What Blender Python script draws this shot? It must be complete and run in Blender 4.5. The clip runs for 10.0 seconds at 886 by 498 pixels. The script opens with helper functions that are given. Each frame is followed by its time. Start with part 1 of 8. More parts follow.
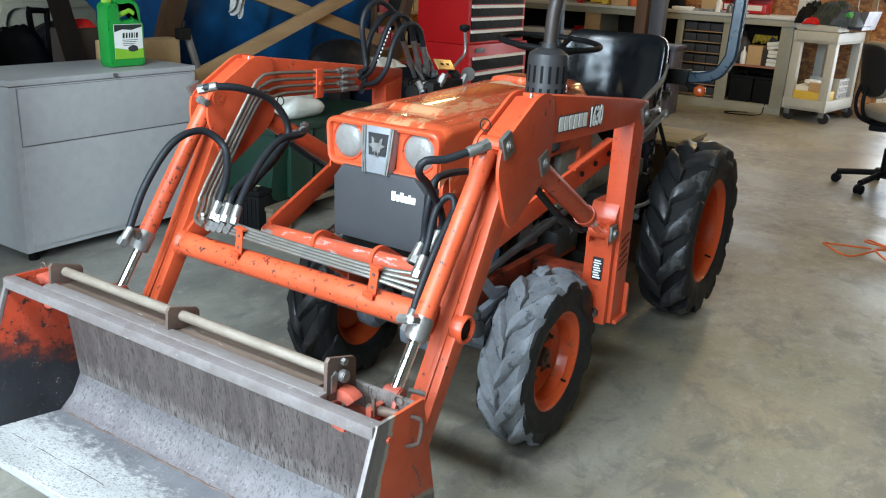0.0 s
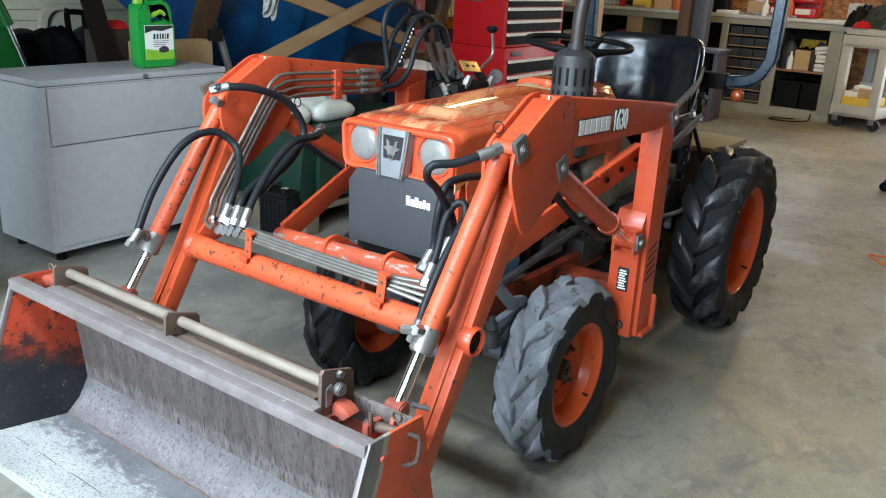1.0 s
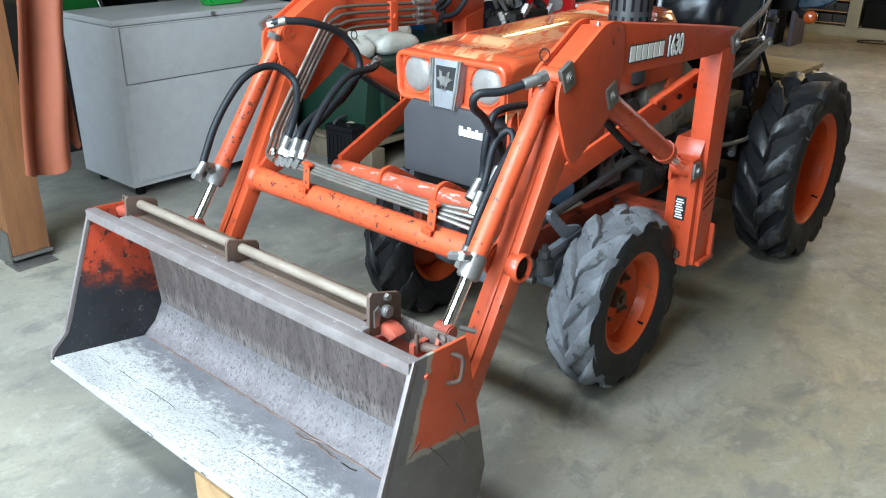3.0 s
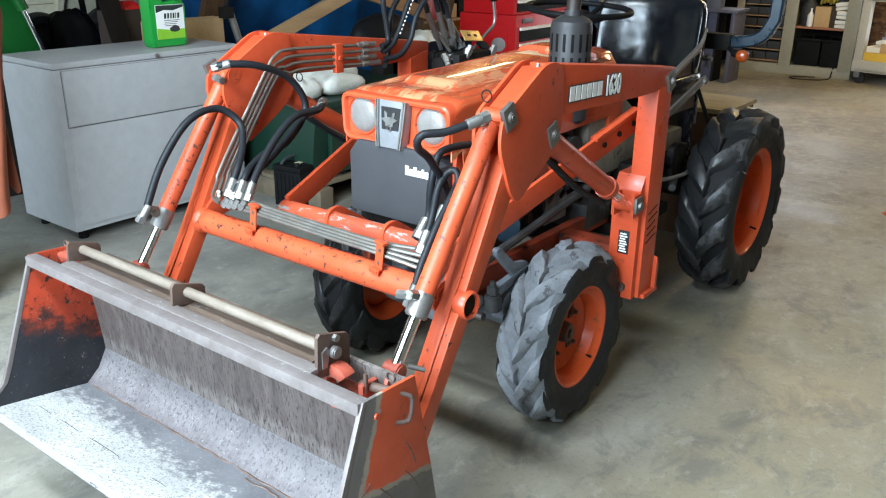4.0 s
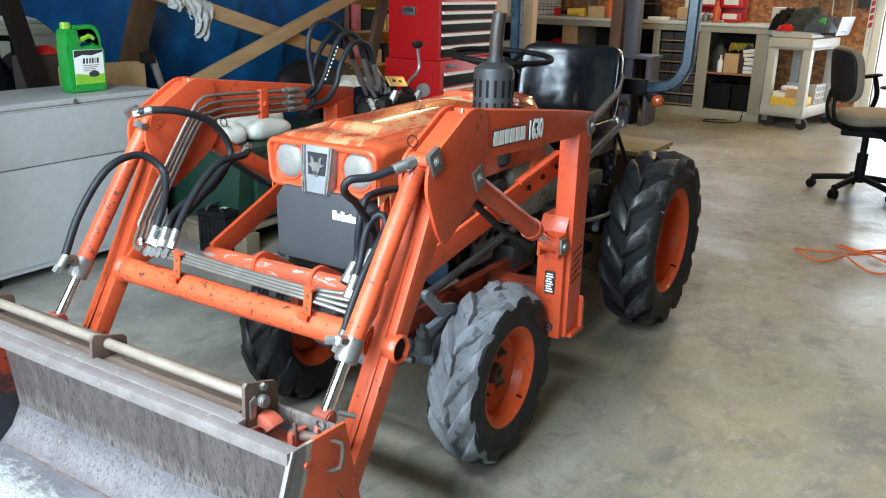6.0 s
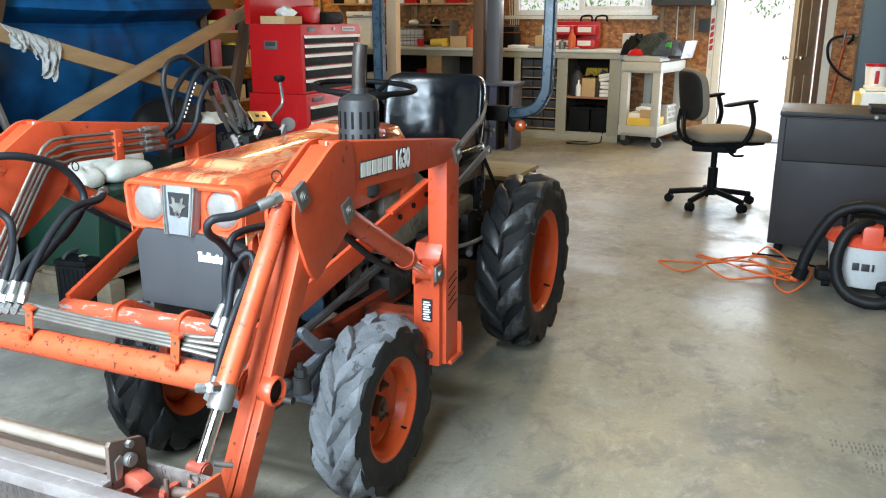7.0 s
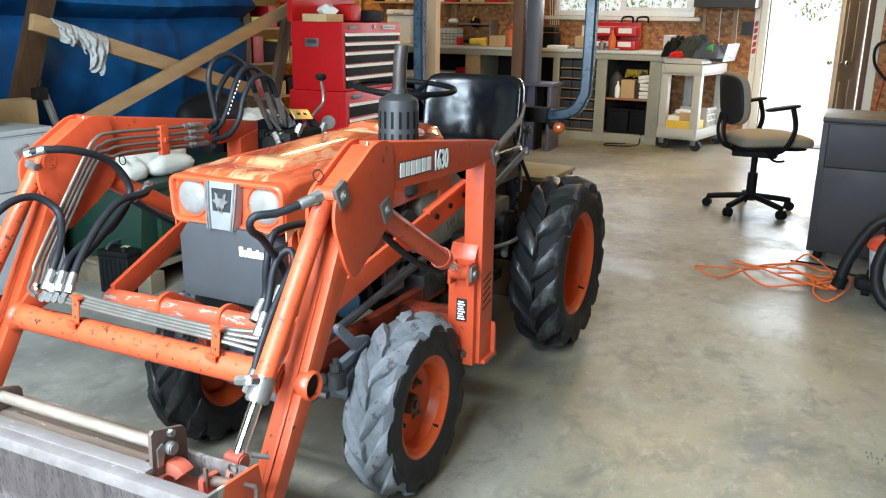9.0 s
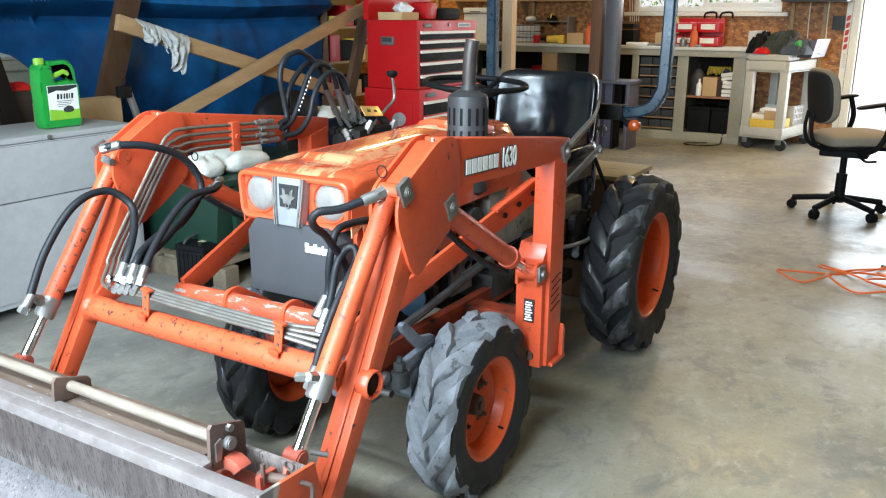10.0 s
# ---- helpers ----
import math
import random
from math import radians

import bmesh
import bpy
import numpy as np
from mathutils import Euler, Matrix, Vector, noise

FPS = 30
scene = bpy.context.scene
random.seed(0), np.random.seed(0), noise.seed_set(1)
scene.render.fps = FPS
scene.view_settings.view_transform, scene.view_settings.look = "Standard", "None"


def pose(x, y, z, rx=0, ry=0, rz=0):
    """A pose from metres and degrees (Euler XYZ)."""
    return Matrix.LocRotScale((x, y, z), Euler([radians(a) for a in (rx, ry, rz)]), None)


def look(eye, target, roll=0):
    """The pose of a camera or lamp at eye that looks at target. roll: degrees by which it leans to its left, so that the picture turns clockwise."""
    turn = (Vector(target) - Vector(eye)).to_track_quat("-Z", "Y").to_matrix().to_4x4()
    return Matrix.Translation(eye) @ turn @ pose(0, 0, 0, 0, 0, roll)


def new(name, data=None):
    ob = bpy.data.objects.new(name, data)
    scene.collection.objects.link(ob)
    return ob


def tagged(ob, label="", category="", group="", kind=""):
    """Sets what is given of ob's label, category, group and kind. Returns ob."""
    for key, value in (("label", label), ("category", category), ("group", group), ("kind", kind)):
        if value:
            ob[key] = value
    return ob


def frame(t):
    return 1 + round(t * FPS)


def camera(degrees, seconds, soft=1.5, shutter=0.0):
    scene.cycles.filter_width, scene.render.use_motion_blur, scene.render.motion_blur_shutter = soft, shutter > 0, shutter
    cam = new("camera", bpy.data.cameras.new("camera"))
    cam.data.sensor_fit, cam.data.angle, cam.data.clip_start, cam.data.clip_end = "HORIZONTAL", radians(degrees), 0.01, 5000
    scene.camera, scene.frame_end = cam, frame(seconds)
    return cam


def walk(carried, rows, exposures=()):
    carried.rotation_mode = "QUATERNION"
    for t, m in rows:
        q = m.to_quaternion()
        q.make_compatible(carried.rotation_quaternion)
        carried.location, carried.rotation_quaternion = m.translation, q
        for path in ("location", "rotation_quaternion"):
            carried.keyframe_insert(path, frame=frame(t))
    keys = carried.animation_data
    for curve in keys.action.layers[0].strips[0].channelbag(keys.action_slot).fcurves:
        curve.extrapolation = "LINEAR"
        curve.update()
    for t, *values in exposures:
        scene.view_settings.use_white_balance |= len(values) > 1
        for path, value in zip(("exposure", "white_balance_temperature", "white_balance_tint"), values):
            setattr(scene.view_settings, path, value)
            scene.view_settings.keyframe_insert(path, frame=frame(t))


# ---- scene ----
cam = camera(56.3, 10.0, soft=1.15)
PATH = [
    (0, (1.306, -1.932, 1.3), (0.293, -0.332, 0.659), 2.85),
    (0.5, (1.318, -1.865, 1.296), (0.274, -0.281, 0.661), 3.0),
    (1, (1.318, -1.835, 1.286), (0.221, -0.289, 0.65), 2.8),
    (1.5, (1.339, -1.836, 1.283), (0.134, -0.409, 0.568), 1.4),
    (2, (1.359, -1.826, 1.281), (0.149, -0.443, 0.491), 1.0),
    (3.5, (1.397, -1.839, 1.295), (0.214, -0.423, 0.525), -0.1),
    (4, (1.401, -1.838, 1.298), (0.269, -0.347, 0.593), 0.7),
    (4.5, (1.4, -1.843, 1.297), (0.249, -0.343, 0.645), 0.8),
    (5, (1.397, -1.848, 1.299), (0.241, -0.348, 0.656), 0.8),
    (5.5, (1.4, -1.847, 1.3), (0.264, -0.327, 0.666), 0.8),
    (6, (1.405, -1.842, 1.303), (0.393, -0.226, 0.697), 1.3),
    (6.2, (1.411, -1.836, 1.305), (0.453, -0.176, 0.733), 1.0),
    (7.3, (1.409, -1.82, 1.3), (0.681, -0.037, 0.76), 0.5),
    (7.5, (1.412, -1.824, 1.308), (0.69, -0.04, 0.763), 0.8),
    (8, (1.412, -1.826, 1.308), (0.677, -0.047, 0.766), 1.0),
    (8.5, (1.409, -1.835, 1.31), (0.618, -0.078, 0.774), 1.0),
    (9, (1.411, -1.84, 1.312), (0.573, -0.106, 0.774), 0.9),
    (9.5, (1.417, -1.845, 1.31), (0.54, -0.13, 0.773), 1.0),
    (10, (1.414, -1.798, 1.301), (0.417, -0.151, 0.759), 0.3),
]
EXPOSURE = [(0.0, 0.73), (1.0, 0.70), (1.5, 0.66), (2.0, 0.57), (2.4, 0.65), (3.5, 0.98), (4.5, 0.97), (5.5, 0.92), (6.2, 1.05), (7.5, 1.26), (10.0, 1.28)]
walk(cam, [(t, look(eye, target, roll)) for t, eye, target, roll in PATH], EXPOSURE)

# ---- light ----
world = bpy.data.worlds.new("sky")
scene.world = world
world.use_nodes = True
_nt = world.node_tree
_sky = _nt.nodes.new("ShaderNodeTexSky")
_sky.sky_type, _sky.sun_disc = "NISHITA", False
_sky.sun_elevation, _sky.sun_rotation = radians(52), radians(100)
_nt.nodes["Background"].inputs[1].default_value = 0.14
_nt.links.new(_sky.outputs[0], _nt.nodes["Background"].inputs[0])

_sun = new("sun", bpy.data.lights.new("sun", "SUN"))
_sun.data.energy, _sun.data.angle, _sun.data.color = 4.5, radians(0.5), (1.0, 0.95, 0.88)
_sun.matrix_world = look((9, 1.5, 12), (0, 0, 0))


def opening_light(name, eye, target, w, h, watts, colour):
    ob = new(name, bpy.data.lights.new(name, "AREA"))
    ob.data.shape, ob.data.size, ob.data.size_y = "RECTANGLE", w, h
    ob.data.energy, ob.data.color = watts, colour
    ob.matrix_world = look(eye, target)
    return ob


# daylight through the open overhead door behind the camera, and warm tubes and added fills along the ceiling
opening_light("door_daylight", (0.25, -3.5, 1.9), (0.1, 3.0, 0.3), 2.4, 1.6, 218, (0.675, 0.86, 1.0))
opening_light("window_daylight", (-1.1, 7.9, 1.75), (-1.1, 0, 1.0), 1.4, 0.7, 9, (0.9, 0.96, 1.0))
opening_light("entry_daylight", (1.0, 8.12, 1.1), (1.0, 0, 0.6), 0.9, 1.9, 32, (0.84, 0.93, 1.0))
# the y 5.4 pair are tubes mirrored in the floor; the others are added fills
for _x, _y, _w in ((2.6, 2.6, 7), (-0.05, 5.4, 22), (1.35, 5.4, 20), (-4.7, 7.0, 20)):
    opening_light("tube_light", (_x, _y, 2.86), (_x, _y + 0.001, 0), 0.25, 1.2, _w, (1.0, 0.70, 0.31))
# cool overhead fill added above the front bay, with no known lamp there
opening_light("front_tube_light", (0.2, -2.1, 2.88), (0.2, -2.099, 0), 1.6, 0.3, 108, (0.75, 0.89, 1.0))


# ---- materials ----
def shade(name, base, rough=0.5, metal=0.0, second=None, scale=8.0, amount=0.5, bump=0.0, bump_scale=60.0, sharp=0.5, coat=0.0, rough_var=0.0, chips=None, chip_scale=14.0, chip_at=0.62, stretch=(1, 1, 1), detail=6.0, islands=0.0, spec=0.5):
    """A surface with a base colour, broad variation to a second colour, fine grain, and chips or stains of a third."""
    m = bpy.data.materials.new(name)
    m.use_nodes = True
    nt, n = m.node_tree, m.node_tree.nodes
    p = n["Principled BSDF"]
    p.inputs["Roughness"].default_value, p.inputs["Metallic"].default_value = rough, metal
    p.inputs["Coat Weight"].default_value = coat
    p.inputs["Specular IOR Level"].default_value = spec
    co = n.new("ShaderNodeTexCoord")
    mp = n.new("ShaderNodeMapping")
    mp.inputs["Scale"].default_value = stretch
    nt.links.new(co.outputs["Object"], mp.inputs[0])

    def noisy(sc, det=detail, rgh=0.6):
        t = n.new("ShaderNodeTexNoise")
        t.inputs["Scale"].default_value, t.inputs["Detail"].default_value, t.inputs["Roughness"].default_value = sc, det, rgh
        nt.links.new(mp.outputs[0], t.inputs["Vector"])
        return t.outputs["Fac"]

    def ramp(fac, a, b):
        r = n.new("ShaderNodeMapRange")
        r.inputs[1].default_value, r.inputs[2].default_value = a, b
        nt.links.new(fac, r.inputs[0])
        return r.outputs[0]

    def mix(fac, a, b):
        x = n.new("ShaderNodeMix")
        x.data_type = "RGBA"
        if isinstance(fac, float):
            x.inputs[0].default_value = fac
        else:
            nt.links.new(fac, x.inputs[0])
        for k, v in ((6, a), (7, b)):
            if isinstance(v, tuple):
                x.inputs[k].default_value = (*v, 1)
            else:
                nt.links.new(v, x.inputs[k])
        return x.outputs[2]

    second = second or tuple(c * 0.8 for c in base)
    col = mix(ramp(noisy(scale), 0.5 - sharp * 0.4, 0.5 + sharp * 0.4), base, mix(1.0 - amount, second, base))
    grain = noisy(scale * 9, 3.0)
    col = mix(ramp(grain, 0.35, 0.75), col, mix(0.25, col, tuple(c * 0.6 for c in second)))
    if islands:
        oi = n.new("ShaderNodeObjectInfo")
        hs = n.new("ShaderNodeHueSaturation")
        nt.links.new(ramp(oi.outputs["Random"], 0, 1), hs.inputs["Value"])
        mr = hs.inputs["Value"].links[0].from_node
        mr.inputs[3].default_value, mr.inputs[4].default_value = 1 - islands, 1 + islands
        nt.links.new(col, hs.inputs["Color"])
        col = hs.outputs[0]
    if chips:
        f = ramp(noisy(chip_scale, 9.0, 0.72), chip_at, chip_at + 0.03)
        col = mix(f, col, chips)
    nt.links.new(col, p.inputs["Base Color"])
    if rough_var:
        r = n.new("ShaderNodeMapRange")
        r.inputs[3].default_value, r.inputs[4].default_value = max(0.02, rough - rough_var), min(1, rough + rough_var)
        r.inputs[1].default_value, r.inputs[2].default_value = 0.3, 0.7
        nt.links.new(noisy(scale * 2.3), r.inputs[0])
        nt.links.new(r.outputs[0], p.inputs["Roughness"])
    if bump:
        b = n.new("ShaderNodeBump")
        b.inputs["Strength"].default_value, b.inputs["Distance"].default_value = bump, 0.004
        nt.links.new(noisy(bump_scale, 5.0), b.inputs["Height"])
        nt.links.new(b.outputs[0], p.inputs["Normal"])
    return m


M = dict(
    orange=shade("orange_paint", (0.54, 0.074, 0.027), 0.36, second=(0.45, 0.059, 0.021), scale=5, amount=0.7, coat=0.06, bump=0.05, bump_scale=90, rough_var=0.1, chips=(0.07, 0.028, 0.018), chip_scale=30, chip_at=0.625, spec=0.35),
    orange_worn=shade("worn_orange_paint", (0.55, 0.083, 0.029), 0.42, second=(0.44, 0.06, 0.022), scale=6, amount=0.8, bump=0.12, bump_scale=70, rough_var=0.12, chips=(0.032, 0.02, 0.016), chip_scale=60, chip_at=0.572, spec=0.35),
    # the pale chip patches paint cream reflections into the hood colour
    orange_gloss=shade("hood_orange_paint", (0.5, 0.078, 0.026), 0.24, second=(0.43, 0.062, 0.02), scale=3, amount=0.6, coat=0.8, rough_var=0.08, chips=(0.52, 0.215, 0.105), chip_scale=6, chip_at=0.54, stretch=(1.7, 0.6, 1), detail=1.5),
    rim=shade("wheel_orange_paint", (0.60, 0.082, 0.020), 0.36, second=(0.50, 0.066, 0.017), scale=12, amount=0.6, coat=0.1, rough_var=0.1, chips=(0.2, 0.08, 0.04), chip_scale=20, chip_at=0.62, spec=0.3),
    scuffed=shade("scuffed_orange_paint", (0.50, 0.085, 0.034), 0.5, second=(0.36, 0.062, 0.03), scale=9, amount=0.9, bump=0.15, bump_scale=70, rough_var=0.12, chips=(0.30, 0.26, 0.24), chip_scale=26, chip_at=0.55, spec=0.35, stretch=(0.6, 2, 2)),
    timber=shade("weathered_brown_timber", (0.21, 0.085, 0.030), 0.6, second=(0.11, 0.042, 0.016), scale=6, amount=0.9, bump=0.2, stretch=(4, 4, 0.35), rough_var=0.1, chips=(0.05, 0.022, 0.012), chip_scale=7, chip_at=0.66),
    grimy_red=shade("grimy_red_paint", (0.38, 0.055, 0.022), 0.55, second=(0.12, 0.028, 0.017), scale=9, amount=1.0, bump=0.2, rough_var=0.12, chips=(0.02, 0.016, 0.014), chip_scale=16, chip_at=0.59, spec=0.25),
    lip_steel=shade("scratched_lip_steel", (0.37, 0.36, 0.345), 0.6, metal=0.1, second=(0.2, 0.193, 0.188), scale=14, amount=0.9, bump=0.15, rough_var=0.12, chips=(0.06, 0.055, 0.052), chip_scale=34, chip_at=0.6, spec=0.3, stretch=(0.4, 2, 1)),
    top_steel=shade("browned_worn_steel", (0.15, 0.11, 0.085), 0.5, metal=0.1, second=(0.075, 0.047, 0.034), scale=9, amount=0.9, bump=0.2, rough_var=0.12, chips=(0.3, 0.28, 0.26), chip_scale=30, chip_at=0.62, spec=0.35, stretch=(0.5, 2, 1)),
    rust=shade("rusty_dark_steel", (0.14, 0.085, 0.06), 0.6, metal=0.3, second=(0.07, 0.05, 0.045), scale=12, amount=0.9, bump=0.2, rough_var=0.15),
    rust_red=shade("red_oxide_paint", (0.40, 0.075, 0.042), 0.5, second=(0.20, 0.04, 0.026), scale=20, amount=0.8, bump=0.15, chips=(0.06, 0.04, 0.035), chip_scale=20, chip_at=0.62),
    edge=shade("worn_steel_edge", (0.20, 0.175, 0.17), 0.48, metal=0.2, second=(0.11, 0.088, 0.082), scale=14, amount=0.8, bump=0.1, rough_var=0.15, chips=(0.32, 0.3, 0.29), chip_scale=40, chip_at=0.64),
    edge_pale=shade("rubbed_grey_steel", (0.185, 0.165, 0.158), 0.48, metal=0.2, second=(0.115, 0.092, 0.083), scale=10, amount=0.9, bump=0.15, rough_var=0.12, chips=(0.30, 0.29, 0.28), chip_scale=30, chip_at=0.63, stretch=(0.6, 2, 2)),
    vac_hose=shade("black_ribbed_plastic", (0.006, 0.006, 0.0065), 0.55, second=(0.010, 0.010, 0.011), scale=30, bump=0.1, spec=0.2),
    chrome=shade("chromed_rod", (0.78, 0.79, 0.8), 0.14, metal=1.0, second=(0.7, 0.71, 0.73), scale=20, rough_var=0.06),
    zinc=shade("zinc_plated_steel", (0.28, 0.275, 0.265), 0.45, metal=0.85, second=(0.2, 0.19, 0.17), scale=30, amount=0.7, rough_var=0.12),
    steel=shade("dull_grey_steel", (0.25, 0.243, 0.235), 0.42, metal=0.7, second=(0.2, 0.17, 0.15), scale=20, amount=0.7, bump=0.08, rough_var=0.15),
    pipe=shade("steel_pipe", (0.17, 0.16, 0.145), 0.42, metal=0.6, second=(0.17, 0.14, 0.11), scale=20, amount=0.7, rough_var=0.12),
    rod=shade("pale_worn_rod", (0.235, 0.20, 0.16), 0.55, metal=0.15, second=(0.10, 0.072, 0.052), scale=26, amount=0.8, rough_var=0.12, stretch=(0.3, 1, 1)),
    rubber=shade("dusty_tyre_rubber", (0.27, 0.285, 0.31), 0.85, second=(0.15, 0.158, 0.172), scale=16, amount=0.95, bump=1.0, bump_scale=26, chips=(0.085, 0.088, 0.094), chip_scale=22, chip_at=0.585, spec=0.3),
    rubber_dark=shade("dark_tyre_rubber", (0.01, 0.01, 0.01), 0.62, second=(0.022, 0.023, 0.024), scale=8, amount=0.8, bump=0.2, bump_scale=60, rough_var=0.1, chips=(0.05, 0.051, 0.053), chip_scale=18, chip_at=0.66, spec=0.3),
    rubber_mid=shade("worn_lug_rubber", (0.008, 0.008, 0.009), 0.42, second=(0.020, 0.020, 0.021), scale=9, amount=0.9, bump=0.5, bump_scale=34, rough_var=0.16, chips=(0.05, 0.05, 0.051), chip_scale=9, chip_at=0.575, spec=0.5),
    steel_light=shade("aluminium_trim", (0.26, 0.27, 0.285), 0.4, metal=0.4, second=(0.20, 0.206, 0.216), scale=30, rough_var=0.1),
    hose=shade("black_hose_rubber", (0.009, 0.0102, 0.0125), 0.5, second=(0.016, 0.0175, 0.020), scale=30, bump=0.1, rough_var=0.1, spec=0.22),
    black=shade("black_plastic", (0.005, 0.005, 0.0055), 0.55, second=(0.011, 0.011, 0.011), scale=12, bump=0.08, rough_var=0.12, spec=0.08),
    panel=shade("dark_grey_panel", (0.036, 0.037, 0.040), 0.52, second=(0.052, 0.052, 0.056), scale=6, bump=0.05, rough_var=0.08, spec=0.25),
    muffler=shade("heat_grey_muffler", (0.026, 0.026, 0.028), 0.5, metal=0.1, second=(0.042, 0.040, 0.039), scale=14, bump=0.1, rough_var=0.1, spec=0.35),
    vinyl=shade("black_vinyl", (0.003, 0.0040, 0.0056), 0.2, second=(0.004, 0.0045, 0.006), scale=10, bump=0.10, bump_scale=22, rough_var=0.08, spec=0.42),
    blue=shade("weathered_blue_paint", (0.010, 0.024, 0.038), 0.34, second=(0.007, 0.016, 0.026), scale=12, amount=0.7, metal=0.15, bump=0.08, rough_var=0.12, chips=(0.16, 0.15, 0.14), chip_scale=25, chip_at=0.72),
    engine=shade("oily_grey_casting", (0.075, 0.076, 0.078), 0.5, second=(0.014, 0.0135, 0.0125), scale=10, amount=0.9, metal=0.3, bump=0.25, bump_scale=40, rough_var=0.15),
    axle_blue=shade("blue_grey_casting", (0.24, 0.27, 0.32), 0.42, second=(0.08, 0.088, 0.10), scale=9, amount=0.9, bump=0.2, rough_var=0.12),
    dark=shade("grimy_black_metal", (0.008, 0.0075, 0.007), 0.6, second=(0.022, 0.019, 0.016), scale=14, bump=0.2, rough_var=0.12, spec=0.1),
    cast_cream=shade("dirty_cream_casting", (0.25, 0.235, 0.20), 0.55, second=(0.09, 0.082, 0.07), scale=8, amount=0.9, bump=0.2, rough_var=0.12, chips=(0.04, 0.036, 0.03), chip_scale=18, chip_at=0.6),
    cast_olive=shade("olive_stained_casting", (0.14, 0.125, 0.08), 0.55, second=(0.04, 0.036, 0.026), scale=9, amount=0.9, bump=0.25, rough_var=0.12),
    orange_boom=shade("scraped_boom_orange", (0.56, 0.086, 0.030), 0.38, second=(0.48, 0.07, 0.025), scale=4, amount=0.7, bump=0.08, bump_scale=70, rough_var=0.1, chips=(0.04, 0.018, 0.013), chip_scale=34, chip_at=0.63, spec=0.35),
    lens=shade("frosted_lamp_lens", (0.20, 0.19, 0.178), 0.25, second=(0.15, 0.14, 0.13), scale=30, amount=0.9, bump=0.25, bump_scale=120, spec=0.4),
    amber=shade("amber_lens", (0.30, 0.05, 0.008), 0.25, second=(0.17, 0.026, 0.005), scale=40, bump=0.3, coat=0.4),
    white=shade("white_paint", (0.84, 0.84, 0.82), 0.5, second=(0.76, 0.76, 0.73), scale=6, rough_var=0.1),
    decal=shade("decal_white", (0.82, 0.82, 0.8), 0.4, second=(0.75, 0.75, 0.73), scale=30),
    decal_black=shade("decal_black", (0.015, 0.015, 0.016), 0.4, second=(0.02, 0.02, 0.02), scale=30),
    cabinet=shade("light_grey_enamel", (0.36, 0.36, 0.365), 0.42, second=(0.36, 0.36, 0.365), scale=2.5, bump=0.03, rough_var=0.06, chips=(0.3, 0.3, 0.3), chip_scale=6, chip_at=0.74, spec=0.35),
    seam_grey=shade("shadowed_grey_gap", (0.13, 0.13, 0.135), 0.6, second=(0.1, 0.1, 0.105), scale=6),
    cabinet_dark=shade("dark_grey_enamel", (0.023, 0.018, 0.0195), 0.5, second=(0.018, 0.0145, 0.0155), scale=2.5, bump=0.03, rough_var=0.06, chips=(0.17, 0.16, 0.17), chip_scale=8, chip_at=0.73, spec=0.25),
    jug=shade("green_jug_plastic", (0.012, 0.30, 0.045), 0.35, second=(0.01, 0.24, 0.035), scale=10, coat=0.2),
    lime=shade("lime_green_plastic", (0.25, 0.52, 0.04), 0.4, second=(0.2, 0.45, 0.03), scale=10),
    red=shade("red_enamel", (0.46, 0.009, 0.010), 0.38, second=(0.38, 0.007, 0.008), scale=4, coat=0.05, rough_var=0.07, spec=0.25),
    tarp=shade("blue_poly_tarp", (0.007, 0.11, 0.30), 0.55, second=(0.002, 0.028, 0.10), scale=1.1, amount=0.9, bump=0.3, bump_scale=14, rough_var=0.12, sharp=0.35, spec=0.15),
    lumber=shade("bare_lumber", (0.40, 0.25, 0.12), 0.62, second=(0.27, 0.155, 0.07), scale=7, amount=0.8, bump=0.15, stretch=(3, 0.5, 3), rough_var=0.1),
    ply=shade("olive_tinged_plywood", (0.42, 0.33, 0.15), 0.65, second=(0.29, 0.225, 0.10), scale=6, amount=0.9, bump=0.1, stretch=(0.6, 3, 3), chips=(0.11, 0.08, 0.04), chip_scale=12, chip_at=0.63),
    lumber_dark=shade("brown_old_lumber", (0.14, 0.068, 0.03), 0.62, second=(0.075, 0.036, 0.017), scale=7, amount=0.8, bump=0.15, stretch=(3, 3, 0.4)),
    # lumber with shade put into its colour, for places little light reaches
    lumber_shaded=shade("shade_darkened_lumber", (0.010, 0.006, 0.004), 0.7, second=(0.005, 0.003, 0.0025), scale=7, amount=0.8, bump=0.15, stretch=(3, 3, 0.4), spec=0.15),
    lumber_old=shade("deep_brown_lumber", (0.085, 0.042, 0.018), 0.65, second=(0.04, 0.02, 0.01), scale=7, amount=0.8, bump=0.15, stretch=(3, 3, 0.4), spec=0.25),
    lumber_grey=shade("weathered_pallet_wood", (0.15, 0.115, 0.072), 0.7, second=(0.08, 0.06, 0.04), scale=7, amount=0.9, bump=0.2, stretch=(3, 0.5, 3)),
    lumber_pale=shade("pale_stud", (0.52, 0.38, 0.23), 0.6, second=(0.42, 0.28, 0.16), scale=6, amount=0.7, bump=0.1, stretch=(3, 3, 0.4)),
    osb=shade("strand_board", (0.42, 0.17, 0.042), 0.6, second=(0.19, 0.068, 0.016), scale=13, amount=1.0, bump=0.2, bump_scale=60, chips=(0.52, 0.27, 0.095), chip_scale=17, chip_at=0.56, stretch=(1, 1, 1.6), sharp=0.2),
    bench=shade("grey_beige_bench_paint", (0.29, 0.268, 0.195), 0.48, second=(0.23, 0.21, 0.152), scale=4, rough_var=0.1, bump=0.05),
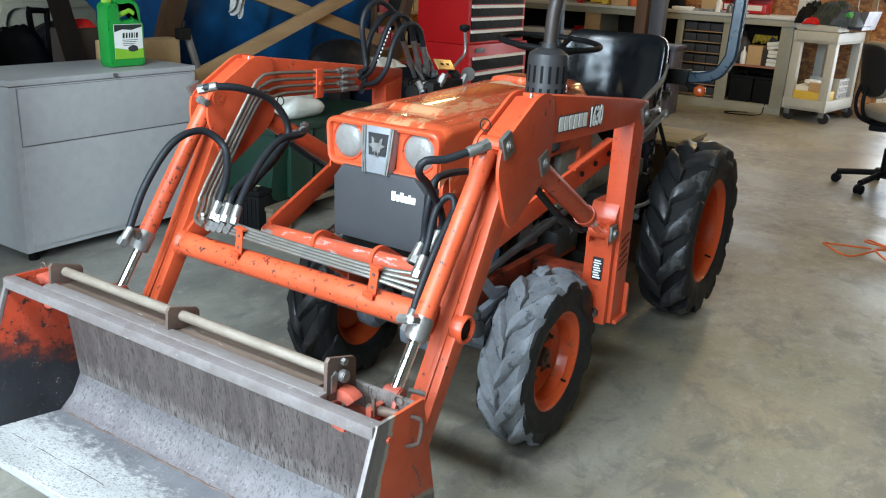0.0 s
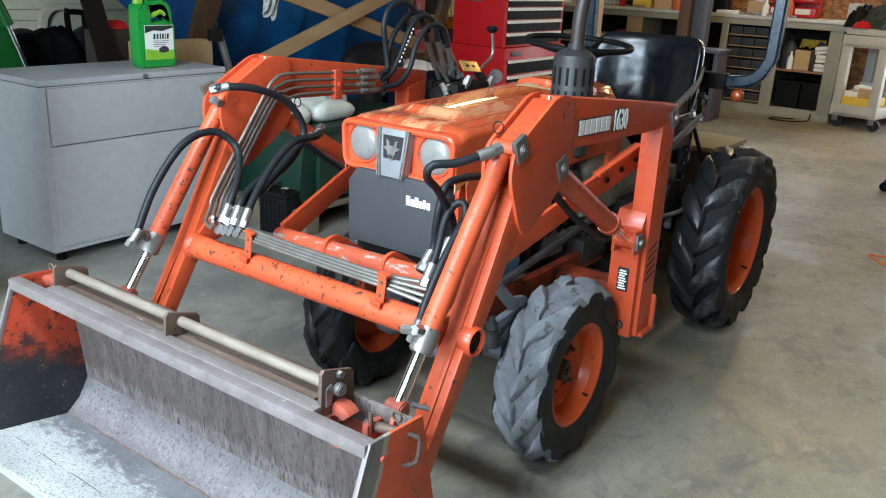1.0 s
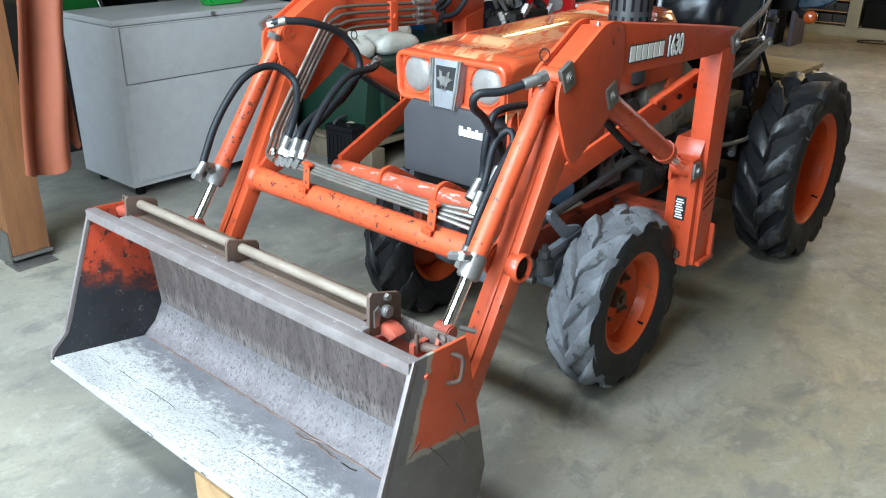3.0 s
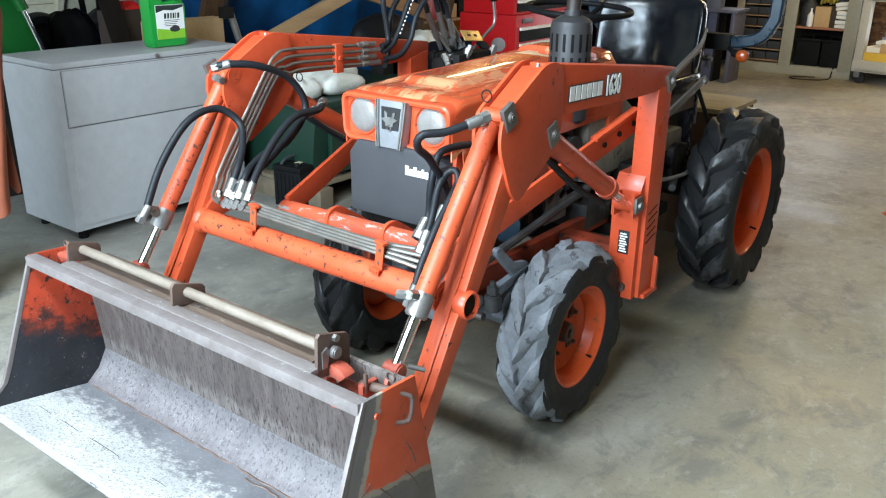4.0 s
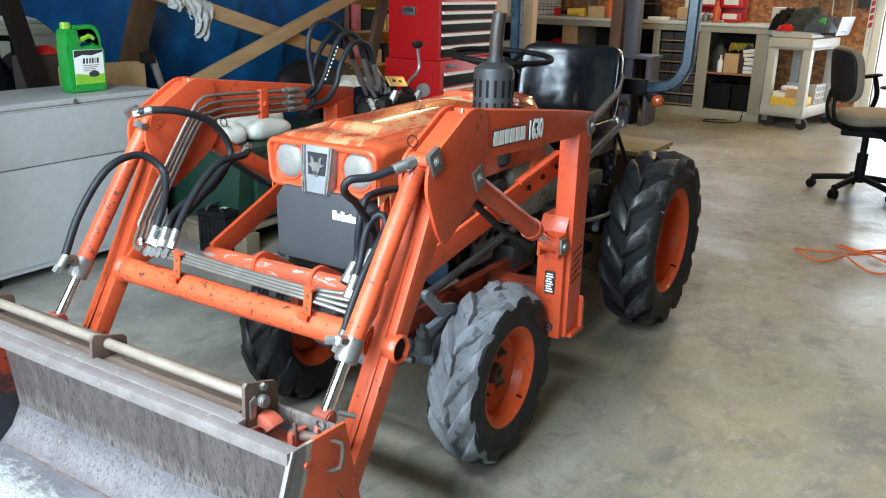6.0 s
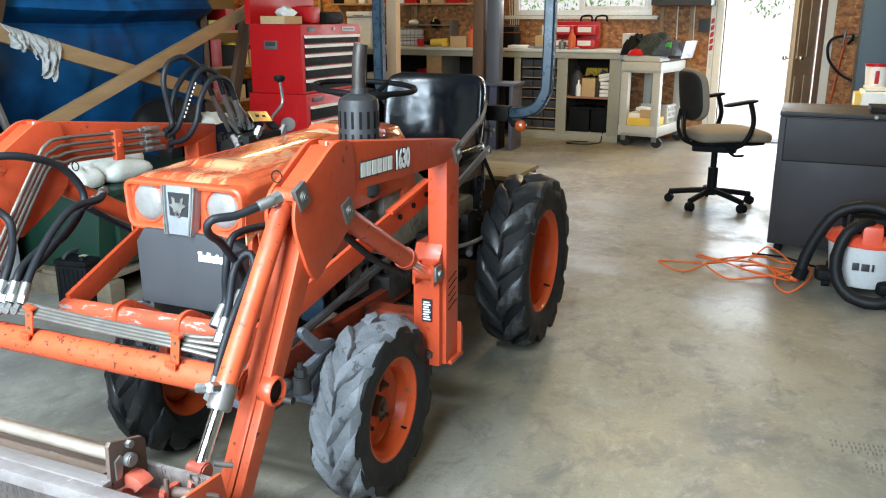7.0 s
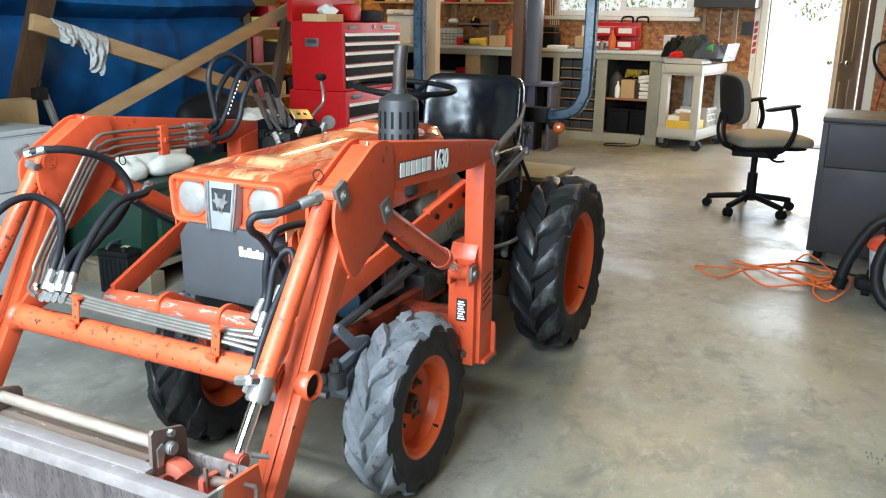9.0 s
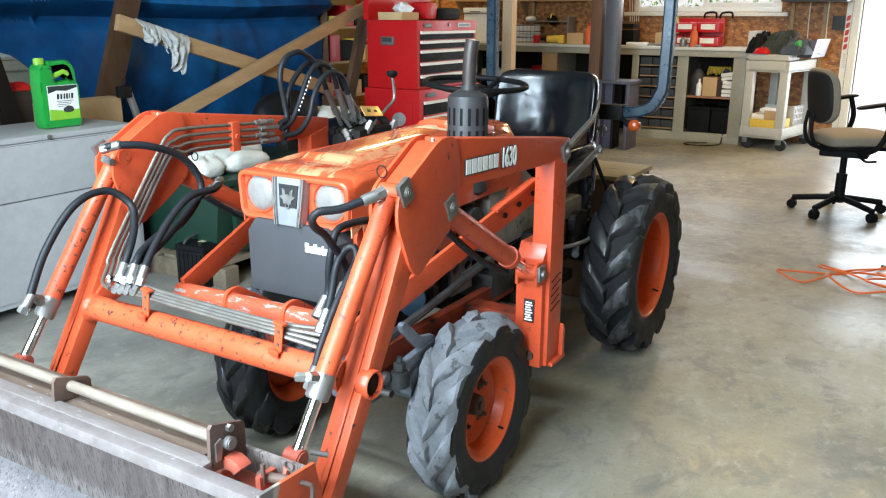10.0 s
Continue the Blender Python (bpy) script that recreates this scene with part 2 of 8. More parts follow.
    bench_top=shade("worn_bench_top", (0.55, 0.53, 0.47), 0.4, second=(0.4, 0.38, 0.33), scale=6, rough_var=0.12),
    shelf=shade("red_brown_shelf", (0.33, 0.13, 0.06), 0.5, second=(0.24, 0.09, 0.04), scale=8, stretch=(0.4, 3, 3)),
    cart=shade("beige_moulded_plastic", (0.44, 0.435, 0.395), 0.5, second=(0.37, 0.365, 0.33), scale=6, bump=0.06, rough_var=0.08),
    fabric=shade("taupe_upholstery", (0.21, 0.175, 0.13), 0.9, second=(0.15, 0.125, 0.092), scale=60, bump=0.3, bump_scale=220),
    shell=shade("brown_black_shell", (0.022, 0.019, 0.017), 0.6, second=(0.016, 0.014, 0.013), scale=20, bump=0.08, spec=0.15),
    navy=shade("navy_plastic", (0.004, 0.006, 0.014), 0.8, second=(0.003, 0.004, 0.009), scale=5, spec=0.05),
    scorched=shade("scorched_pipe_steel", (0.022, 0.018, 0.016), 0.5, metal=0.15, second=(0.045, 0.032, 0.027), scale=18, amount=0.9, bump=0.2, rough_var=0.12),
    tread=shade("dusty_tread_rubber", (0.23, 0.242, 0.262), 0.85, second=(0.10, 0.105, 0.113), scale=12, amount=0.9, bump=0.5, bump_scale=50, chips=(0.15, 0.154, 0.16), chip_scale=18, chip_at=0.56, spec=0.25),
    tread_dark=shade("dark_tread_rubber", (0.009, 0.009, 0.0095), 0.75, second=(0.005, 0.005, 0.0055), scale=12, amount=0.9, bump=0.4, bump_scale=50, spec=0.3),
    cardboard=shade("cardboard", (0.5, 0.33, 0.16), 0.75, second=(0.42, 0.27, 0.13), scale=5, bump=0.06),
    cardboard_dark=shade("dark_cardboard", (0.034, 0.021, 0.015), 0.75, second=(0.024, 0.015, 0.011), scale=5),
    cloth=shade("faded_orange_cloth", (0.23, 0.058, 0.023), 0.75, second=(0.175, 0.041, 0.016), scale=3, bump=0.1, bump_scale=120),
    rag=shade("grey_white_glove_cloth", (0.50, 0.49, 0.45), 0.9, second=(0.33, 0.34, 0.35), scale=14, amount=0.9, bump=0.3, bump_scale=120),
    tote=shade("dark_green_plastic", (0.003, 0.024, 0.013), 0.5, second=(0.002, 0.016, 0.009), scale=6, bump=0.05),
    machine_green=shade("machine_green_paint", (0.006, 0.085, 0.014), 0.35, second=(0.004, 0.055, 0.010), scale=5, coat=0.2),
    rv=shade("cream_siding", (0.60, 0.55, 0.42), 0.45, second=(0.52, 0.47, 0.35), scale=3, rough_var=0.08),
    cord=shade("orange_cord_jacket", (0.62, 0.11, 0.02), 0.5, second=(0.52, 0.085, 0.015), scale=30),
    vac_grey=shade("light_grey_plastic", (0.52, 0.52, 0.52), 0.45, second=(0.46, 0.46, 0.46), scale=6),
    vac_red=shade("orange_red_plastic", (0.62, 0.07, 0.03), 0.4, second=(0.52, 0.055, 0.025), scale=6),
    blue_grey=shade("slate_blue_panel", (0.026, 0.055, 0.088), 0.5, second=(0.021, 0.045, 0.072), scale=3),
    column=shade("grey_steel_column", (0.085, 0.09, 0.11), 0.42, second=(0.065, 0.068, 0.082), scale=5, bump=0.05, rough_var=0.1),
    violet_steel=shade("violet_grey_steel", (0.085, 0.08, 0.11), 0.45, second=(0.06, 0.056, 0.08), scale=6, metal=0.2, rough_var=0.1),
    yellow=shade("yellow_plastic", (0.68, 0.46, 0.06), 0.45, second=(0.6, 0.4, 0.05), scale=8),
    paper=shade("off_white_paper", (0.75, 0.74, 0.70), 0.7, second=(0.66, 0.65, 0.61), scale=9),
    door=shade("tan_door_paint", (0.4, 0.32, 0.23), 0.45, second=(0.34, 0.27, 0.19), scale=3, rough_var=0.08),
    trim=shade("white_trim_paint", (0.74, 0.72, 0.66), 0.5, second=(0.64, 0.61, 0.55), scale=5, rough_var=0.1),
    vinyl_window=shade("white_vinyl_frame", (0.82, 0.82, 0.8), 0.35, second=(0.76, 0.76, 0.74), scale=5),
    mud=shade("dried_mud_film", (0.145, 0.138, 0.12), 0.8, second=(0.185, 0.176, 0.152), scale=40, amount=0.9, spec=0.2),
    gravel=shade("pale_gravel", (0.42, 0.41, 0.38), 0.9, second=(0.3, 0.29, 0.26), scale=3, bump=0.5, bump_scale=40),
    leaf=shade("bush_leaves", (0.2, 0.34, 0.09), 0.6, second=(0.1, 0.2, 0.045), scale=3, amount=0.9),
    ceiling=shade("white_ceiling_board", (0.34, 0.31, 0.25), 0.8, second=(0.28, 0.255, 0.205), scale=2),
    drywall=shade("unpainted_wall_board", (0.15, 0.12, 0.08), 0.8, second=(0.11, 0.085, 0.055), scale=2, bump=0.05),
    skid=shade("green_tinged_bags", (0.56, 0.545, 0.49), 0.5, second=(0.47, 0.455, 0.40), scale=8, bump=0.15, bump_scale=30),
    olive=shade("dark_olive_cloth", (0.022, 0.032, 0.024), 0.85, second=(0.012, 0.018, 0.02), scale=12, amount=0.9, bump=0.3),
    denim=shade("faded_blue_cloth", (0.05, 0.07, 0.1), 0.85, second=(0.03, 0.04, 0.06), scale=12, bump=0.3),
    gold=shade("yellow_zinc_plate", (0.65, 0.42, 0.14), 0.3, metal=0.6, second=(0.5, 0.3, 0.1), scale=14, rough_var=0.1),
    dash=shade("cream_dash_decal", (0.55, 0.5, 0.33), 0.3, second=(0.45, 0.4, 0.25), scale=20),
)


def concrete():
    """Sealed concrete: cloudy broad tone, darker traffic stains, pale scuffs, fine grit, uneven gloss."""
    m = bpy.data.materials.new("polished_concrete")
    m.use_nodes = True
    nt, n = m.node_tree, m.node_tree.nodes
    p = n["Principled BSDF"]
    co = n.new("ShaderNodeTexCoord")

    def noisy(sc, det, rgh, dist=0.0, squash=(1, 1, 1)):
        mp = n.new("ShaderNodeMapping")
        mp.inputs["Scale"].default_value = squash
        nt.links.new(co.outputs["Object"], mp.inputs[0])
        t = n.new("ShaderNodeTexNoise")
        t.inputs["Scale"].default_value, t.inputs["Detail"].default_value, t.inputs["Roughness"].default_value, t.inputs["Distortion"].default_value = sc, det, rgh, dist
        nt.links.new(mp.outputs[0], t.inputs["Vector"])
        return t.outputs["Fac"]

    def ramp(fac, a, b, lo=0.0, hi=1.0):
        r = n.new("ShaderNodeMapRange")
        for k, v in zip((1, 2, 3, 4), (a, b, lo, hi)):
            r.inputs[k].default_value = v
        nt.links.new(fac, r.inputs[0])
        return r.outputs[0]

    def mix(fac, a, b):
        x = n.new("ShaderNodeMix")
        x.data_type = "RGBA"
        nt.links.new(fac, x.inputs[0])
        for k, v in ((6, a), (7, b)):
            if isinstance(v, tuple):
                x.inputs[k].default_value = (*v, 1)
            else:
                nt.links.new(v, x.inputs[k])
        return x.outputs[2]

    col = mix(ramp(noisy(0.42, 4, 0.5, 0.8), 0.38, 0.62), (0.223, 0.200, 0.142), (0.255, 0.245, 0.215))
    col = mix(ramp(noisy(0.9, 5, 0.55, 0.9), 0.44, 0.64, 0, 0.85), col, (0.108, 0.104, 0.092))
    col = mix(ramp(noisy(2.1, 8, 0.6, 0.7, (1.3, 0.8, 1)), 0.50, 0.70, 0, 0.45), col, (0.31, 0.297, 0.255))
    col = mix(ramp(noisy(5.5, 9, 0.7, 0.6, (1.2, 0.8, 1)), 0.51, 0.62, 0, 0.6), col, (0.112, 0.109, 0.103))
    col = mix(ramp(noisy(14, 9, 0.8, 0.3, (1.2, 0.8, 1)), 0.54, 0.62, 0, 0.28), col, (0.38, 0.365, 0.32))
    col = mix(ramp(noisy(60, 6, 0.85), 0.54, 0.62, 0, 0.45), col, (0.11, 0.106, 0.098))
    nt.links.new(col, p.inputs["Base Color"])
    gloss = mix(ramp(noisy(1.1, 5, 0.55, 0.6), 0.42, 0.58), (0.56, 0.56, 0.56), (0.36, 0.36, 0.36))
    gloss = mix(ramp(noisy(13, 9, 0.8, 0.4), 0.48, 0.64), gloss, (0.30, 0.30, 0.30))
    nt.links.new(gloss, p.inputs["Roughness"])
    p.inputs["Specular IOR Level"].default_value = 0.45
    b = n.new("ShaderNodeBump")
    b.inputs["Strength"].default_value, b.inputs["Distance"].default_value = 0.22, 0.003
    nt.links.new(noisy(55, 6, 0.65, 0.2), b.inputs["Height"])
    nt.links.new(b.outputs[0], p.inputs["Normal"])
    return m


def zoned(name, zones, planes, wobble=0.03, wobble_scale=14.0, rough=0.5, streak=(1, 1, 1), grit=None, grit_at=0.6, grit_scale=40, fade=0.004, specks=None, specks_at=0.66, specks_scale=30):
    """Paint worn through in zones: each plane (nx, ny, nz, d) tells how far in from an edge a place lies; zones are (distance, colour, colour) from the edge inwards."""
    m = bpy.data.materials.new(name)
    m.use_nodes = True
    nt, n = m.node_tree, m.node_tree.nodes
    p = n["Principled BSDF"]
    p.inputs["Roughness"].default_value = rough
    p.inputs["Specular IOR Level"].default_value = 0.4
    co = n.new("ShaderNodeTexCoord")

    def noisy(sc, squash=(1, 1, 1), det=8.0, rgh=0.68):
        mp = n.new("ShaderNodeMapping")
        mp.inputs["Scale"].default_value = squash
        nt.links.new(co.outputs["Object"], mp.inputs[0])
        t = n.new("ShaderNodeTexNoise")
        t.inputs["Scale"].default_value, t.inputs["Detail"].default_value, t.inputs["Roughness"].default_value = sc, det, rgh
        nt.links.new(mp.outputs[0], t.inputs["Vector"])
        return t.outputs["Fac"]

    def math_node(op, a, b):
        x = n.new("ShaderNodeMath")
        x.operation = op
        for k, v in enumerate((a, b)):
            if isinstance(v, float):
                x.inputs[k].default_value = v
            else:
                nt.links.new(v, x.inputs[k])
        return x.outputs[0]

    def ramp(fac, a, b):
        r = n.new("ShaderNodeMapRange")
        r.inputs[1].default_value, r.inputs[2].default_value = a, b
        nt.links.new(fac, r.inputs[0])
        return r.outputs[0]

    def mix(fac, a, b):
        x = n.new("ShaderNodeMix")
        x.data_type = "RGBA"
        nt.links.new(fac, x.inputs[0])
        for k, v in ((6, a), (7, b)):
            if isinstance(v, tuple):
                x.inputs[k].default_value = (*v, 1)
            else:
                nt.links.new(v, x.inputs[k])
        return x.outputs[2]

    depth = None
    for nx, ny, nz, d in planes:
        v = n.new("ShaderNodeVectorMath")
        v.operation = "DOT_PRODUCT"
        nt.links.new(co.outputs["Object"], v.inputs[0])
        v.inputs[1].default_value = (nx, ny, nz)
        e = math_node("ADD", v.outputs["Value"], float(d))
        depth = e if depth is None else math_node("MINIMUM", depth, e)
    shift = math_node("MULTIPLY", math_node("SUBTRACT", noisy(wobble_scale, streak), 0.5), float(wobble * 4))
    depth = math_node("ADD", depth, shift)
    cloud = ramp(noisy(9, streak), 0.3, 0.7)
    col = None
    for at, c1, c2 in zones:
        here = mix(cloud, c1, c2)
        col = here if col is None else mix(ramp(depth, at, at + fade), col, here)
    if grit:
        col = mix(ramp(noisy(grit_scale, streak, 9.0, 0.75), grit_at, grit_at + 0.05), col, grit)
    if specks:
        col = mix(ramp(noisy(specks_scale, (1, 1, 1), 9.0, 0.8), specks_at, specks_at + 0.03), col, specks)
    nt.links.new(col, p.inputs["Base Color"])
    r = n.new("ShaderNodeMapRange")
    r.inputs[1].default_value, r.inputs[2].default_value, r.inputs[3].default_value, r.inputs[4].default_value = 0.3, 0.7, rough - 0.12, rough + 0.15
    nt.links.new(noisy(20, streak), r.inputs[0])
    nt.links.new(r.outputs[0], p.inputs["Roughness"])
    b = n.new("ShaderNodeBump")
    b.inputs["Strength"].default_value, b.inputs["Distance"].default_value = 0.15, 0.003
    nt.links.new(noisy(60, streak), b.inputs["Height"])
    nt.links.new(b.outputs[0], p.inputs["Normal"])
    return m


M["concrete"] = concrete()
M["plate_near"] = zoned("scraped_orange_side_plate", [(0, (0.085, 0.075, 0.07), (0.13, 0.113, 0.105)), (0.034, (0.26, 0.22, 0.175), (0.20, 0.165, 0.135)), (0.046, (0.47, 0.072, 0.024), (0.40, 0.058, 0.02))], [(0, 0.953, -0.302, 1.138), (0, 0.17, 0.985, -0.203)], 0.008, 34, 0.55, grit=(0.10, 0.045, 0.03), grit_at=0.63, grit_scale=16)
M["plate_far"] = zoned("burnt_orange_side_plate", [(0, (0.022, 0.023, 0.029), (0.008, 0.008, 0.010)), (0.035, (0.12, 0.02, 0.012), (0.035, 0.015, 0.012)), (0.062, (0.40, 0.045, 0.015), (0.21, 0.026, 0.011))], [(0, 0.42, 0.9, 0.098)], 0.05, 22, 0.5, grit=(0.016, 0.013, 0.012), grit_at=0.555, grit_scale=52, fade=0.03, specks=(0.19, 0.165, 0.14), specks_at=0.61, specks_scale=55)
M["bucket_back"] = zoned("streaked_bucket_steel", [(0, (0.165, 0.14, 0.13), (0.08, 0.064, 0.058)), (0.022, (0.108, 0.084, 0.077), (0.05, 0.037, 0.034))], [(0, 0, 1, -0.312), (0, 0, -1, 0.60)], 0.02, 30, 0.55, (3.0, 1.0, 0.5), grit=(0.030, 0.023, 0.020), grit_at=0.53, grit_scale=80, fade=0.02, specks=(0.34, 0.32, 0.31), specks_at=0.645, specks_scale=75)
M["bucket_bend"] = zoned("smooth_worn_bucket_steel", [(0, (0.15, 0.135, 0.137), (0.095, 0.082, 0.084)), (0.03, (0.115, 0.100, 0.102), (0.068, 0.057, 0.058))], [(0, 0, -1, 0.29)], 0.03, 26, 0.52, (1.4, 1.0, 1.0), grit=(0.060, 0.050, 0.052), grit_at=0.53, grit_scale=110, fade=0.03, specks=(0.24, 0.23, 0.228), specks_at=0.60, specks_scale=120)
M["bucket_floor"] = zoned("scraped_bucket_floor", [(0, (0.40, 0.395, 0.38), (0.26, 0.255, 0.245)), (0.105, (0.150, 0.148, 0.158), (0.085, 0.082, 0.09))], [(0.06, 1.0, 0, 1.125)], 0.07, 60, 0.5, (0.8, 1.0, 1), grit=(0.13, 0.125, 0.125), grit_at=0.53, grit_scale=190, fade=0.05, specks=(0.40, 0.39, 0.38), specks_at=0.60, specks_scale=210)
_g = bpy.data.materials.new("window_glass")
_g.use_nodes = True
_p = _g.node_tree.nodes["Principled BSDF"]
_p.inputs["Transmission Weight"].default_value, _p.inputs["Roughness"].default_value, _p.inputs["IOR"].default_value = 1.0, 0.02, 1.01
M["glass"] = _g


# ---- mesh tools ----
WORLD = {}


class Mesh:
    """A bmesh that grows by simple shaped solids."""

    def __init__(self):
        self.bm = bmesh.new()

    def _merge(self, verts, faces):
        vs = [self.bm.verts.new(v) for v in verts]
        for f in faces:
            self.bm.faces.new([vs[i] for i in f])
        return vs

    def box(self, x0, y0, z0, x1, y1, z1, bevel=0.0, m=None):
        b = bmesh.new()
        r = bmesh.ops.create_cube(b, size=1.0)
        for v in r["verts"]:
            v.co = Vector(((x0 + x1) / 2 + v.co.x * (x1 - x0), (y0 + y1) / 2 + v.co.y * (y1 - y0), (z0 + z1) / 2 + v.co.z * (z1 - z0)))
        if bevel:
            bmesh.ops.bevel(b, geom=list(b.edges), offset=bevel, segments=2, profile=0.7, affect="EDGES")
        return self.take(b, m)

    def take(self, b, m=None):
        if m is not None:
            b.transform(m)
        b.verts.index_update()
        self._merge([v.co.copy() for v in b.verts], [[v.index for v in f.verts] for f in b.faces])
        b.free()
        return self

    def prism(self, poly, a, b, axis="x", bevel=0.0, m=None):
        """A flat outline, given in the other two axes, drawn out from a to b along an axis."""
        k = bmesh.new()
        put = {"x": lambda p, d: (d, p[0], p[1]), "y": lambda p, d: (p[0], d, p[1]), "z": lambda p, d: (p[0], p[1], d)}[axis]
        lo = [k.verts.new(put(p, a)) for p in poly]
        hi = [k.verts.new(put(p, b)) for p in poly]
        k.faces.new(lo)
        k.faces.new(hi[::-1])
        n = len(poly)
        for i in range(n):
            k.faces.new((lo[i], hi[i], hi[(i + 1) % n], lo[(i + 1) % n]))
        bmesh.ops.recalc_face_normals(k, faces=k.faces)
        if bevel:
            bmesh.ops.bevel(k, geom=list(k.edges), offset=bevel, segments=2, profile=0.7, affect="EDGES")
        return self.take(k, m)

    def cyl(self, p0, p1, r0, r1=None, seg=20, caps=True, bevel=0.0):
        p0, p1 = Vector(p0), Vector(p1)
        r1 = r0 if r1 is None else r1
        k = bmesh.new()
        bmesh.ops.create_cone(k, cap_ends=caps, segments=seg, radius1=r0, radius2=r1, depth=(p1 - p0).length)
        if bevel:
            bmesh.ops.bevel(k, geom=[e for e in k.edges if abs(e.verts[0].co.z - e.verts[1].co.z) < 1e-6], offset=bevel, segments=2, affect="EDGES")
        return self.take(k, Matrix.Translation((p0 + p1) / 2) @ (p1 - p0).to_track_quat("Z", "Y").to_matrix().to_4x4())

    def tube(self, points, r, seg=10, caps=True):
        """A round tube along a smooth curve through points."""
        p = [Vector(q) for q in points]
        path = []
        for i in range(len(p) - 1):
            a, b, c, d = p[max(i - 1, 0)], p[i], p[i + 1], p[min(i + 2, len(p) - 1)]
            steps = max(2, int((c - b).length / max(r * 1.2, 0.012))) if len(p) > 2 else 1
            for s in range(min(steps, 14)):
                t = s / min(steps, 14)
                path.append(0.5 * (2 * b + (c - a) * t + (2 * a - 5 * b + 4 * c - d) * t * t + (3 * b - a - 3 * c + d) * t**3))
        path.append(p[-1])
        rings, side = [], None
        for i, q in enumerate(path):
            tan = (path[min(i + 1, len(path) - 1)] - path[max(i - 1, 0)]).normalized()
            if side is None:
                side = tan.orthogonal().normalized()
            side = (side - tan * side.dot(tan)).normalized()
            up = tan.cross(side)
            rings.append([self.bm.verts.new(q + r * (math.cos(2 * math.pi * j / seg) * side + math.sin(2 * math.pi * j / seg) * up)) for j in range(seg)])
        for a, b in zip(rings, rings[1:]):
            for j in range(seg):
                self.bm.faces.new((a[j], a[(j + 1) % seg], b[(j + 1) % seg], b[j]))
        if caps:
            self.bm.faces.new(rings[0][::-1])
            self.bm.faces.new(rings[-1])
        return self

    def lathe(self, profile, centre, axis="x", seg=48, closed=False):
        """Rings of (along, radius) about an axis through the centre."""
        c = Vector(centre)
        put = {"x": lambda a, u, v: (a, u, v), "y": lambda a, u, v: (u, a, v), "z": lambda a, u, v: (u, v, a)}[axis]
        rings = [[self.bm.verts.new(c + Vector(put(a, r * math.cos(2 * math.pi * j / seg), r * math.sin(2 * math.pi * j / seg)))) for j in range(seg)] if r > 1e-6 else [self.bm.verts.new(c + Vector(put(a, 0, 0)))] for a, r in profile]
        pairs = list(zip(rings, rings[1:])) + ([(rings[-1], rings[0])] if closed else [])
        for a, b in pairs:
            for j in range(seg):
                f = [a[j % len(a)], a[(j + 1) % len(a)], b[(j + 1) % len(b)], b[j % len(b)]]
                f = list(dict.fromkeys(f))
                if len(f) > 2:
                    self.bm.faces.new(f)
        return self

    def ball(self, c, rx, ry=None, rz=None, sub=2, rough=0.0):
        k = bmesh.new()
        bmesh.ops.create_icosphere(k, subdivisions=sub, radius=1.0)
        for v in k.verts:
            d = 1 + rough * noise.noise(v.co * 2.3 + Vector(c) * 7)
            v.co = Vector((v.co.x * rx * d, v.co.y * (ry or rx) * d, v.co.z * (rz or rx) * d))
        return self.take(k, Matrix.Translation(c))

    def grid(self, fn, nu, nv, thick=0.0):
        """A sheet through fn(u, v), u and v from 0 to 1; given a thickness, a closed one."""
        vs = [[Vector(fn(i / nu, j / nv)) for j in range(nv + 1)] for i in range(nu + 1)]
        top = [[self.bm.verts.new(p) for p in row] for row in vs]
        for i in range(nu):
            for j in range(nv):
                self.bm.faces.new((top[i][j], top[i + 1][j], top[i + 1][j + 1], top[i][j + 1]))
        if thick:
            def normal(i, j):
                a = vs[min(i + 1, nu)][j] - vs[max(i - 1, 0)][j]
                b = vs[i][min(j + 1, nv)] - vs[i][max(j - 1, 0)]
                n = a.cross(b)
                return n.normalized() if n.length > 1e-9 else Vector((0, 0, 1))
            low = [[self.bm.verts.new(vs[i][j] - thick * normal(i, j)) for j in range(nv + 1)] for i in range(nu + 1)]
            for i in range(nu):
                for j in range(nv):
                    self.bm.faces.new((low[i][j], low[i][j + 1], low[i + 1][j + 1], low[i + 1][j]))
            for i in range(nu):
                self.bm.faces.new((top[i][0], low[i][0], low[i + 1][0], top[i + 1][0]))
                self.bm.faces.new((top[i][nv], top[i + 1][nv], low[i + 1][nv], low[i][nv]))
            for j in range(nv):
                self.bm.faces.new((top[0][j], top[0][j + 1], low[0][j + 1], low[0][j]))
                self.bm.faces.new((top[nu][j], low[nu][j], low[nu][j + 1], top[nu][j + 1]))
        return self

    def torus(self, centre, major, minor, axis="z", seg=40, ring=10, m=None):
        k = Mesh()
        k.lathe([(minor * math.sin(2 * math.pi * i / ring), major + minor * math.cos(2 * math.pi * i / ring)) for i in range(ring)], (0, 0, 0), axis, seg, closed=True)
        k.bm.transform((m or Matrix.Identity(4)))
        k.bm.transform(Matrix.Translation(centre))
        return self.take(k.bm)

    def pad(self, centre, hx, hy, hz, thin="y", e1=0.4, e2=0.35, bend=0.0, lumps=0.0, m=None, nu=20, nv=44):
        """A cushion with rounded corners, flat along one axis and bent about the upright."""
        def po(c, e):
            return math.copysign(abs(c) ** e, c)
        k = Mesh()
        rows = []
        for i in range(nu + 1):
            f = -math.pi / 2 + math.pi * i / nu
            if i in (0, nu):
                rows.append([(0.0, po(math.sin(f), e1), 0.0)])
                continue
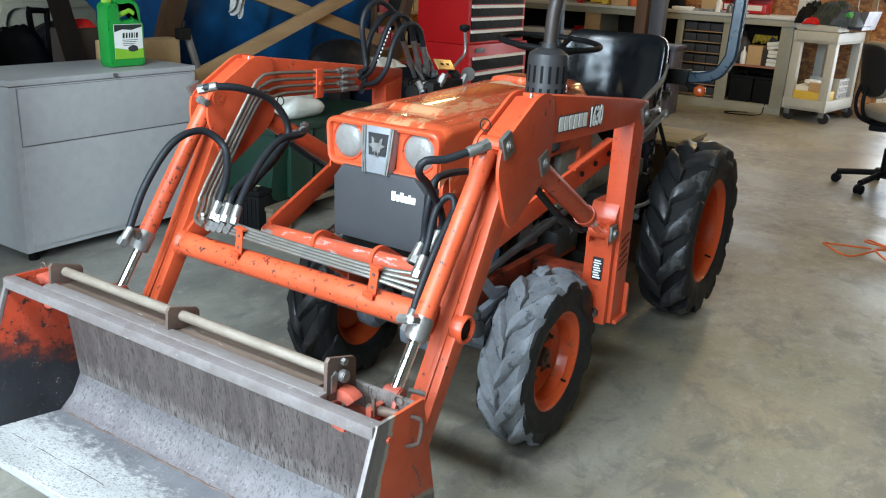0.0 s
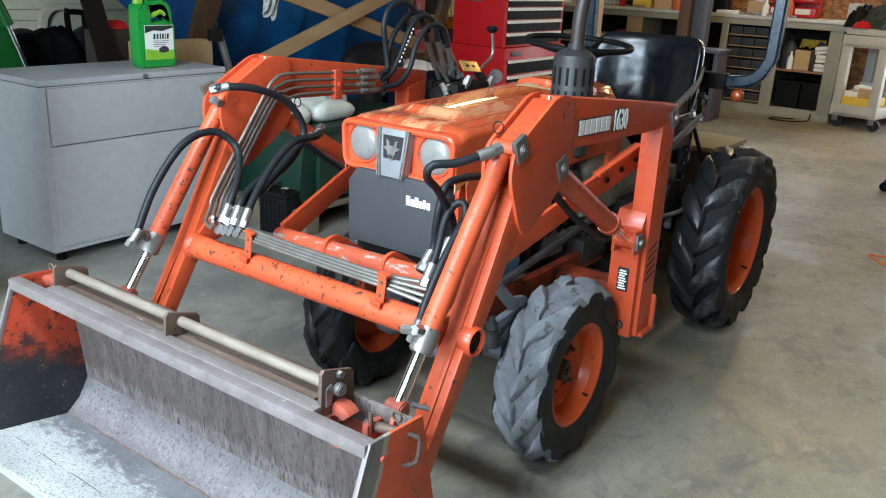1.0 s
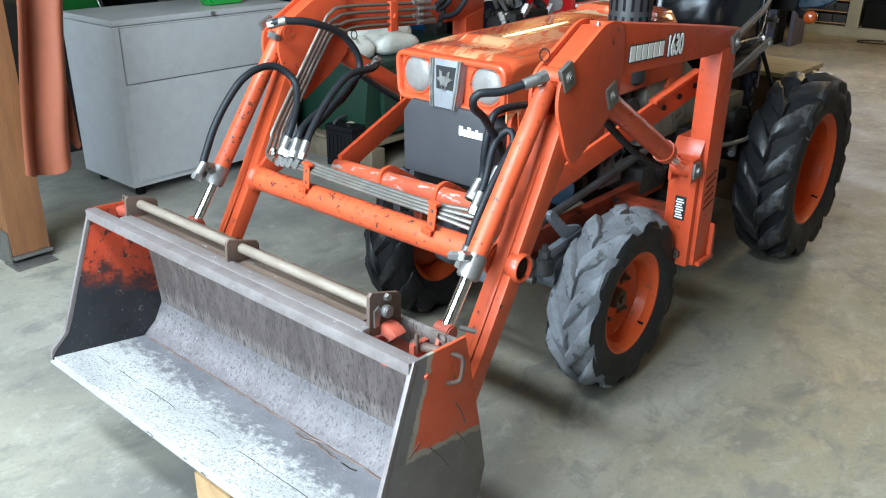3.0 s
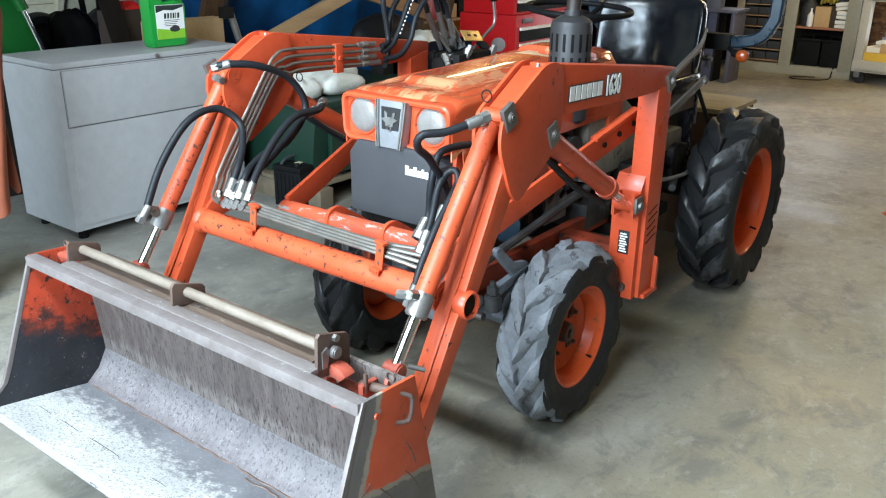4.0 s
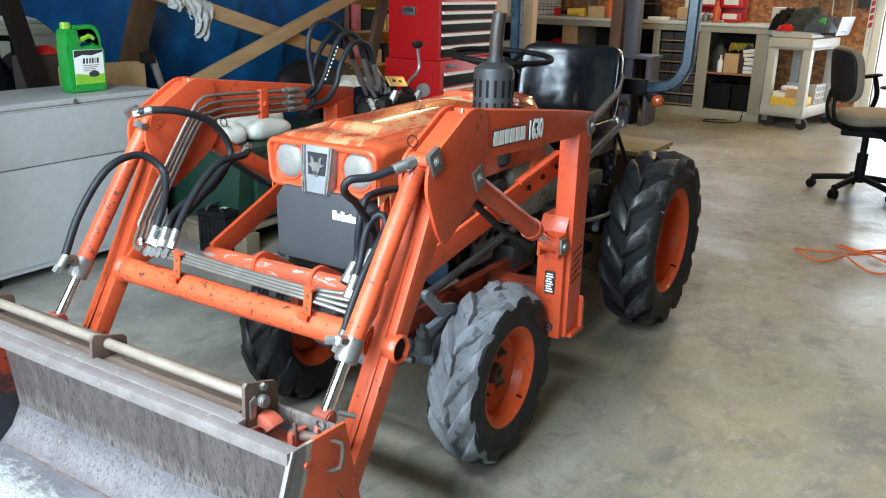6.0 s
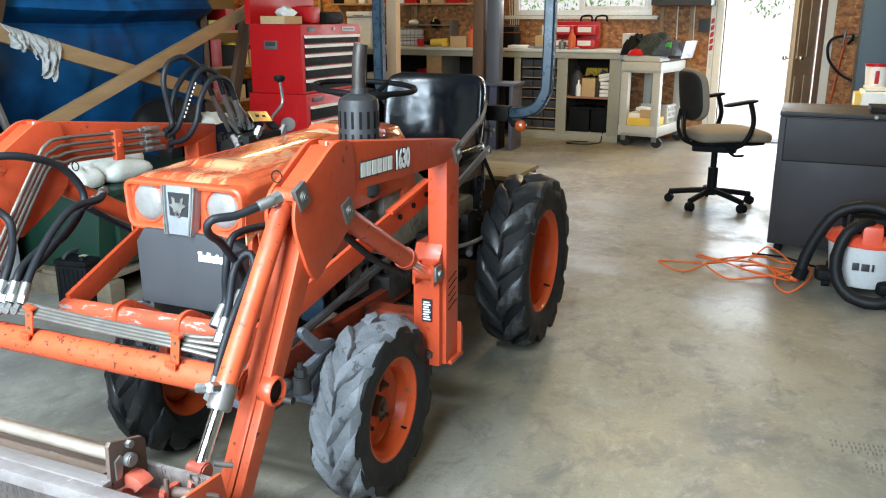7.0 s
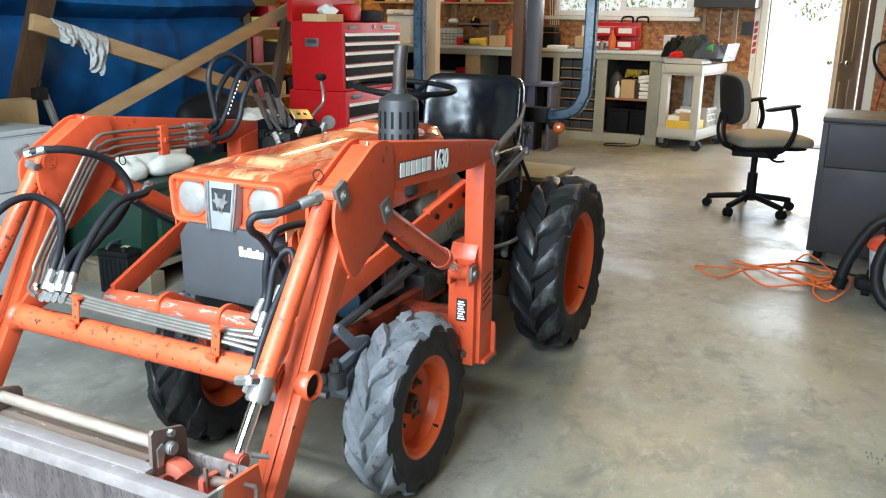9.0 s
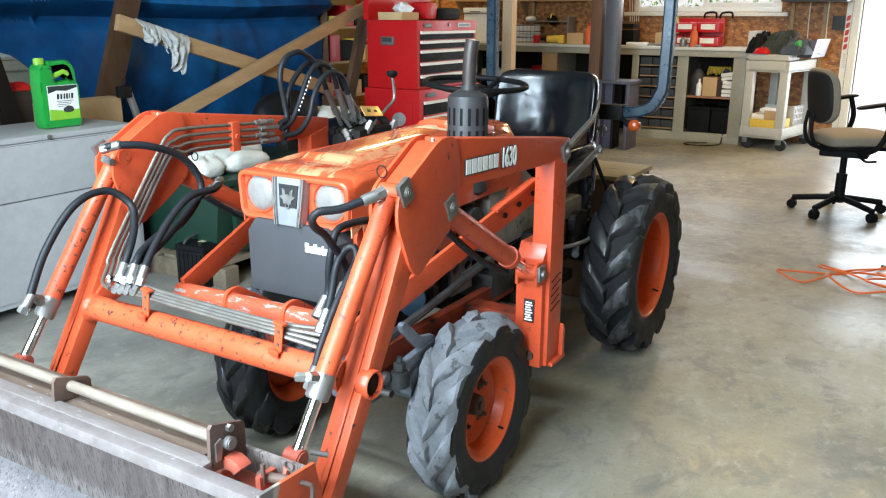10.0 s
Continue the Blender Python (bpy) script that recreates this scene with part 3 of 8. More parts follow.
            rows.append([(po(math.cos(f), e1) * po(math.cos(2 * math.pi * j / nv), e2), po(math.sin(f), e1), po(math.cos(f), e1) * po(math.sin(2 * math.pi * j / nv), e2)) for j in range(nv)])
        out = []
        for row in rows:
            vs = []
            for a, t, c in row:
                if thin == "y":
                    q = Vector((a * hx, t * hy - bend * a * a, c * hz))
                elif thin == "x":
                    q = Vector((t * hx + bend * a * a, a * hy, c * hz))
                else:
                    q = Vector((a * hx, c * hy, t * hz - bend * a * a))
                if lumps:
                    q *= 1 + lumps * noise.noise(q * 20 + Vector(centre) * 5)
                q += Vector(centre)
                vs.append(k.bm.verts.new(m @ q if m is not None else q))
            out.append(vs)
        for p, q in zip(out, out[1:]):
            for j in range(nv):
                f = list(dict.fromkeys((p[j % len(p)], p[(j + 1) % len(p)], q[(j + 1) % len(q)], q[j % len(q)])))
                if len(f) > 2:
                    k.bm.faces.new(f)
        return self.take(k.bm)

    def heap(self, x0, y0, z0, x1, y1, height, folds=5.0, seed=0.0, n=44):
        """Crumpled cloth lying in a heap."""
        def fn(u, v):
            a, c = 2 * u - 1, 2 * v - 1
            body = max(0.0, (1 - abs(a) ** 3)) ** 0.6 * max(0.0, (1 - abs(c) ** 3)) ** 0.6
            q = Vector((u * folds, v * folds, seed))
            crease = 1 - abs(noise.noise(q + 0.7 * Vector((noise.noise(q * 1.7), noise.noise(q * 1.9 + Vector((3, 1, 2))), 0)))) * 2.2
            fine = 1 - abs(noise.noise(q * 2.6)) * 2
            push = 0.10 * noise.noise(q * 0.8 + Vector((5, 5, 5)))
            return (x0 + (x1 - x0) * (u + push * (1 - body)), y0 + (y1 - y0) * (v + push * (1 - body)), z0 + height * body * (0.55 + 0.38 * crease * (0.6 + 0.4 * noise.noise(q * 0.5)) + 0.09 * fine))
        return self.grid(fn, n, n, 0.006)

    def data(self, name, mat, smooth=True):
        bmesh.ops.recalc_face_normals(self.bm, faces=self.bm.faces)
        me = bpy.data.meshes.new(name)
        self.bm.to_mesh(me)
        self.bm.free()
        me.materials.append(M[mat] if isinstance(mat, str) else mat)
        if smooth:
            me.shade_smooth()
            me.set_sharp_from_angle(angle=radians(38))
        return me


def thing(name, at, label, category, group="", kind="", turn=0.0):
    """The Empty at a thing's base, which parents its parts."""
    ob = new(name)
    ob.empty_display_size = 0.1
    ob.matrix_basis = pose(*at, 0, 0, turn)
    WORLD[ob] = ob.matrix_basis.copy()
    return tagged(ob, label, category, group, kind)


def part(name, mesh, mat, parent, label="", local=False, smooth=True):
    """One mesh under a thing or a part. Its points are in the world's metres, or in the thing's own where local."""
    ob = new(name, mesh.data(name, mat, smooth) if isinstance(mesh, Mesh) else mesh)
    ob.parent = parent
    if local:
        WORLD[ob] = WORLD[parent]
    else:
        ob.matrix_parent_inverse = WORLD[parent].inverted()
        WORLD[ob] = Matrix.Identity(4)
    return tagged(ob, label)


def single(name, mesh, mat, label, category, group="", kind="", at=None, smooth=True):
    """A thing that is one mesh."""
    ob = new(name, mesh.data(name, mat, smooth))
    if at is not None:
        ob.matrix_basis = at
    WORLD[ob] = ob.matrix_basis.copy()
    return tagged(ob, label, category, group, kind)


def letters(name, text, size, m, mat, parent, label="", squeeze=1.0, thick=0.0015, bold=0.0):
    """Raised letters of the built-in font, as a mesh, lying in the plane of m."""
    cu = bpy.data.curves.new(name, "FONT")
    cu.body, cu.size, cu.extrude, cu.align_x, cu.align_y, cu.offset = text, size, thick, "CENTER", "CENTER", bold
    tmp = bpy.data.objects.new(name, cu)
    scene.collection.objects.link(tmp)
    bpy.context.view_layer.update()
    me = bpy.data.meshes.new_from_object(tmp.evaluated_get(bpy.context.evaluated_depsgraph_get()))
    bpy.data.objects.remove(tmp)
    me.transform(m @ Matrix.Diagonal((squeeze, 1, 1, 1)))
    me.materials.clear()
    me.materials.append(M[mat])
    return part(name, me, mat, parent, label)


def plane_matrix(origin, right, up):
    """The pose whose x runs along right and y along up."""
    r = Vector(right).normalized()
    u = (Vector(up) - r * Vector(up).dot(r)).normalized()
    return Matrix.Translation(origin) @ Matrix((r, u, r.cross(u))).transposed().to_4x4()


# ---- the building ----
def wall(name, axis, at, thick, lo, hi, top, holes, mat, label):
    """A wall in the plane axis = at, from lo to hi along the other axis, with openings (a, b, z0, z1) right through it."""
    k = Mesh()
    cuts = sorted({lo, hi, *[h[0] for h in holes], *[h[1] for h in holes]})
    for a, b in zip(cuts, cuts[1:]):
        spans = sorted((h[2], h[3]) for h in holes if h[0] < (a + b) / 2 < h[1])
        z = 0.0
        for z0, z1 in spans + [(top, top)]:
            if z0 > z + 1e-6:
                if axis == "y":
                    k.box(a, at, z, b, at + thick, z0)
                else:
                    k.box(at, a, z, at + thick, b, z0)
            z = z1
    return single(name, k, mat, label, "wall", kind="structure", smooth=False)


single("ground", Mesh().grid(lambda u, v: (-400 + 800 * u, -400 + 800 * v, -0.06), 8, 8), "gravel", "pale gravel ground outside the workshop", "ground", kind="structure")
single("floor", Mesh().box(-6.0, -3.75, -0.12, 4.2, 8.15, 0.0), "concrete", "polished grey concrete workshop floor with stains", "floor", kind="structure", smooth=False)
single("ceiling", Mesh().box(-6.15, -3.75, 2.95, 4.35, 8.3, 3.05), "ceiling", "plain pale board ceiling", "ceiling", kind="structure", smooth=False)
wall_north = wall("wall_north", "y", 8.0, 0.15, -6.15, 4.35, 2.95, [(-1.9, -0.28, 1.36, 2.2), (0.5, 1.46, 0.0, 2.06)], "osb", "bare strand board wall with window and entry door")
wall("wall_west", "x", -6.15, 0.15, -3.6, 8.0, 2.95, [], "drywall", "plain workshop side wall")
wall("wall_east", "x", 4.2, 0.15, -3.6, 8.0, 2.95, [], "drywall", "plain workshop side wall")
wall("wall_south", "y", -3.75, 0.15, -6.15, 4.35, 2.95, [(-1.5, 1.75, 0.0, 2.7)], "drywall", "workshop front wall with open overhead doorway")

# studs and wires on the strand board
for _x in (-4.6, -3.2, -2.15, -0.16, 0.16, 2.0, 2.8):
    part("stud", Mesh().box(_x - 0.02, 7.955, 1.02 if _x < 0 else 0.0, _x + 0.02, 7.998, 2.94, 0.003), "lumber", wall_north)
for _x, _b in ((0.02, 0.35), (0.2, 0.2)):
    part("wire", Mesh().tube([(_x, 7.94, 2.6), (_x + 0.01, 7.945, 1.9), (_x - 0.01, 7.945, 1.4), (_x, 7.95, 1.0)], 0.006, 6), "trim", wall_north)
part("switch_box", Mesh().box(0.24, 7.955, 1.18, 0.36, 7.997, 1.32, 0.008), "panel", wall_north)

# window with a sliding sash
window = thing("window_1", (-1.09, 8.0, 1.36), "white vinyl sliding window over the workbench", "window", kind="structure")
_k = Mesh()
for _a in ((-1.9, 1.36, -0.28, 1.42), (-1.9, 2.14, -0.28, 2.2), (-1.9, 1.42, -1.85, 2.14), (-0.33, 1.42, -0.28, 2.14)):
    _k.box(_a[0], 7.985, _a[1], _a[2], 8.07, _a[3], 0.006)
part("frame", _k, "vinyl_window", window)
_k = Mesh()
for _a in ((-1.12, 1.42, -1.06, 2.14), (-1.06, 1.42, -0.33, 1.46), (-1.06, 2.10, -0.33, 2.14), (-0.37, 1.46, -0.33, 2.10)):
    _k.box(_a[0], 8.0, _a[1], _a[2], 8.05, _a[3], 0.005)
part("sash", _k, "vinyl_window", window)
part("sill", Mesh().box(-2.0, 7.90, 1.315, -0.2, 8.0, 1.355, 0.006), "trim", window)
for _a, _b, _y in ((-1.85, -1.12, 8.045), (-1.06, -0.37, 8.02)):
    _o = part("pane", Mesh().box(_a, _y, 1.42, _b, _y + 0.005, 2.14), "glass", window)
    _o.visible_shadow = False

# entry door, swung in
door = thing("door_1", (1.47, 8.0, 0.0), "tan panelled entry door standing open into the room", "door", kind="structure")
_k = Mesh()
_k.box(0.42, 7.975, 0, 0.5, 8.16, 2.14, 0.004).box(0.5, 7.975, 2.06, 1.46, 8.16, 2.14, 0.004)
part("door_frame", _k, "trim", door)
part("door_jamb", Mesh().box(1.462, 7.96, 0, 1.516, 8.16, 2.14, 0.004), "lumber_dark", door, "bare brown door jamb")
part("threshold", Mesh().box(0.5, 7.99, 0.0, 1.46, 8.2, 0.02, 0.005), "zinc", door)
_leaf = pose(1.428, 7.99, 0.02, 0, 0, 257.6)
_k = Mesh().box(0, -0.022, 0, 0.9, 0.022, 2.02, 0.004, m=_leaf)
_door_leaf = part("leaf", _k, "door", door)
for _x0, _x1 in ((0.12, 0.42), (0.5, 0.8)):
    for _z0, _z1 in ((0.16, 0.75), (0.93, 1.5), (1.62, 1.88)):
        for _s in (-1, 1):
            part("door_panel", Mesh().box(_x0, _s * 0.030 - 0.008, _z0, _x1, _s * 0.030 + 0.002, _z1, 0.007, m=_leaf), "door", _door_leaf)
for _s in (-1, 1):
    _k = Mesh()
    _k.cyl((0.84, _s * 0.02, 0.93), (0.84, _s * 0.05, 0.93), 0.012).ball((0.84, _s * 0.075, 0.93), 0.03)
    _k.bm.transform(_leaf)
    part("knob", _k, "chrome", _door_leaf, "satin metal door knob")

# house wrap strips beside the door
single("house_wrap", Mesh().box(0.36, 7.985, 0.05, 0.415, 7.996, 2.4), "paper", "strip of white house wrap beside the door frame", "house wrap")

# greenery outside
_k = Mesh()
random.seed(5)
for _i in range(3700):
    if _i < 3400:
        _a = Vector((random.uniform(-6.5, -1.2), random.uniform(17, 18.6), random.uniform(1.45, 3.4)))
    else:
        _r = random.random() ** 0.5
        _t = random.uniform(0, 6.283)
        _a = Vector((0.55 + 0.62 * _r * math.cos(_t), 17.2 + 0.4 * random.random(), 2.0 + 0.62 * _r * math.sin(_t)))
    if noise.noise(_a * 1.3) < -0.12:
        continue
    _q = pose(*_a, random.uniform(0, 360), random.uniform(0, 360), random.uniform(0, 360))
    _s = random.uniform(0.025, 0.06)
    _k._merge([_q @ Vector(p) for p in ((0, 0, 0), (_s, 0.5 * _s, 0.12 * _s), (2 * _s, 0, 0), (_s, -0.5 * _s, 0.12 * _s))], [(0, 1, 2, 3)])
single("bushes", _k, "leaf", "green leafy bushes on the bank outside", "bushes", kind="stuff", smooth=False)
single("bank", Mesh().grid(lambda u, v: (-9 + 20 * u, 15 + 10 * v, -0.1 + 3.6 * v * v + 0.25 * noise.noise(Vector((6 * u, 3 * v, 0)))), 30, 12), "gravel", "pale gravelly bank rising behind the workshop", "bank", kind="structure")


# ---- the tractor with its loader ----
X0 = 0.05
tractor = thing("tractor", (X0, 0.6, 0), "small orange four-wheel-drive tractor with front loader and worn bucket", "tractor")


def both(x):
    """A place on the machine's near side and its mirror on the far side."""
    return ((x, 1), (2 * X0 - x, -1))


def wheel(name, x, y, r, width, rim_r, dish, lugs, lug_h, side, rubber, lug_mat):
    """A lugged tyre on a dished steel rim; side +1 faces out to +x."""
    z = r - 0.004
    w2 = width / 2
    tyre = Mesh()
    base = r - lug_h
    prof = [(-w2 * 0.72, rim_r - 0.004), (-w2 * 0.9, rim_r + 0.015), (-w2 * 1.0, (rim_r + base) / 2), (-w2 * 0.93, base - 0.028), (-w2 * 0.7, base - 0.008), (0, base), (w2 * 0.7, base - 0.008), (w2 * 0.93, base - 0.028), (w2 * 1.0, (rim_r + base) / 2), (w2 * 0.9, rim_r + 0.015), (w2 * 0.72, rim_r - 0.004)]
    tyre.lathe(prof, (x, y, z), "x", 72)
    step = 2 * math.pi / lugs
    lug_meshes = []
    rng = random.Random(int(r * 1000) + (7 if side > 0 else 3))
    for s in (-1,) * 4 + (1,) * 4:
        lug = Mesh()
        rows = []
        lean, cut = rng.uniform(-0.12, 0.12) * step, rng.uniform(0.88, 1.03)
        for t in (-0.07, 0.0, 0.2, 0.45, 0.7, 0.9, 0.99, 1.03):
            t *= cut
            a = 0.8 * step * t + lean * t
            along = s * t * w2 * 0.99
            drop = 0.024 if t > 1.01 else 0.004 if t > 0.95 or t < -0.01 else 0.0
            top = r - 0.030 * max(0.0, t) ** 3 - drop
            low = base - 0.012 - 0.03 * t * t - drop
            half = step * (0.20 + 0.11 * t)
            row = []
            for rad, da in ((low, -half * 1.5), (top - 0.009, -half * 1.1), (top, -half * 0.62), (top + 0.001, half * 0.55), (top - 0.008, half * 1.05), (low, half * 1.45)):
                rad, da = rad + rng.uniform(-0.005, 0.003), da + rng.uniform(-0.022, 0.022)
                row.append(lug.bm.verts.new((along + rng.uniform(-0.003, 0.003), -rad * math.cos(a + da), rad * math.sin(a + da))))
            rows.append(row)
        for p, q in zip(rows, rows[1:]):
            for k in range(5):
                lug.bm.faces.new((p[k], p[k + 1], q[k + 1], q[k]))
        lug.bm.faces.new(rows[0])
        lug.bm.faces.new(rows[-1][::-1])
        lug_me = lug.data("lug", lug_mat)
        lug_me.materials.append(M["rubber_dark"])
        for f in lug_me.polygons:
            f.material_index = 1 if abs(f.center.x) > w2 * 0.88 else 0
        lug_me.set_sharp_from_angle(angle=radians(38))
        lug_meshes.append((s, lug_me))
    d = side
    rim = Mesh().lathe([(d * w2 * 0.74, rim_r + 0.012), (d * w2 * 0.80, rim_r + 0.008), (d * w2 * 0.80, rim_r - 0.002), (d * w2 * 0.66, rim_r - 0.008), (d * w2 * 0.55, rim_r - 0.022), (d * (w2 * 0.55 - dish * 0.6), rim_r - 0.028), (d * (w2 * 0.55 - dish * 0.75), rim_r * 0.78), (d * (w2 * 0.55 - dish), rim_r * 0.62), (d * (w2 * 0.55 - dish * 0.92), rim_r * 0.4), (d * (w2 * 0.55 - dish * 0.92), 0)], (x, y, z), "x", 56)
    rim.lathe([(-d * w2 * 0.74, rim_r + 0.012), (-d * w2 * 0.80, rim_r + 0.006), (-d * w2 * 0.7, rim_r - 0.01), (-d * w2 * 0.3, rim_r - 0.03), (d * (w2 * 0.55 - dish * 0.6), rim_r - 0.03)], (x, y, z), "x", 56)
    tyre_me = tyre.data(name, rubber)
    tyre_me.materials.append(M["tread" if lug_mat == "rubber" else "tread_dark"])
    for f in tyre_me.polygons:
        f.material_index = 1 if math.hypot(f.center.y - y, f.center.z - z) > base - 0.034 else 0
    ob = part(name, tyre_me, rubber, tractor, "black lugged tyre on an orange dished rim")
    for s in (-1, 1):
        shapes = [me for _s2, me in lug_meshes if _s2 == s]
        for i in range(lugs):
            piece = part("lug", shapes[rng.randrange(4)], lug_mat, ob)
            piece.matrix_basis = Matrix.Translation((x, y, z)) @ Matrix.Rotation(-step * (i + (0.25 if s > 0 else -0.25)), 4, "X")
    rim_ob = part("rim", rim, "rim", ob, "orange painted steel rim")
    hub_x = x + d * (w2 * 0.55 - dish * 0.92)
    hub = Mesh().cyl((hub_x - d * 0.03, y, z), (hub_x + d * 0.028, y, z), rim_r * 0.24, rim_r * 0.2, 20, bevel=0.003)
    hub.cyl((hub_x + d * 0.02, y, z), (hub_x + d * 0.036, y, z), rim_r * 0.1, None, 6)
    part("hub", hub, "rust" if rim_r < 0.18 else "dark", ob)
    for i in range(4):
        a = math.pi / 4 + i * math.pi / 2
        c = Vector((hub_x, y + rim_r * 0.46 * math.cos(a), z + rim_r * 0.46 * math.sin(a)))
        b = Mesh()
        b.cyl(c, c + Vector((d * 0.012, 0, 0)), 0.012, None, 6).cyl(c, c + Vector((d * 0.024, 0, 0)), 0.006, None, 8)
        b.box(c.x - 0.002, c.y - 0.012, c.z - 0.02, c.x + d * 0.004, c.y + 0.012, c.z + 0.02)
        part("wheel_bolt", b, "rust", ob)
    part("valve_stem", Mesh().cyl((x + d * w2 * 0.5, y + rim_r * 0.55, z - rim_r * 0.66), (x + d * w2 * 0.72, y + rim_r * 0.6, z - rim_r * 0.7), 0.004, None, 8), "black", ob)
    return ob


FRONT_X, FRONT_Y, REAR_X, REAR_Y = 0.395, 0.052, 0.42, 1.325
for _x, _s in both(FRONT_X):
    # far tyre takes the dark rear rubber in place of shade; the near one is dusty
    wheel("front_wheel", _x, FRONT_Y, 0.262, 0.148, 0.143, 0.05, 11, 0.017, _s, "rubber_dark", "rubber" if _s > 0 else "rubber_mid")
for _x, _s in both(REAR_X):
    wheel("rear_wheel", _x, REAR_Y, 0.357, 0.20, 0.207, 0.12, 13, 0.027, _s, "rubber_dark", "rubber_mid")

# hood: a pressed sheet with rounded shoulders, a raised centre panel and two long ribs
NX = X0 + 0.01
def _hood(u, v):
    y = -0.272 + 0.817 * u
    half = 0.172 + 0.016 * u
    top = 0.934 + 0.022 * u - 0.022 * max(0.0, 1 - u * 14) ** 2
    s = 2 * v - 1
    a = abs(s)
    if a < 0.62:
        x, z = half * a / 0.62 * 0.92, top - 0.010 * (a / 0.62) ** 2
    elif a < 0.76:
        t = (a - 0.62) / 0.14
        x, z = half * (0.92 + 0.08 * math.sin(t * math.pi / 2)), top - 0.010 - 0.016 * (1 - math.cos(t * math.pi / 2))
    else:
        t = (a - 0.76) / 0.24
        x, z = half, top - 0.026 - t * (0.15 if u > 0.06 else 0.10)
    b = abs(x)
    if b < half * 0.9:
        panel = min(1.0, max(0.0, (0.088 - b) / 0.016)) * min(1.0, max(0.0, (u - 0.135) / 0.045)) * min(1.0, max(0.0, (0.80 - u) / 0.05))
        rib = max(0.0, 1 - abs(b - 0.135) / 0.009) * min(1.0, max(0.0, (u - 0.10) / 0.05)) * min(1.0, max(0.0, (0.93 - u) / 0.04))
        z += 0.016 * panel * panel * (3 - 2 * panel) + 0.007 * rib
    return (NX + math.copysign(x, s), y, z)
hood = part("hood", Mesh().grid(_hood, 110, 120, 0.004), "orange_gloss", tractor, "glossy orange hood with raised ribs and painted pale reflections")
part("hood_label", Mesh().box(NX - 0.105, 0.425, 0.954, NX + 0.105, 0.515, 0.9575, 0.001), "dash", hood, "worn cream label on the hood")
# rear cowl and dash
_k = Mesh()
_k.prism([(X0 - 0.205, 0.72), (X0 - 0.195, 0.885), (X0 - 0.14, 0.966), (X0 - 0.10, 0.975), (X0 + 0.10, 0.975), (X0 + 0.14, 0.966), (X0 + 0.195, 0.885), (X0 + 0.205, 0.72)], 0.53, 0.63, "y", 0.012)
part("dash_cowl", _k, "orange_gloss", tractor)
# nose: a rounded rim round a sunk face, with two sunk headlights and a badge
def rounded(corners, r, steps=6):
    """An outline with each corner rounded off."""
    out = []
    n = len(corners)
    for i in range(n):
        p, a, b = Vector(corners[i]), Vector(corners[i - 1]), Vector(corners[(i + 1) % n])
        d = min(r, 0.45 * (a - p).length, 0.45 * (b - p).length)
        q0, q1 = p + (a - p).normalized() * d, p + (b - p).normalized() * d
        for k in range(steps + 1):
            t = k / steps
            out.append(tuple((1 - t) ** 2 * q0 + 2 * t * (1 - t) * p + t * t * q1))
    return out
def inset(poly, d):
    """The outline moved in by about d."""
    n = len(poly)
    out = []
    for i in range(n):
        t = Vector(poly[(i + 1) % n]) - Vector(poly[i - 1])
        t.normalize()
        out.append((poly[i][0] + t.y * d, poly[i][1] - t.x * d))
    return out
_face = rounded([(NX - 0.176, 0.797), (NX - 0.184, 0.924), (NX + 0.178, 0.924), (NX + 0.172, 0.797)], 0.034)
_k = Mesh()
_loops = [[_k.bm.verts.new((p[0], y, p[1])) for p in inset(_face, d)] for d, y in ((0.0, -0.22), (0.0, -0.274), (0.002, -0.281), (0.007, -0.2845), (0.0125, -0.283), (0.0155, -0.278), (0.017, -0.271))]
for _a, _b in zip(_loops, _loops[1:]):
    for _i in range(len(_a)):
        _k.bm.faces.new((_a[_i], _a[(_i + 1) % len(_a)], _b[(_i + 1) % len(_b)], _b[_i]))
_k.bm.faces.new(_loops[-1])
nose = part("nose_panel", _k, "orange", tractor)
for _s in (-1, 1):
    _x = NX + _s * 0.112
    lamp = part("headlight", Mesh().lathe([(0.004, 0.0505), (-0.002, 0.0515), (-0.004, 0.0495), (-0.001, 0.047), (0.004, 0.046)], (_x, -0.2715, 0.866), "y", 40), "orange", tractor, "round headlight with pale frosted lens")
    part("lens", Mesh().lathe([(0.003, 0.0465), (-0.002, 0.044), (-0.007, 0.034), (-0.010, 0.018), (-0.011, 0)], (_x, -0.2715, 0.866), "y", 40), "lens", lamp)
_badge = plane_matrix((NX + 0.001, -0.292, 0.862), (1, 0, 0), (0.0, 0.10, 1))
badge = part("badge_plate", Mesh().prism([(-0.050, 0.056), (0.050, 0.056), (0.041, -0.062), (-0.038, -0.062)], -0.02, 0.004, "z", 0.003, m=_badge), "steel_light", tractor, "silver badge plate between the headlights")
part("badge_field", Mesh().prism([(-0.031, 0.040), (0.031, 0.040), (0.027, -0.016), (-0.025, -0.016)], 0.003, 0.0065, "z", 0.0, m=_badge), "decal_black", badge)
part("badge_emblem", Mesh().prism([(-0.026, 0.010), (-0.015, 0.014), (-0.018, 0.030), (-0.009, 0.026), (-0.007, 0.016), (0.007, 0.016), (0.009, 0.026), (0.018, 0.030), (0.015, 0.014), (0.026, 0.010), (0.013, 0.002), (0.011, -0.008), (0.0, -0.003), (-0.011, -0.008), (-0.013, 0.002)], 0.006, 0.0095, "z", 0.0, m=_badge), "zinc", badge, "pale gear-shaped emblem")
part("badge_ring", Mesh().torus(_badge @ Vector((0, -0.012, 0.008)), 0.006, 0.0018, "y", 20, 6), "zinc", badge)
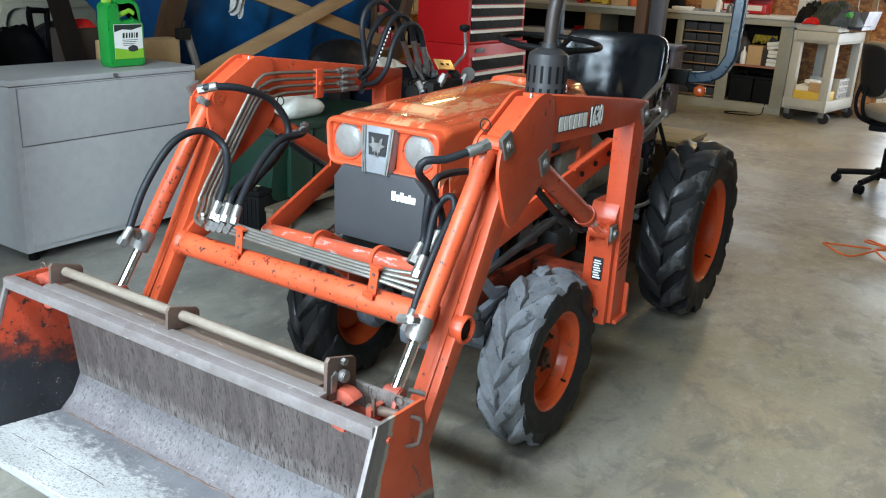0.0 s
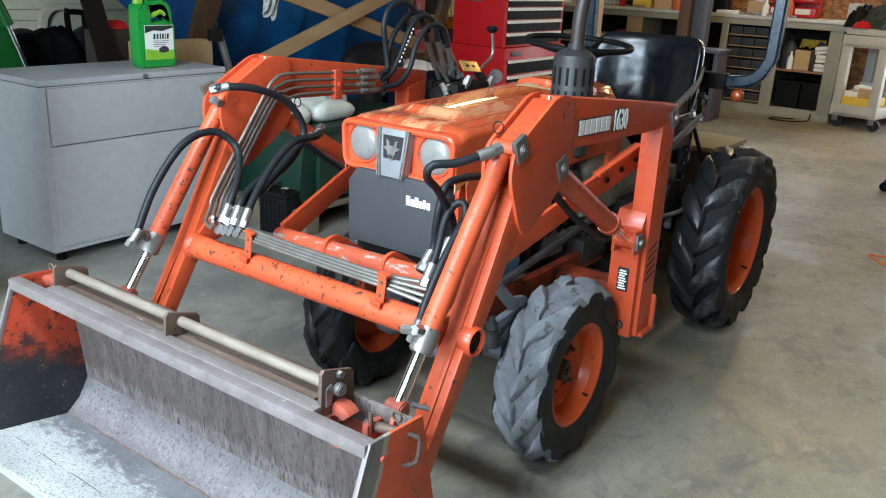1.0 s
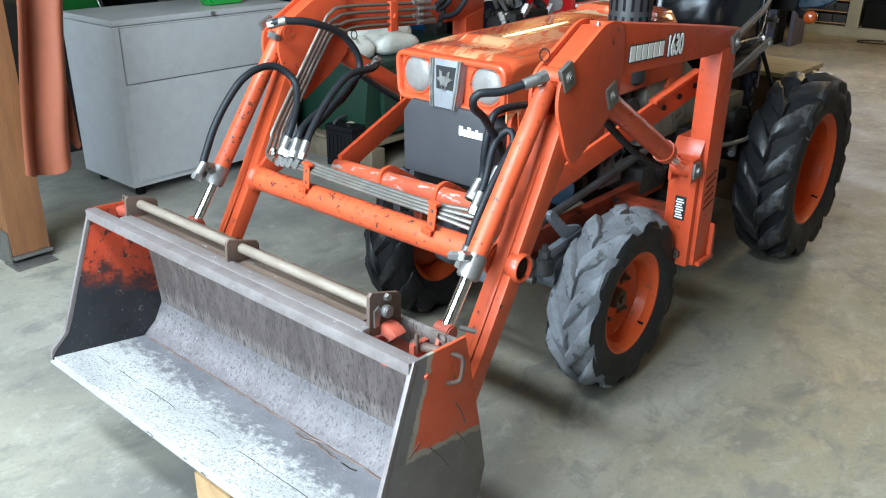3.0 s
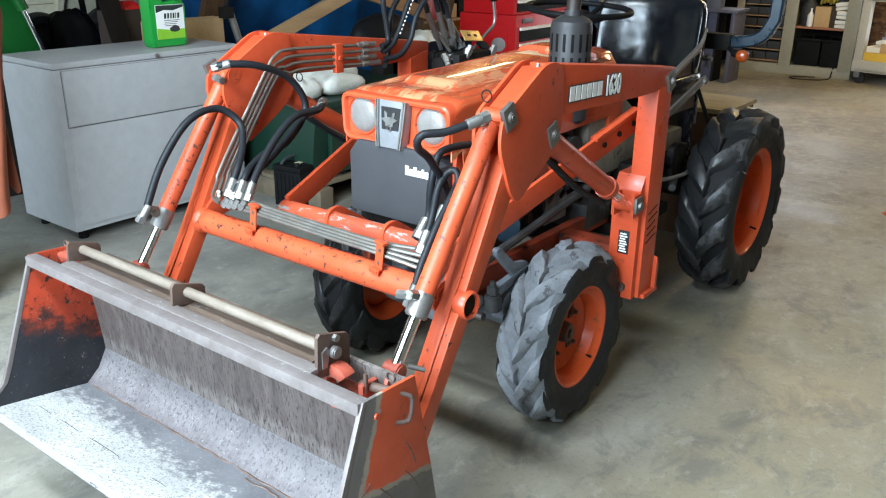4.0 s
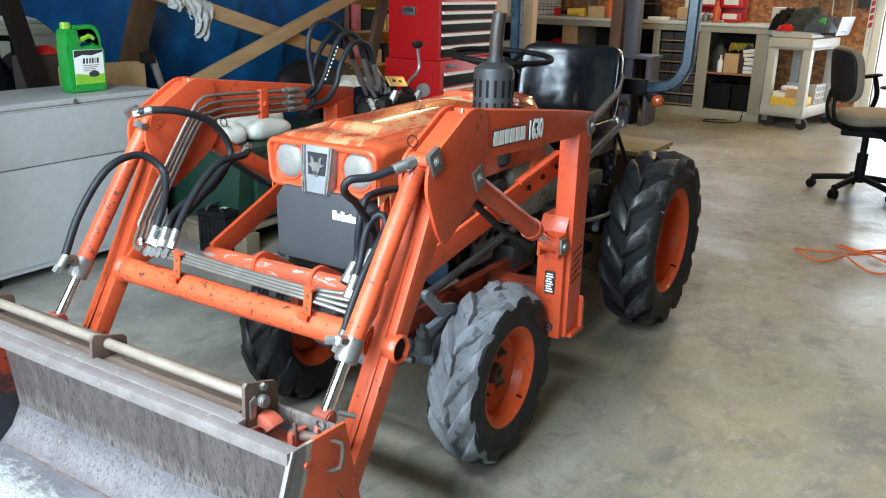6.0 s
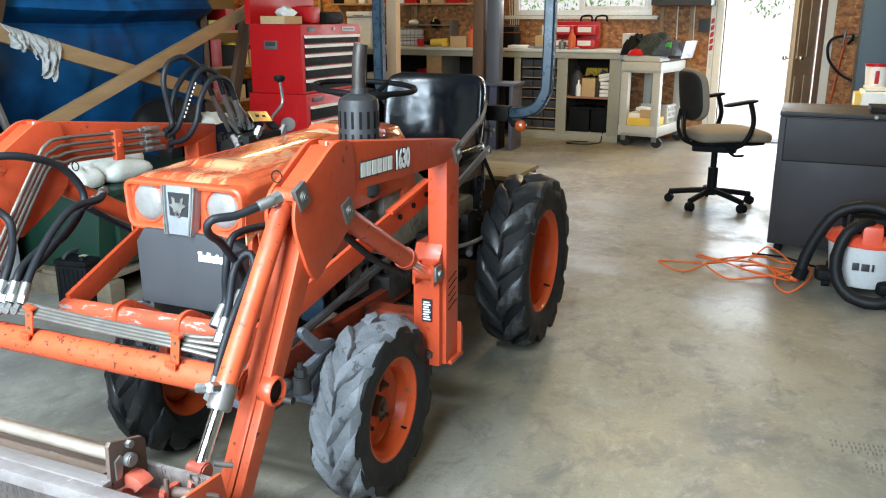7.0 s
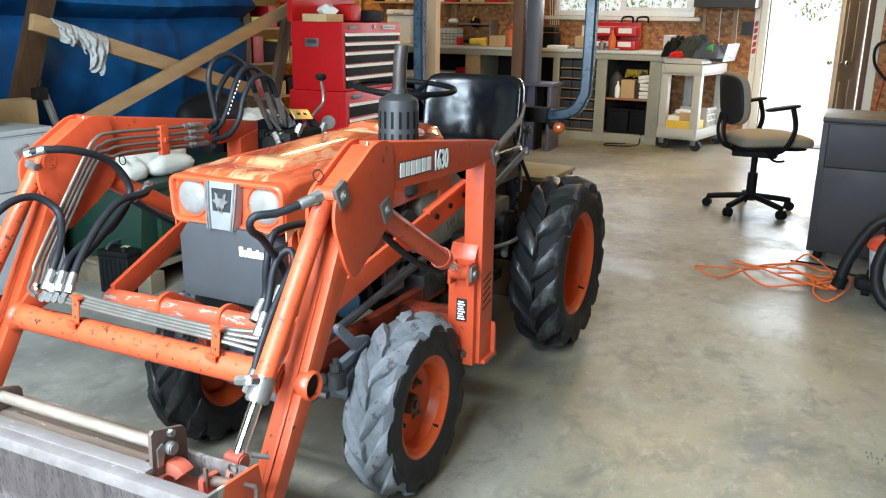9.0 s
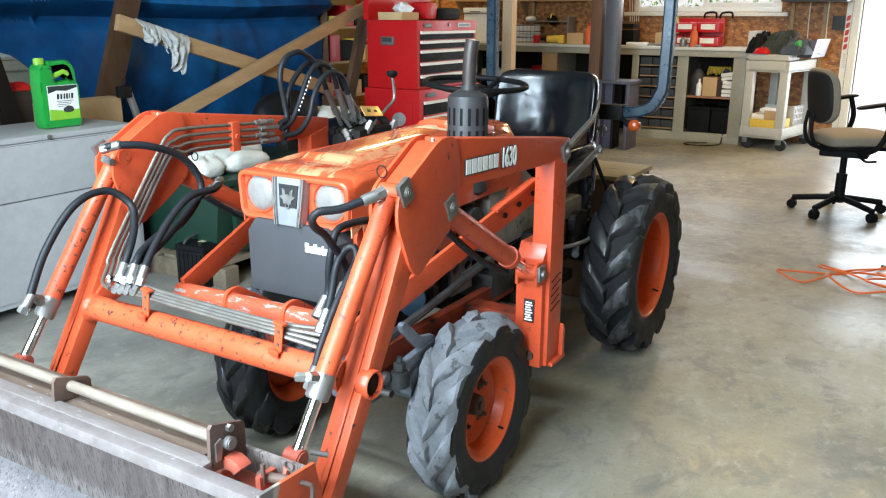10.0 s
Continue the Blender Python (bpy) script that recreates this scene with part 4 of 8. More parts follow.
for _s in (-1, 1):
    for _o in (0.0, 0.0065):
        part("badge_trim", Mesh().prism([(_s * (0.050 - _o), 0.056), (_s * (0.0455 - _o), 0.056), (_s * (0.041 - 0.8 * _o), -0.010), (_s * (0.036 - _o), -0.062), (_s * (0.040 - _o), -0.062), (_s * (0.0455 - 0.8 * _o), -0.010)], 0.003, 0.010, "z", 0.0, m=_badge), "zinc", badge)
# grille cover
_k = Mesh()
_k.prism([(X0 - 0.130, 0.612), (X0 - 0.132, 0.770), (X0 - 0.105, 0.806), (X0 + 0.125, 0.806), (X0 + 0.160, 0.770), (X0 + 0.152, 0.612)], -0.296, -0.16, "y", 0.008)
grille = part("grille_cover", _k, "panel", tractor, "plain dark grey cover over the radiator")
_k = Mesh()
for _a, _w, _h in ((0.0, 0.012, 0.024), (0.0145, 0.010, 0.017), (0.0265, 0.011, 0.024), (0.0395, 0.011, 0.017), (0.0525, 0.007, 0.022), (0.0615, 0.012, 0.017)):
    _k.box(X0 + 0.060 + _a, -0.2985, 0.740, X0 + 0.060 + _a + _w, -0.2962, 0.740 + _h, 0.001)
part("grille_badge", _k, "decal", grille, "small white maker's mark")
part("radiator", Mesh().box(X0 - 0.15, -0.24, 0.50, X0 + 0.15, -0.12, 0.61, 0.01), "dark", tractor)

# engine, gearbox and frame
_k = Mesh()
_k.box(X0 - 0.10, -0.16, 0.44, X0 + 0.10, 0.50, 0.72, 0.02).box(X0 - 0.12, -0.05, 0.66, X0 + 0.12, 0.42, 0.80, 0.02)
for _i in range(7):
    _k.box(X0 + 0.09, -0.10 + _i * 0.075, 0.48, X0 + 0.125, -0.075 + _i * 0.075, 0.64, 0.005)
_k.cyl((X0 + 0.10, 0.32, 0.70), (X0 + 0.2, 0.32, 0.70), 0.05)
part("engine_block", _k, "engine", tractor, "grimy grey cast engine block")
screen = part("side_screen", Mesh().prism(rounded([(-0.235, 0.58), (-0.235, 0.80), (0.245, 0.80), (0.245, 0.58)], 0.03), X0 + 0.160, X0 + 0.172, "x", 0.003), "orange", tractor, "orange side screen with a sunk grille")
for _y0, _y1 in ((-0.19, -0.06), (0.085, 0.222)):
    part("screen_well", Mesh().prism(rounded([(_y0, 0.612), (_y0, 0.725), (_y1, 0.725), (_y1, 0.612)], 0.02), X0 + 0.1705, X0 + 0.1735, "x"), "rust_red", screen)
    part("screen_rim", Mesh().tube([(X0 + 0.174, p[0], p[1]) for p in rounded([(_y0, 0.612), (_y0, 0.725), (_y1, 0.725), (_y1, 0.612)], 0.02, 3)] + [(X0 + 0.174, _y0, 0.632)], 0.004, 6), "orange", screen)
part("fuel_tank", Mesh().box(X0 + 0.03, 0.10, 0.69, X0 + 0.165, 0.29, 0.80, 0.02), "engine", tractor)
part("blue_panel", Mesh().box(X0 + 0.13, 0.27, 0.47, X0 + 0.142, 0.40, 0.71, 0.004), "axle_blue", tractor, "pale blue-grey side panel")
part("side_cover", Mesh().prism([(0.42, 0.58), (0.42, 0.80), (0.52, 0.87), (0.66, 0.82), (0.86, 0.70), (0.86, 0.58)], X0 + 0.12, X0 + 0.19, "x", 0.015), "cast_cream", tractor, "grey cast clutch cover")
part("oil_filter", Mesh().cyl((X0 + 0.10, 0.02, 0.56), (X0 + 0.20, -0.02, 0.55), 0.04, None, 24, bevel=0.006), "blue_grey", tractor, "blue oil filter")
for _i in range(4):
    part("engine_line", Mesh().tube([(X0 + 0.13, 0.02 + 0.08 * _i, 0.72), (X0 + 0.185, 0.06 + 0.08 * _i, 0.66 - 0.02 * _i), (X0 + 0.17, 0.13 + 0.07 * _i, 0.58), (X0 + 0.12, 0.16 + 0.07 * _i, 0.52)], 0.007, 8), "hose" if _i % 2 else "steel", tractor)
part("lower_guard", Mesh().box(X0 + 0.10, -0.20, 0.33, X0 + 0.145, 0.55, 0.40, 0.008), "grimy_red", tractor, "dirty red-orange lower frame")
_k = Mesh()
_k.box(X0 - 0.12, 0.46, 0.34, X0 + 0.12, 1.34, 0.60, 0.03).cyl((X0 - 0.28, REAR_Y, 0.40), (X0 + 0.28, REAR_Y, 0.40), 0.075).box(X0 - 0.16, 0.56, 0.46, X0 + 0.16, 0.9, 0.64, 0.03)
part("gearbox", _k, "dark", tractor, "grimy dark gearbox and rear axle")
_k = Mesh()
_k.cyl((X0 - 0.29, FRONT_Y, 0.258), (X0 + 0.29, FRONT_Y, 0.258), 0.034).box(X0 - 0.07, -0.07, 0.22, X0 + 0.07, 0.08, 0.40, 0.03)
for _x, _s in both(X0 + 0.27):
    _k.ball((_x, FRONT_Y, 0.258), 0.055)
part("front_axle", _k, "axle_blue", tractor, "blue-grey cast front axle")
for _x, _s in both(X0 + 0.26):
    _k = Mesh()
    _k.prism(rounded([(-0.185, 0.552), (-0.165, 0.556), (-0.095, 0.492), (-0.030, 0.478), (-0.010, 0.452), (-0.035, 0.438), (-0.105, 0.462), (-0.176, 0.530)], 0.010, 3), _x - 0.008, _x + 0.008, "x", 0.003)
    _k.prism(rounded([(-0.020, 0.468), (-0.012, 0.440), (-0.160, 0.424), (-0.190, 0.440), (-0.165, 0.450)], 0.008, 3), _x - 0.010, _x + 0.010, "x", 0.004)
    part("steering_arm", _k, "axle_blue", tractor, "blue-grey cast steering arm")
    _k = Mesh().cyl((_x, -0.185, 0.452), (_x, -0.185, 0.43), 0.016, None, 6, bevel=0.002).cyl((_x, -0.185, 0.43), (_x, -0.182, 0.385), 0.021, 0.026, 18, bevel=0.004).cyl((_x, -0.185, 0.452), (_x, -0.185, 0.466), 0.008, None, 10)
    _k.ball((_x - _s * 0.03, -0.205, 0.408), 0.018).cyl((_x - _s * 0.03, -0.205, 0.408), (_x - _s * 0.13, -0.205, 0.405), 0.010, None, 10)
    part("ball_joint", _k, "engine", tractor)
    _k = Mesh().lathe([(-0.03, 0.0), (-0.03, 0.05), (-0.01, 0.072), (0.03, 0.075), (0.05, 0.058), (0.05, 0.0)], (_x - _s * 0.0, FRONT_Y, 0.262), "x", 24)
    _k.cyl((_x, FRONT_Y, 0.26), (_x - _s * 0.03, FRONT_Y - 0.03, 0.43), 0.036, 0.030, 16, bevel=0.005).prism(rounded([(-0.14, 0.33), (-0.15, 0.40), (-0.04, 0.44), (0.05, 0.42), (0.06, 0.33)], 0.02, 3), _x - 0.03, _x + 0.01, "x", 0.006)
    part("steering_knuckle", _k, "axle_blue", tractor)
part("tie_rod", Mesh().cyl((X0 - 0.22, -0.165, 0.345), (X0 + 0.22, -0.165, 0.345), 0.011), "steel", tractor)
for _x, _s in both(X0 + 0.17):
    _k = Mesh()
    _k.box(_x - 0.015, -0.20, 0.40, _x + 0.015, 0.62, 0.46, 0.005)
    part("frame_rail", _k, "grimy_red", tractor, "dirty red-orange subframe rail")
    _k = Mesh()
    _k.prism([(-0.435, 0.61), (-0.415, 0.635), (-0.17, 0.47), (-0.19, 0.44)], _x - 0.008, _x + 0.008, "x", 0.003)
    part("guard_upright", _k, "orange_worn", tractor)
    _k = Mesh()
    _k.tube([(_x + _s * 0.05, -0.22, 0.50), (_x + _s * 0.05, 0.05, 0.535), (_x + _s * 0.05, 0.3, 0.57), (_x + _s * 0.05, 0.42, 0.587)], 0.012, 8)
    part("steering_link", _k, "engine", tractor)
# scuffed tube guard in front of the radiator
guard = part("guard_tube", Mesh().cyl((X0 - 0.255, -0.425, 0.618), (X0 + 0.245, -0.425, 0.626), 0.0255, None, 28, bevel=0.004), "scuffed", tractor, "scuffed orange guard tube with welded gussets")
for _x in (-0.02, 0.165):
    part("guard_gusset", Mesh().prism(rounded([(-0.455, 0.612), (-0.448, 0.655), (-0.405, 0.662), (-0.20, 0.53), (-0.20, 0.46), (-0.40, 0.59)], 0.022, 4), _x - 0.005, _x + 0.005, "x"), "orange", guard)
    part("weld_bead", Mesh().lathe([(-0.007, 0.0255), (-0.004, 0.0295), (0.004, 0.0295), (0.007, 0.0255)], (_x, -0.425, 0.622), "x", 24), "orange_worn", guard)
# posts, braces, arms and cylinders of the loader
ARM_OUT, ARM_IN = 0.51, 0.44
for _x, _s in both(ARM_OUT):
    d = _s
    # post
    _k = Mesh()
    _k.prism([(0.285, 0.925), (0.375, 0.945), (0.375, 0.31), (0.285, 0.31)], _x - d * 0.058, _x, "x", 0.004)
    post = part("loader_post", _k, "orange", tractor, "upright orange loader post with bolted foot")
    _k = Mesh().prism([(0.262, 0.31), (0.262, 0.64), (0.285, 0.68), (0.37, 0.68), (0.37, 0.31)], _x - d * 0.095, _x - d * 0.012, "x", 0.004)
    part("post_sleeve", _k, "orange", post)
    part("post_foot", Mesh().box(min(_x - d * 0.094, _x + d * 0.012), 0.30, 0.305, max(_x - d * 0.094, _x + d * 0.012), 0.395, 0.318, 0.003), "orange", post)
    part("post_gusset", Mesh().prism([(0.385, 0.31), (0.385, 0.40), (0.372, 0.42), (0.372, 0.31)], _x - d * 0.012, _x + d * 0.012, "x", 0.002), "orange", post)
    part("post_bolt", Mesh().cyl((_x - d * 0.045, 0.262, 0.345), (_x - d * 0.045, 0.25, 0.345), 0.014, None, 6).cyl((_x - d * 0.045, 0.255, 0.345), (_x - d * 0.045, 0.244, 0.345), 0.007), "rust", post)
    part("mount_bracket", Mesh().box(min(_x - d * 0.09, _x - d * 0.30), 0.29, 0.40, max(_x - d * 0.09, _x - d * 0.30), 0.36, 0.45, 0.006), "grimy_red", post)
    if d > 0:
        pl = part("rating_plate", Mesh().box(_x - 0.066, 0.2575, 0.448, _x - 0.034, 0.2605, 0.518, 0.001), "decal_black", post, "small black rating plate with pale print")
        for _i in range(8):
            part("print_bar", Mesh().box(_x - 0.062 + 0.002 * (_i % 2), 0.256, 0.454 + _i * 0.0075, _x - 0.038 - 0.003 * (_i % 3), 0.2574, 0.458 + _i * 0.0075), "decal", pl)
    # flat brace with holes, from guard tube to post
    a, b = Vector((X0 + d * 0.236, -0.425, 0.628 if d < 0 else 0.560)), Vector((_x - d * 0.075, 0.34, 0.845 if d < 0 else 0.828))
    f = plane_matrix((a + b) / 2, b - a, (0, 0, 1))
    L = (b - a).length / 2
    _k = Mesh().box(-L, -0.030, -0.006, L, 0.030, 0.006, 0.002, m=f)
    brace = part("loader_brace", _k, "orange", tractor)
    _k2 = Mesh().box(L * 0.52, -0.036, -0.012, L * 0.99, 0.036, 0.0, 0.002, m=f).box(L * 0.52, 0.026, -0.012, L * 0.99, 0.036, 0.014, 0.002, m=f)
    part("brace_splice", _k2, "orange", brace)
    for _t in (0.60, 0.76, 0.92):
        part("brace_hole", Mesh().cyl(f @ Vector((L * _t, 0, -0.014)), f @ Vector((L * _t, 0, 0.010)), 0.008, None, 12), "dark", brace)
    # upper beam
    _k = Mesh()
    _k.prism([(-0.30, 1.052), (0.385, 0.972), (0.385, 0.925), (0.20, 0.918), (-0.26, 0.935)], _x - d * 0.052, _x, "x", 0.004)
    arm = part("loader_arm", _k, "orange", tractor, "boxed orange loader arm with worn edges")
    # knee: two rounded plates with a sunk cap between them
    plate = rounded([(-0.486, 0.905), (-0.478, 0.965), (-0.318, 1.056), (-0.250, 1.050), (-0.238, 0.985), (-0.244, 0.880), (-0.300, 0.838), (-0.412, 0.772), (-0.440, 0.800)], 0.03, 5)
    for off in (0.004, -0.060):
        part("knee_plate", Mesh().prism(plate, _x + d * (off - 0.008), _x + d * off, "x", 0.0016), "orange", arm)
    part("knee_cap", Mesh().prism([(-0.470, 0.955), (-0.318, 1.044), (-0.262, 1.040), (-0.262, 1.020), (-0.318, 1.020), (-0.455, 0.94)], _x - d * 0.058, _x - d * 0.004, "x", 0.0), "orange", arm)
    part("grease_cap", Mesh().cyl((_x - d * 0.03, -0.30, 1.040), (_x - d * 0.03, -0.298, 1.050), 0.005, None, 12), "zinc", arm)
    # lower boom: a box section with a raised fold down its front
    _k = Mesh()
    boom = [(-0.405, 0.90), (-0.388, 0.84), (-0.440, 0.760), (-0.548, 0.588), (-0.645, 0.430), (-0.715, 0.312), (-0.752, 0.298), (-0.770, 0.322), (-0.690, 0.436), (-0.598, 0.594), (-0.508, 0.758), (-0.445, 0.88)]
    _k.prism(boom, _x - d * 0.062, _x - d * 0.004, "x", 0.006)
    boom_ob = part("boom", _k, "orange_boom", arm, "orange boom with scraped paint")
    part("boom_fold", Mesh().prism([(-0.442, 0.875), (-0.5115, 0.762), (-0.6015, 0.598), (-0.6935, 0.440), (-0.752, 0.352), (-0.746, 0.352), (-0.680, 0.45), (-0.590, 0.600), (-0.500, 0.762), (-0.435, 0.875)], _x - d * 0.036, _x - d * 0.023, "x", 0.003), "orange_boom", arm)
    part("boom_gusset", Mesh().prism(rounded([(-0.525, 0.668), (-0.490, 0.606), (-0.555, 0.590), (-0.580, 0.62)], 0.012, 3), _x - d * 0.072, _x - d * 0.062, "x", 0.001), "orange", arm)
    # tube through the boom
    if d > 0:
        part("cross_tube_end", Mesh().lathe([(-0.02, 0.024), (-0.02, 0.031), (0.004, 0.031), (0.008, 0.028), (0.006, 0.024)], (_x, -0.575, 0.594), "x", 32, closed=True), "orange", arm)
        part("tube_bore", Mesh().cyl((_x - 0.03, -0.575, 0.594), (_x - 0.001, -0.575, 0.594), 0.0245, None, 24), "dark", arm)
    # pins with square heads
    for py, pz in ((-0.457, 0.964), (-0.279, 0.899), (0.350, 0.938)):
        pm = pose(_x, py, pz, 24, 0, 0)
        pin = part("pin_plate", Mesh().box(-0.002 if d > 0 else -0.009, -0.020, -0.025, 0.009 if d > 0 else 0.002, 0.020, 0.025, 0.002, m=pm), "zinc", arm, "zinc plated pin retainer")
        part("pin_head", Mesh().cyl((_x + d * 0.007, py, pz), (_x + d * 0.014, py, pz), 0.0115, None, 20, bevel=0.002).lathe([(0.0, 0.006), (d * 0.002, 0.006), (d * 0.002, 0.004), (0.0, 0.004)], (_x + d * 0.014, py, pz), "x", 16), "steel", pin)
    # lift cylinder between knee and post
    lc0, lc1 = Vector((_x - d * 0.030, -0.255, 0.885)), Vector((_x - d * 0.045, 0.24, 0.605))
    mid = lc0.lerp(lc1, 0.74)
    lift = part("lift_cylinder", Mesh().cyl(lc0, mid, 0.026, None, 24, bevel=0.003).cyl(lc0.lerp(lc1, 0.70), mid, 0.030, None, 24), "orange", tractor, "orange hydraulic lift cylinder")
    part("cylinder_rod", Mesh().cyl(mid, lc1, 0.013), "chrome", lift)
    _k = Mesh().cyl(lc1 + Vector((-0.03, 0, 0)), lc1 + Vector((0.03, 0, 0)), 0.022)
    _k.box(lc1.x - 0.034, lc1.y - 0.02, lc1.z - 0.035, lc1.x - 0.024, lc1.y + 0.06, lc1.z + 0.03, 0.003).box(lc1.x + 0.024, lc1.y - 0.02, lc1.z - 0.035, lc1.x + 0.034, lc1.y + 0.06, lc1.z + 0.03, 0.003)
    part("clevis", _k, "orange", lift)
    part("clevis_pin", Mesh().cyl(lc1 + Vector((d * 0.03, 0, 0)), lc1 + Vector((d * 0.05, 0, 0)), 0.012).box(lc1.x + min(d * 0.034, d * 0.042), lc1.y - 0.02, lc1.z - 0.02, lc1.x + max(d * 0.034, d * 0.042), lc1.y + 0.02, lc1.z + 0.024, 0.002), "zinc", lift)
    part("lift_hose", Mesh().tube([lc0.lerp(lc1, 0.1) + Vector((-d * 0.02, 0.0, -0.035)), lc0.lerp(lc1, 0.45) + Vector((-d * 0.02, 0, -0.05)), lc0.lerp(lc1, 0.75) + Vector((-d * 0.01, 0, -0.04)), mid + Vector((0, 0, -0.03))], 0.009, 8), "hose", lift)
    # bucket cylinder along the front of the boom
    bx = _x - d * 0.040
    c0, c1, c2 = Vector((bx, -0.447, 0.957)), Vector((bx, -0.672, 0.640)), Vector((bx, -0.764, 0.511))
    bc = part("bucket_cylinder", Mesh().cyl(c0, c1, 0.0205, None, 24, bevel=0.003).cyl(c0 + Vector((-0.03, 0, 0)), c0 + Vector((0.03, 0, 0)), 0.019), "orange_worn", tractor, "scuffed orange bucket cylinder with chrome rod")
    part("gland", Mesh().cyl(c1.lerp(c2, -0.02), c1.lerp(c2, 0.30), 0.0235, None, 28, bevel=0.003), "steel", bc)
    part("cylinder_rod", Mesh().cyl(c1, c2, 0.0125), "chrome", bc)
    part("rod_eye", Mesh().cyl(c2 + Vector((-0.020, 0, 0)), c2 + Vector((0.020, 0, 0)), 0.018, None, 20, bevel=0.003), "rust_red", bc)
    for py, pz, dy in ((c0.y - 0.02, c0.z - 0.012, -0.03), (c1.y - 0.024, c1.z + 0.006, -0.035)):
        part("elbow", Mesh().cyl((bx, py, pz), (bx, py + dy * 0.7, pz + 0.010), 0.0105, None, 6, bevel=0.0015).cyl((bx - d * 0.004, py + dy * 0.5, pz + 0.006), (bx - d * 0.03, py + dy * 0.6, pz + 0.002), 0.010, None, 6, bevel=0.0015), "zinc", bc)

# cross tube between the booms
part("cross_tube", Mesh().cyl((X0 - 0.402, -0.575, 0.594), (X0 + 0.402, -0.575, 0.594), 0.031, None, 32).lathe([(-0.385, 0.031), (-0.391, 0.036), (-0.399, 0.038), (-0.401, 0.031)], (X0, -0.575, 0.594), "x", 32).lathe([(0.385, 0.031), (0.391, 0.036), (0.399, 0.038), (0.401, 0.031)], (X0, -0.575, 0.594), "x", 32), "orange_worn", tractor, "long orange cross tube between the loader arms")

# lettering on the near beam
_lm = plane_matrix((0.5125, -0.083, 0.972), (0, 1, -0.03), (0, -0.02, 1))
letters("model_number", "1630", 0.066, _lm @ Matrix.Translation((0.083, 0, 0)), "decal", tractor, "white model number on the loader arm", squeeze=0.62, bold=0.0016)
letters("number_outline", "1630", 0.066, Matrix.Translation((-0.0014, 0, 0)) @ _lm @ Matrix.Translation((0.083, 0, 0)), "decal_black", tractor, squeeze=0.62, bold=0.0042)
for _i, _w in enumerate((0.022, 0.021, 0.021, 0.021, 0.020, 0.022)):
    _o = _lm @ Matrix.Translation((-0.118 + 0.0265 * _i, 0, 0))
    part("maker_mark", Mesh().prism([(-_w / 2, -0.0165), (-_w / 2, 0.0165), (_w / 2, 0.0165), (_w / 2, -0.0165)], -0.001, 0.0015, "z", 0.0, m=_o), "decal", tractor, "plain white block of the maker's mark")
    part("mark_outline", Mesh().prism([(-_w / 2 - 0.0025, -0.0195), (-_w / 2 - 0.0025, 0.0190), (_w / 2 + 0.0035, 0.0190), (_w / 2 + 0.0035, -0.0195)], -0.002, 0.0004, "z", 0.0, m=_o), "decal_black", tractor)
letters("drive_mark", "4WD", 0.042, plane_matrix((X0 + 0.184, -0.16, 0.862), (0, 1, 0), (0, 0.2, 1)), "zinc", tractor, "silver drive lettering on the hood side", bold=0.0008)

# hydraulic pipes on the far arm and across the cross tube
for _i in range(4):
    o = _i * 0.016
    part("hydraulic_pipe", Mesh().tube([(-0.245, -0.60, 0.668 + o * 0.6), (-0.29, -0.585 + o, 0.672), (-0.318, -0.545 + o, 0.70), (-0.322, -0.525 + o * 1.05, 0.735), (-0.322, -0.36 + o * 0.75, 0.955 - o * 0.4), (-0.322, -0.318 + o, 0.998 - o * 1.1), (-0.322, -0.27 + o * 1.1, 1.008 - o * 1.2), (-0.322, -0.09, 1.000 - o * 1.15), (-0.322, 0.03, 0.994 - o * 1.15)], 0.0048, 8), "pipe", tractor)
    part("pipe_fitting", Mesh().cyl((-0.322, 0.0 + 0.02 * (_i % 2), 0.996 - o * 1.15), (-0.32, 0.075 + 0.02 * (_i % 2), 0.994 - o * 1.15), 0.0078, None, 6).cyl((-0.322, 0.02, 0.996 - o * 1.15), (-0.32, 0.04, 0.995 - o * 1.15), 0.0095, None, 8), "steel", tractor)
    part("cross_pipe", Mesh().tube([(-0.235, -0.575 - o * 0.3, 0.692 - o * 0.7), (-0.16, -0.575 - o * 0.3, 0.684 - o * 0.42), (-0.02, -0.572 - o * 0.35, 0.677 - o * 0.34), (0.14, -0.572 - o * 0.35, 0.674 - o * 0.34), (0.27, -0.572 - o * 0.35, 0.674 - o * 0.38), (0.40, -0.560 - o * 0.3, 0.682 - o * 0.85)], 0.0050, 8), "pipe", tractor)
for _x in (-0.125, 0.285):
    _cm = plane_matrix((_x, -0.594, 0.655), (1, -0.15, -0.12), (-0.12, 0.05, 1))
    clamp = part("pipe_clamp", Mesh().box(-0.0125, -0.034, -0.0015, 0.0125, 0.030, 0.0015, 0.001, m=_cm).box(-0.0145, 0.026, -0.010, 0.0145, 0.032, 0.006, 0.0015, m=_cm).box(-0.0125, -0.036, -0.002, 0.0125, -0.030, 0.016, 0.001, m=_cm).box(-0.016, -0.042, 0.010, 0.016, -0.028, 0.014, 0.001, m=_cm), "orange", tractor, "thin orange pipe clamp with bolt holes")
    for _h in (-0.018, 0.012):
        part("clamp_hole", Mesh().cyl(_cm @ Vector((0, _h, 0.001)), _cm @ Vector((0, _h, 0.0035)), 0.0042, None, 10), "rust", clamp)
part("pipe_clamp", Mesh().box(-0.330, -0.098, 0.925, -0.3145, -0.068, 1.008, 0.002).cyl((-0.316, -0.083, 0.967), (-0.309, -0.083, 0.967), 0.007, None, 6), "orange", tractor)
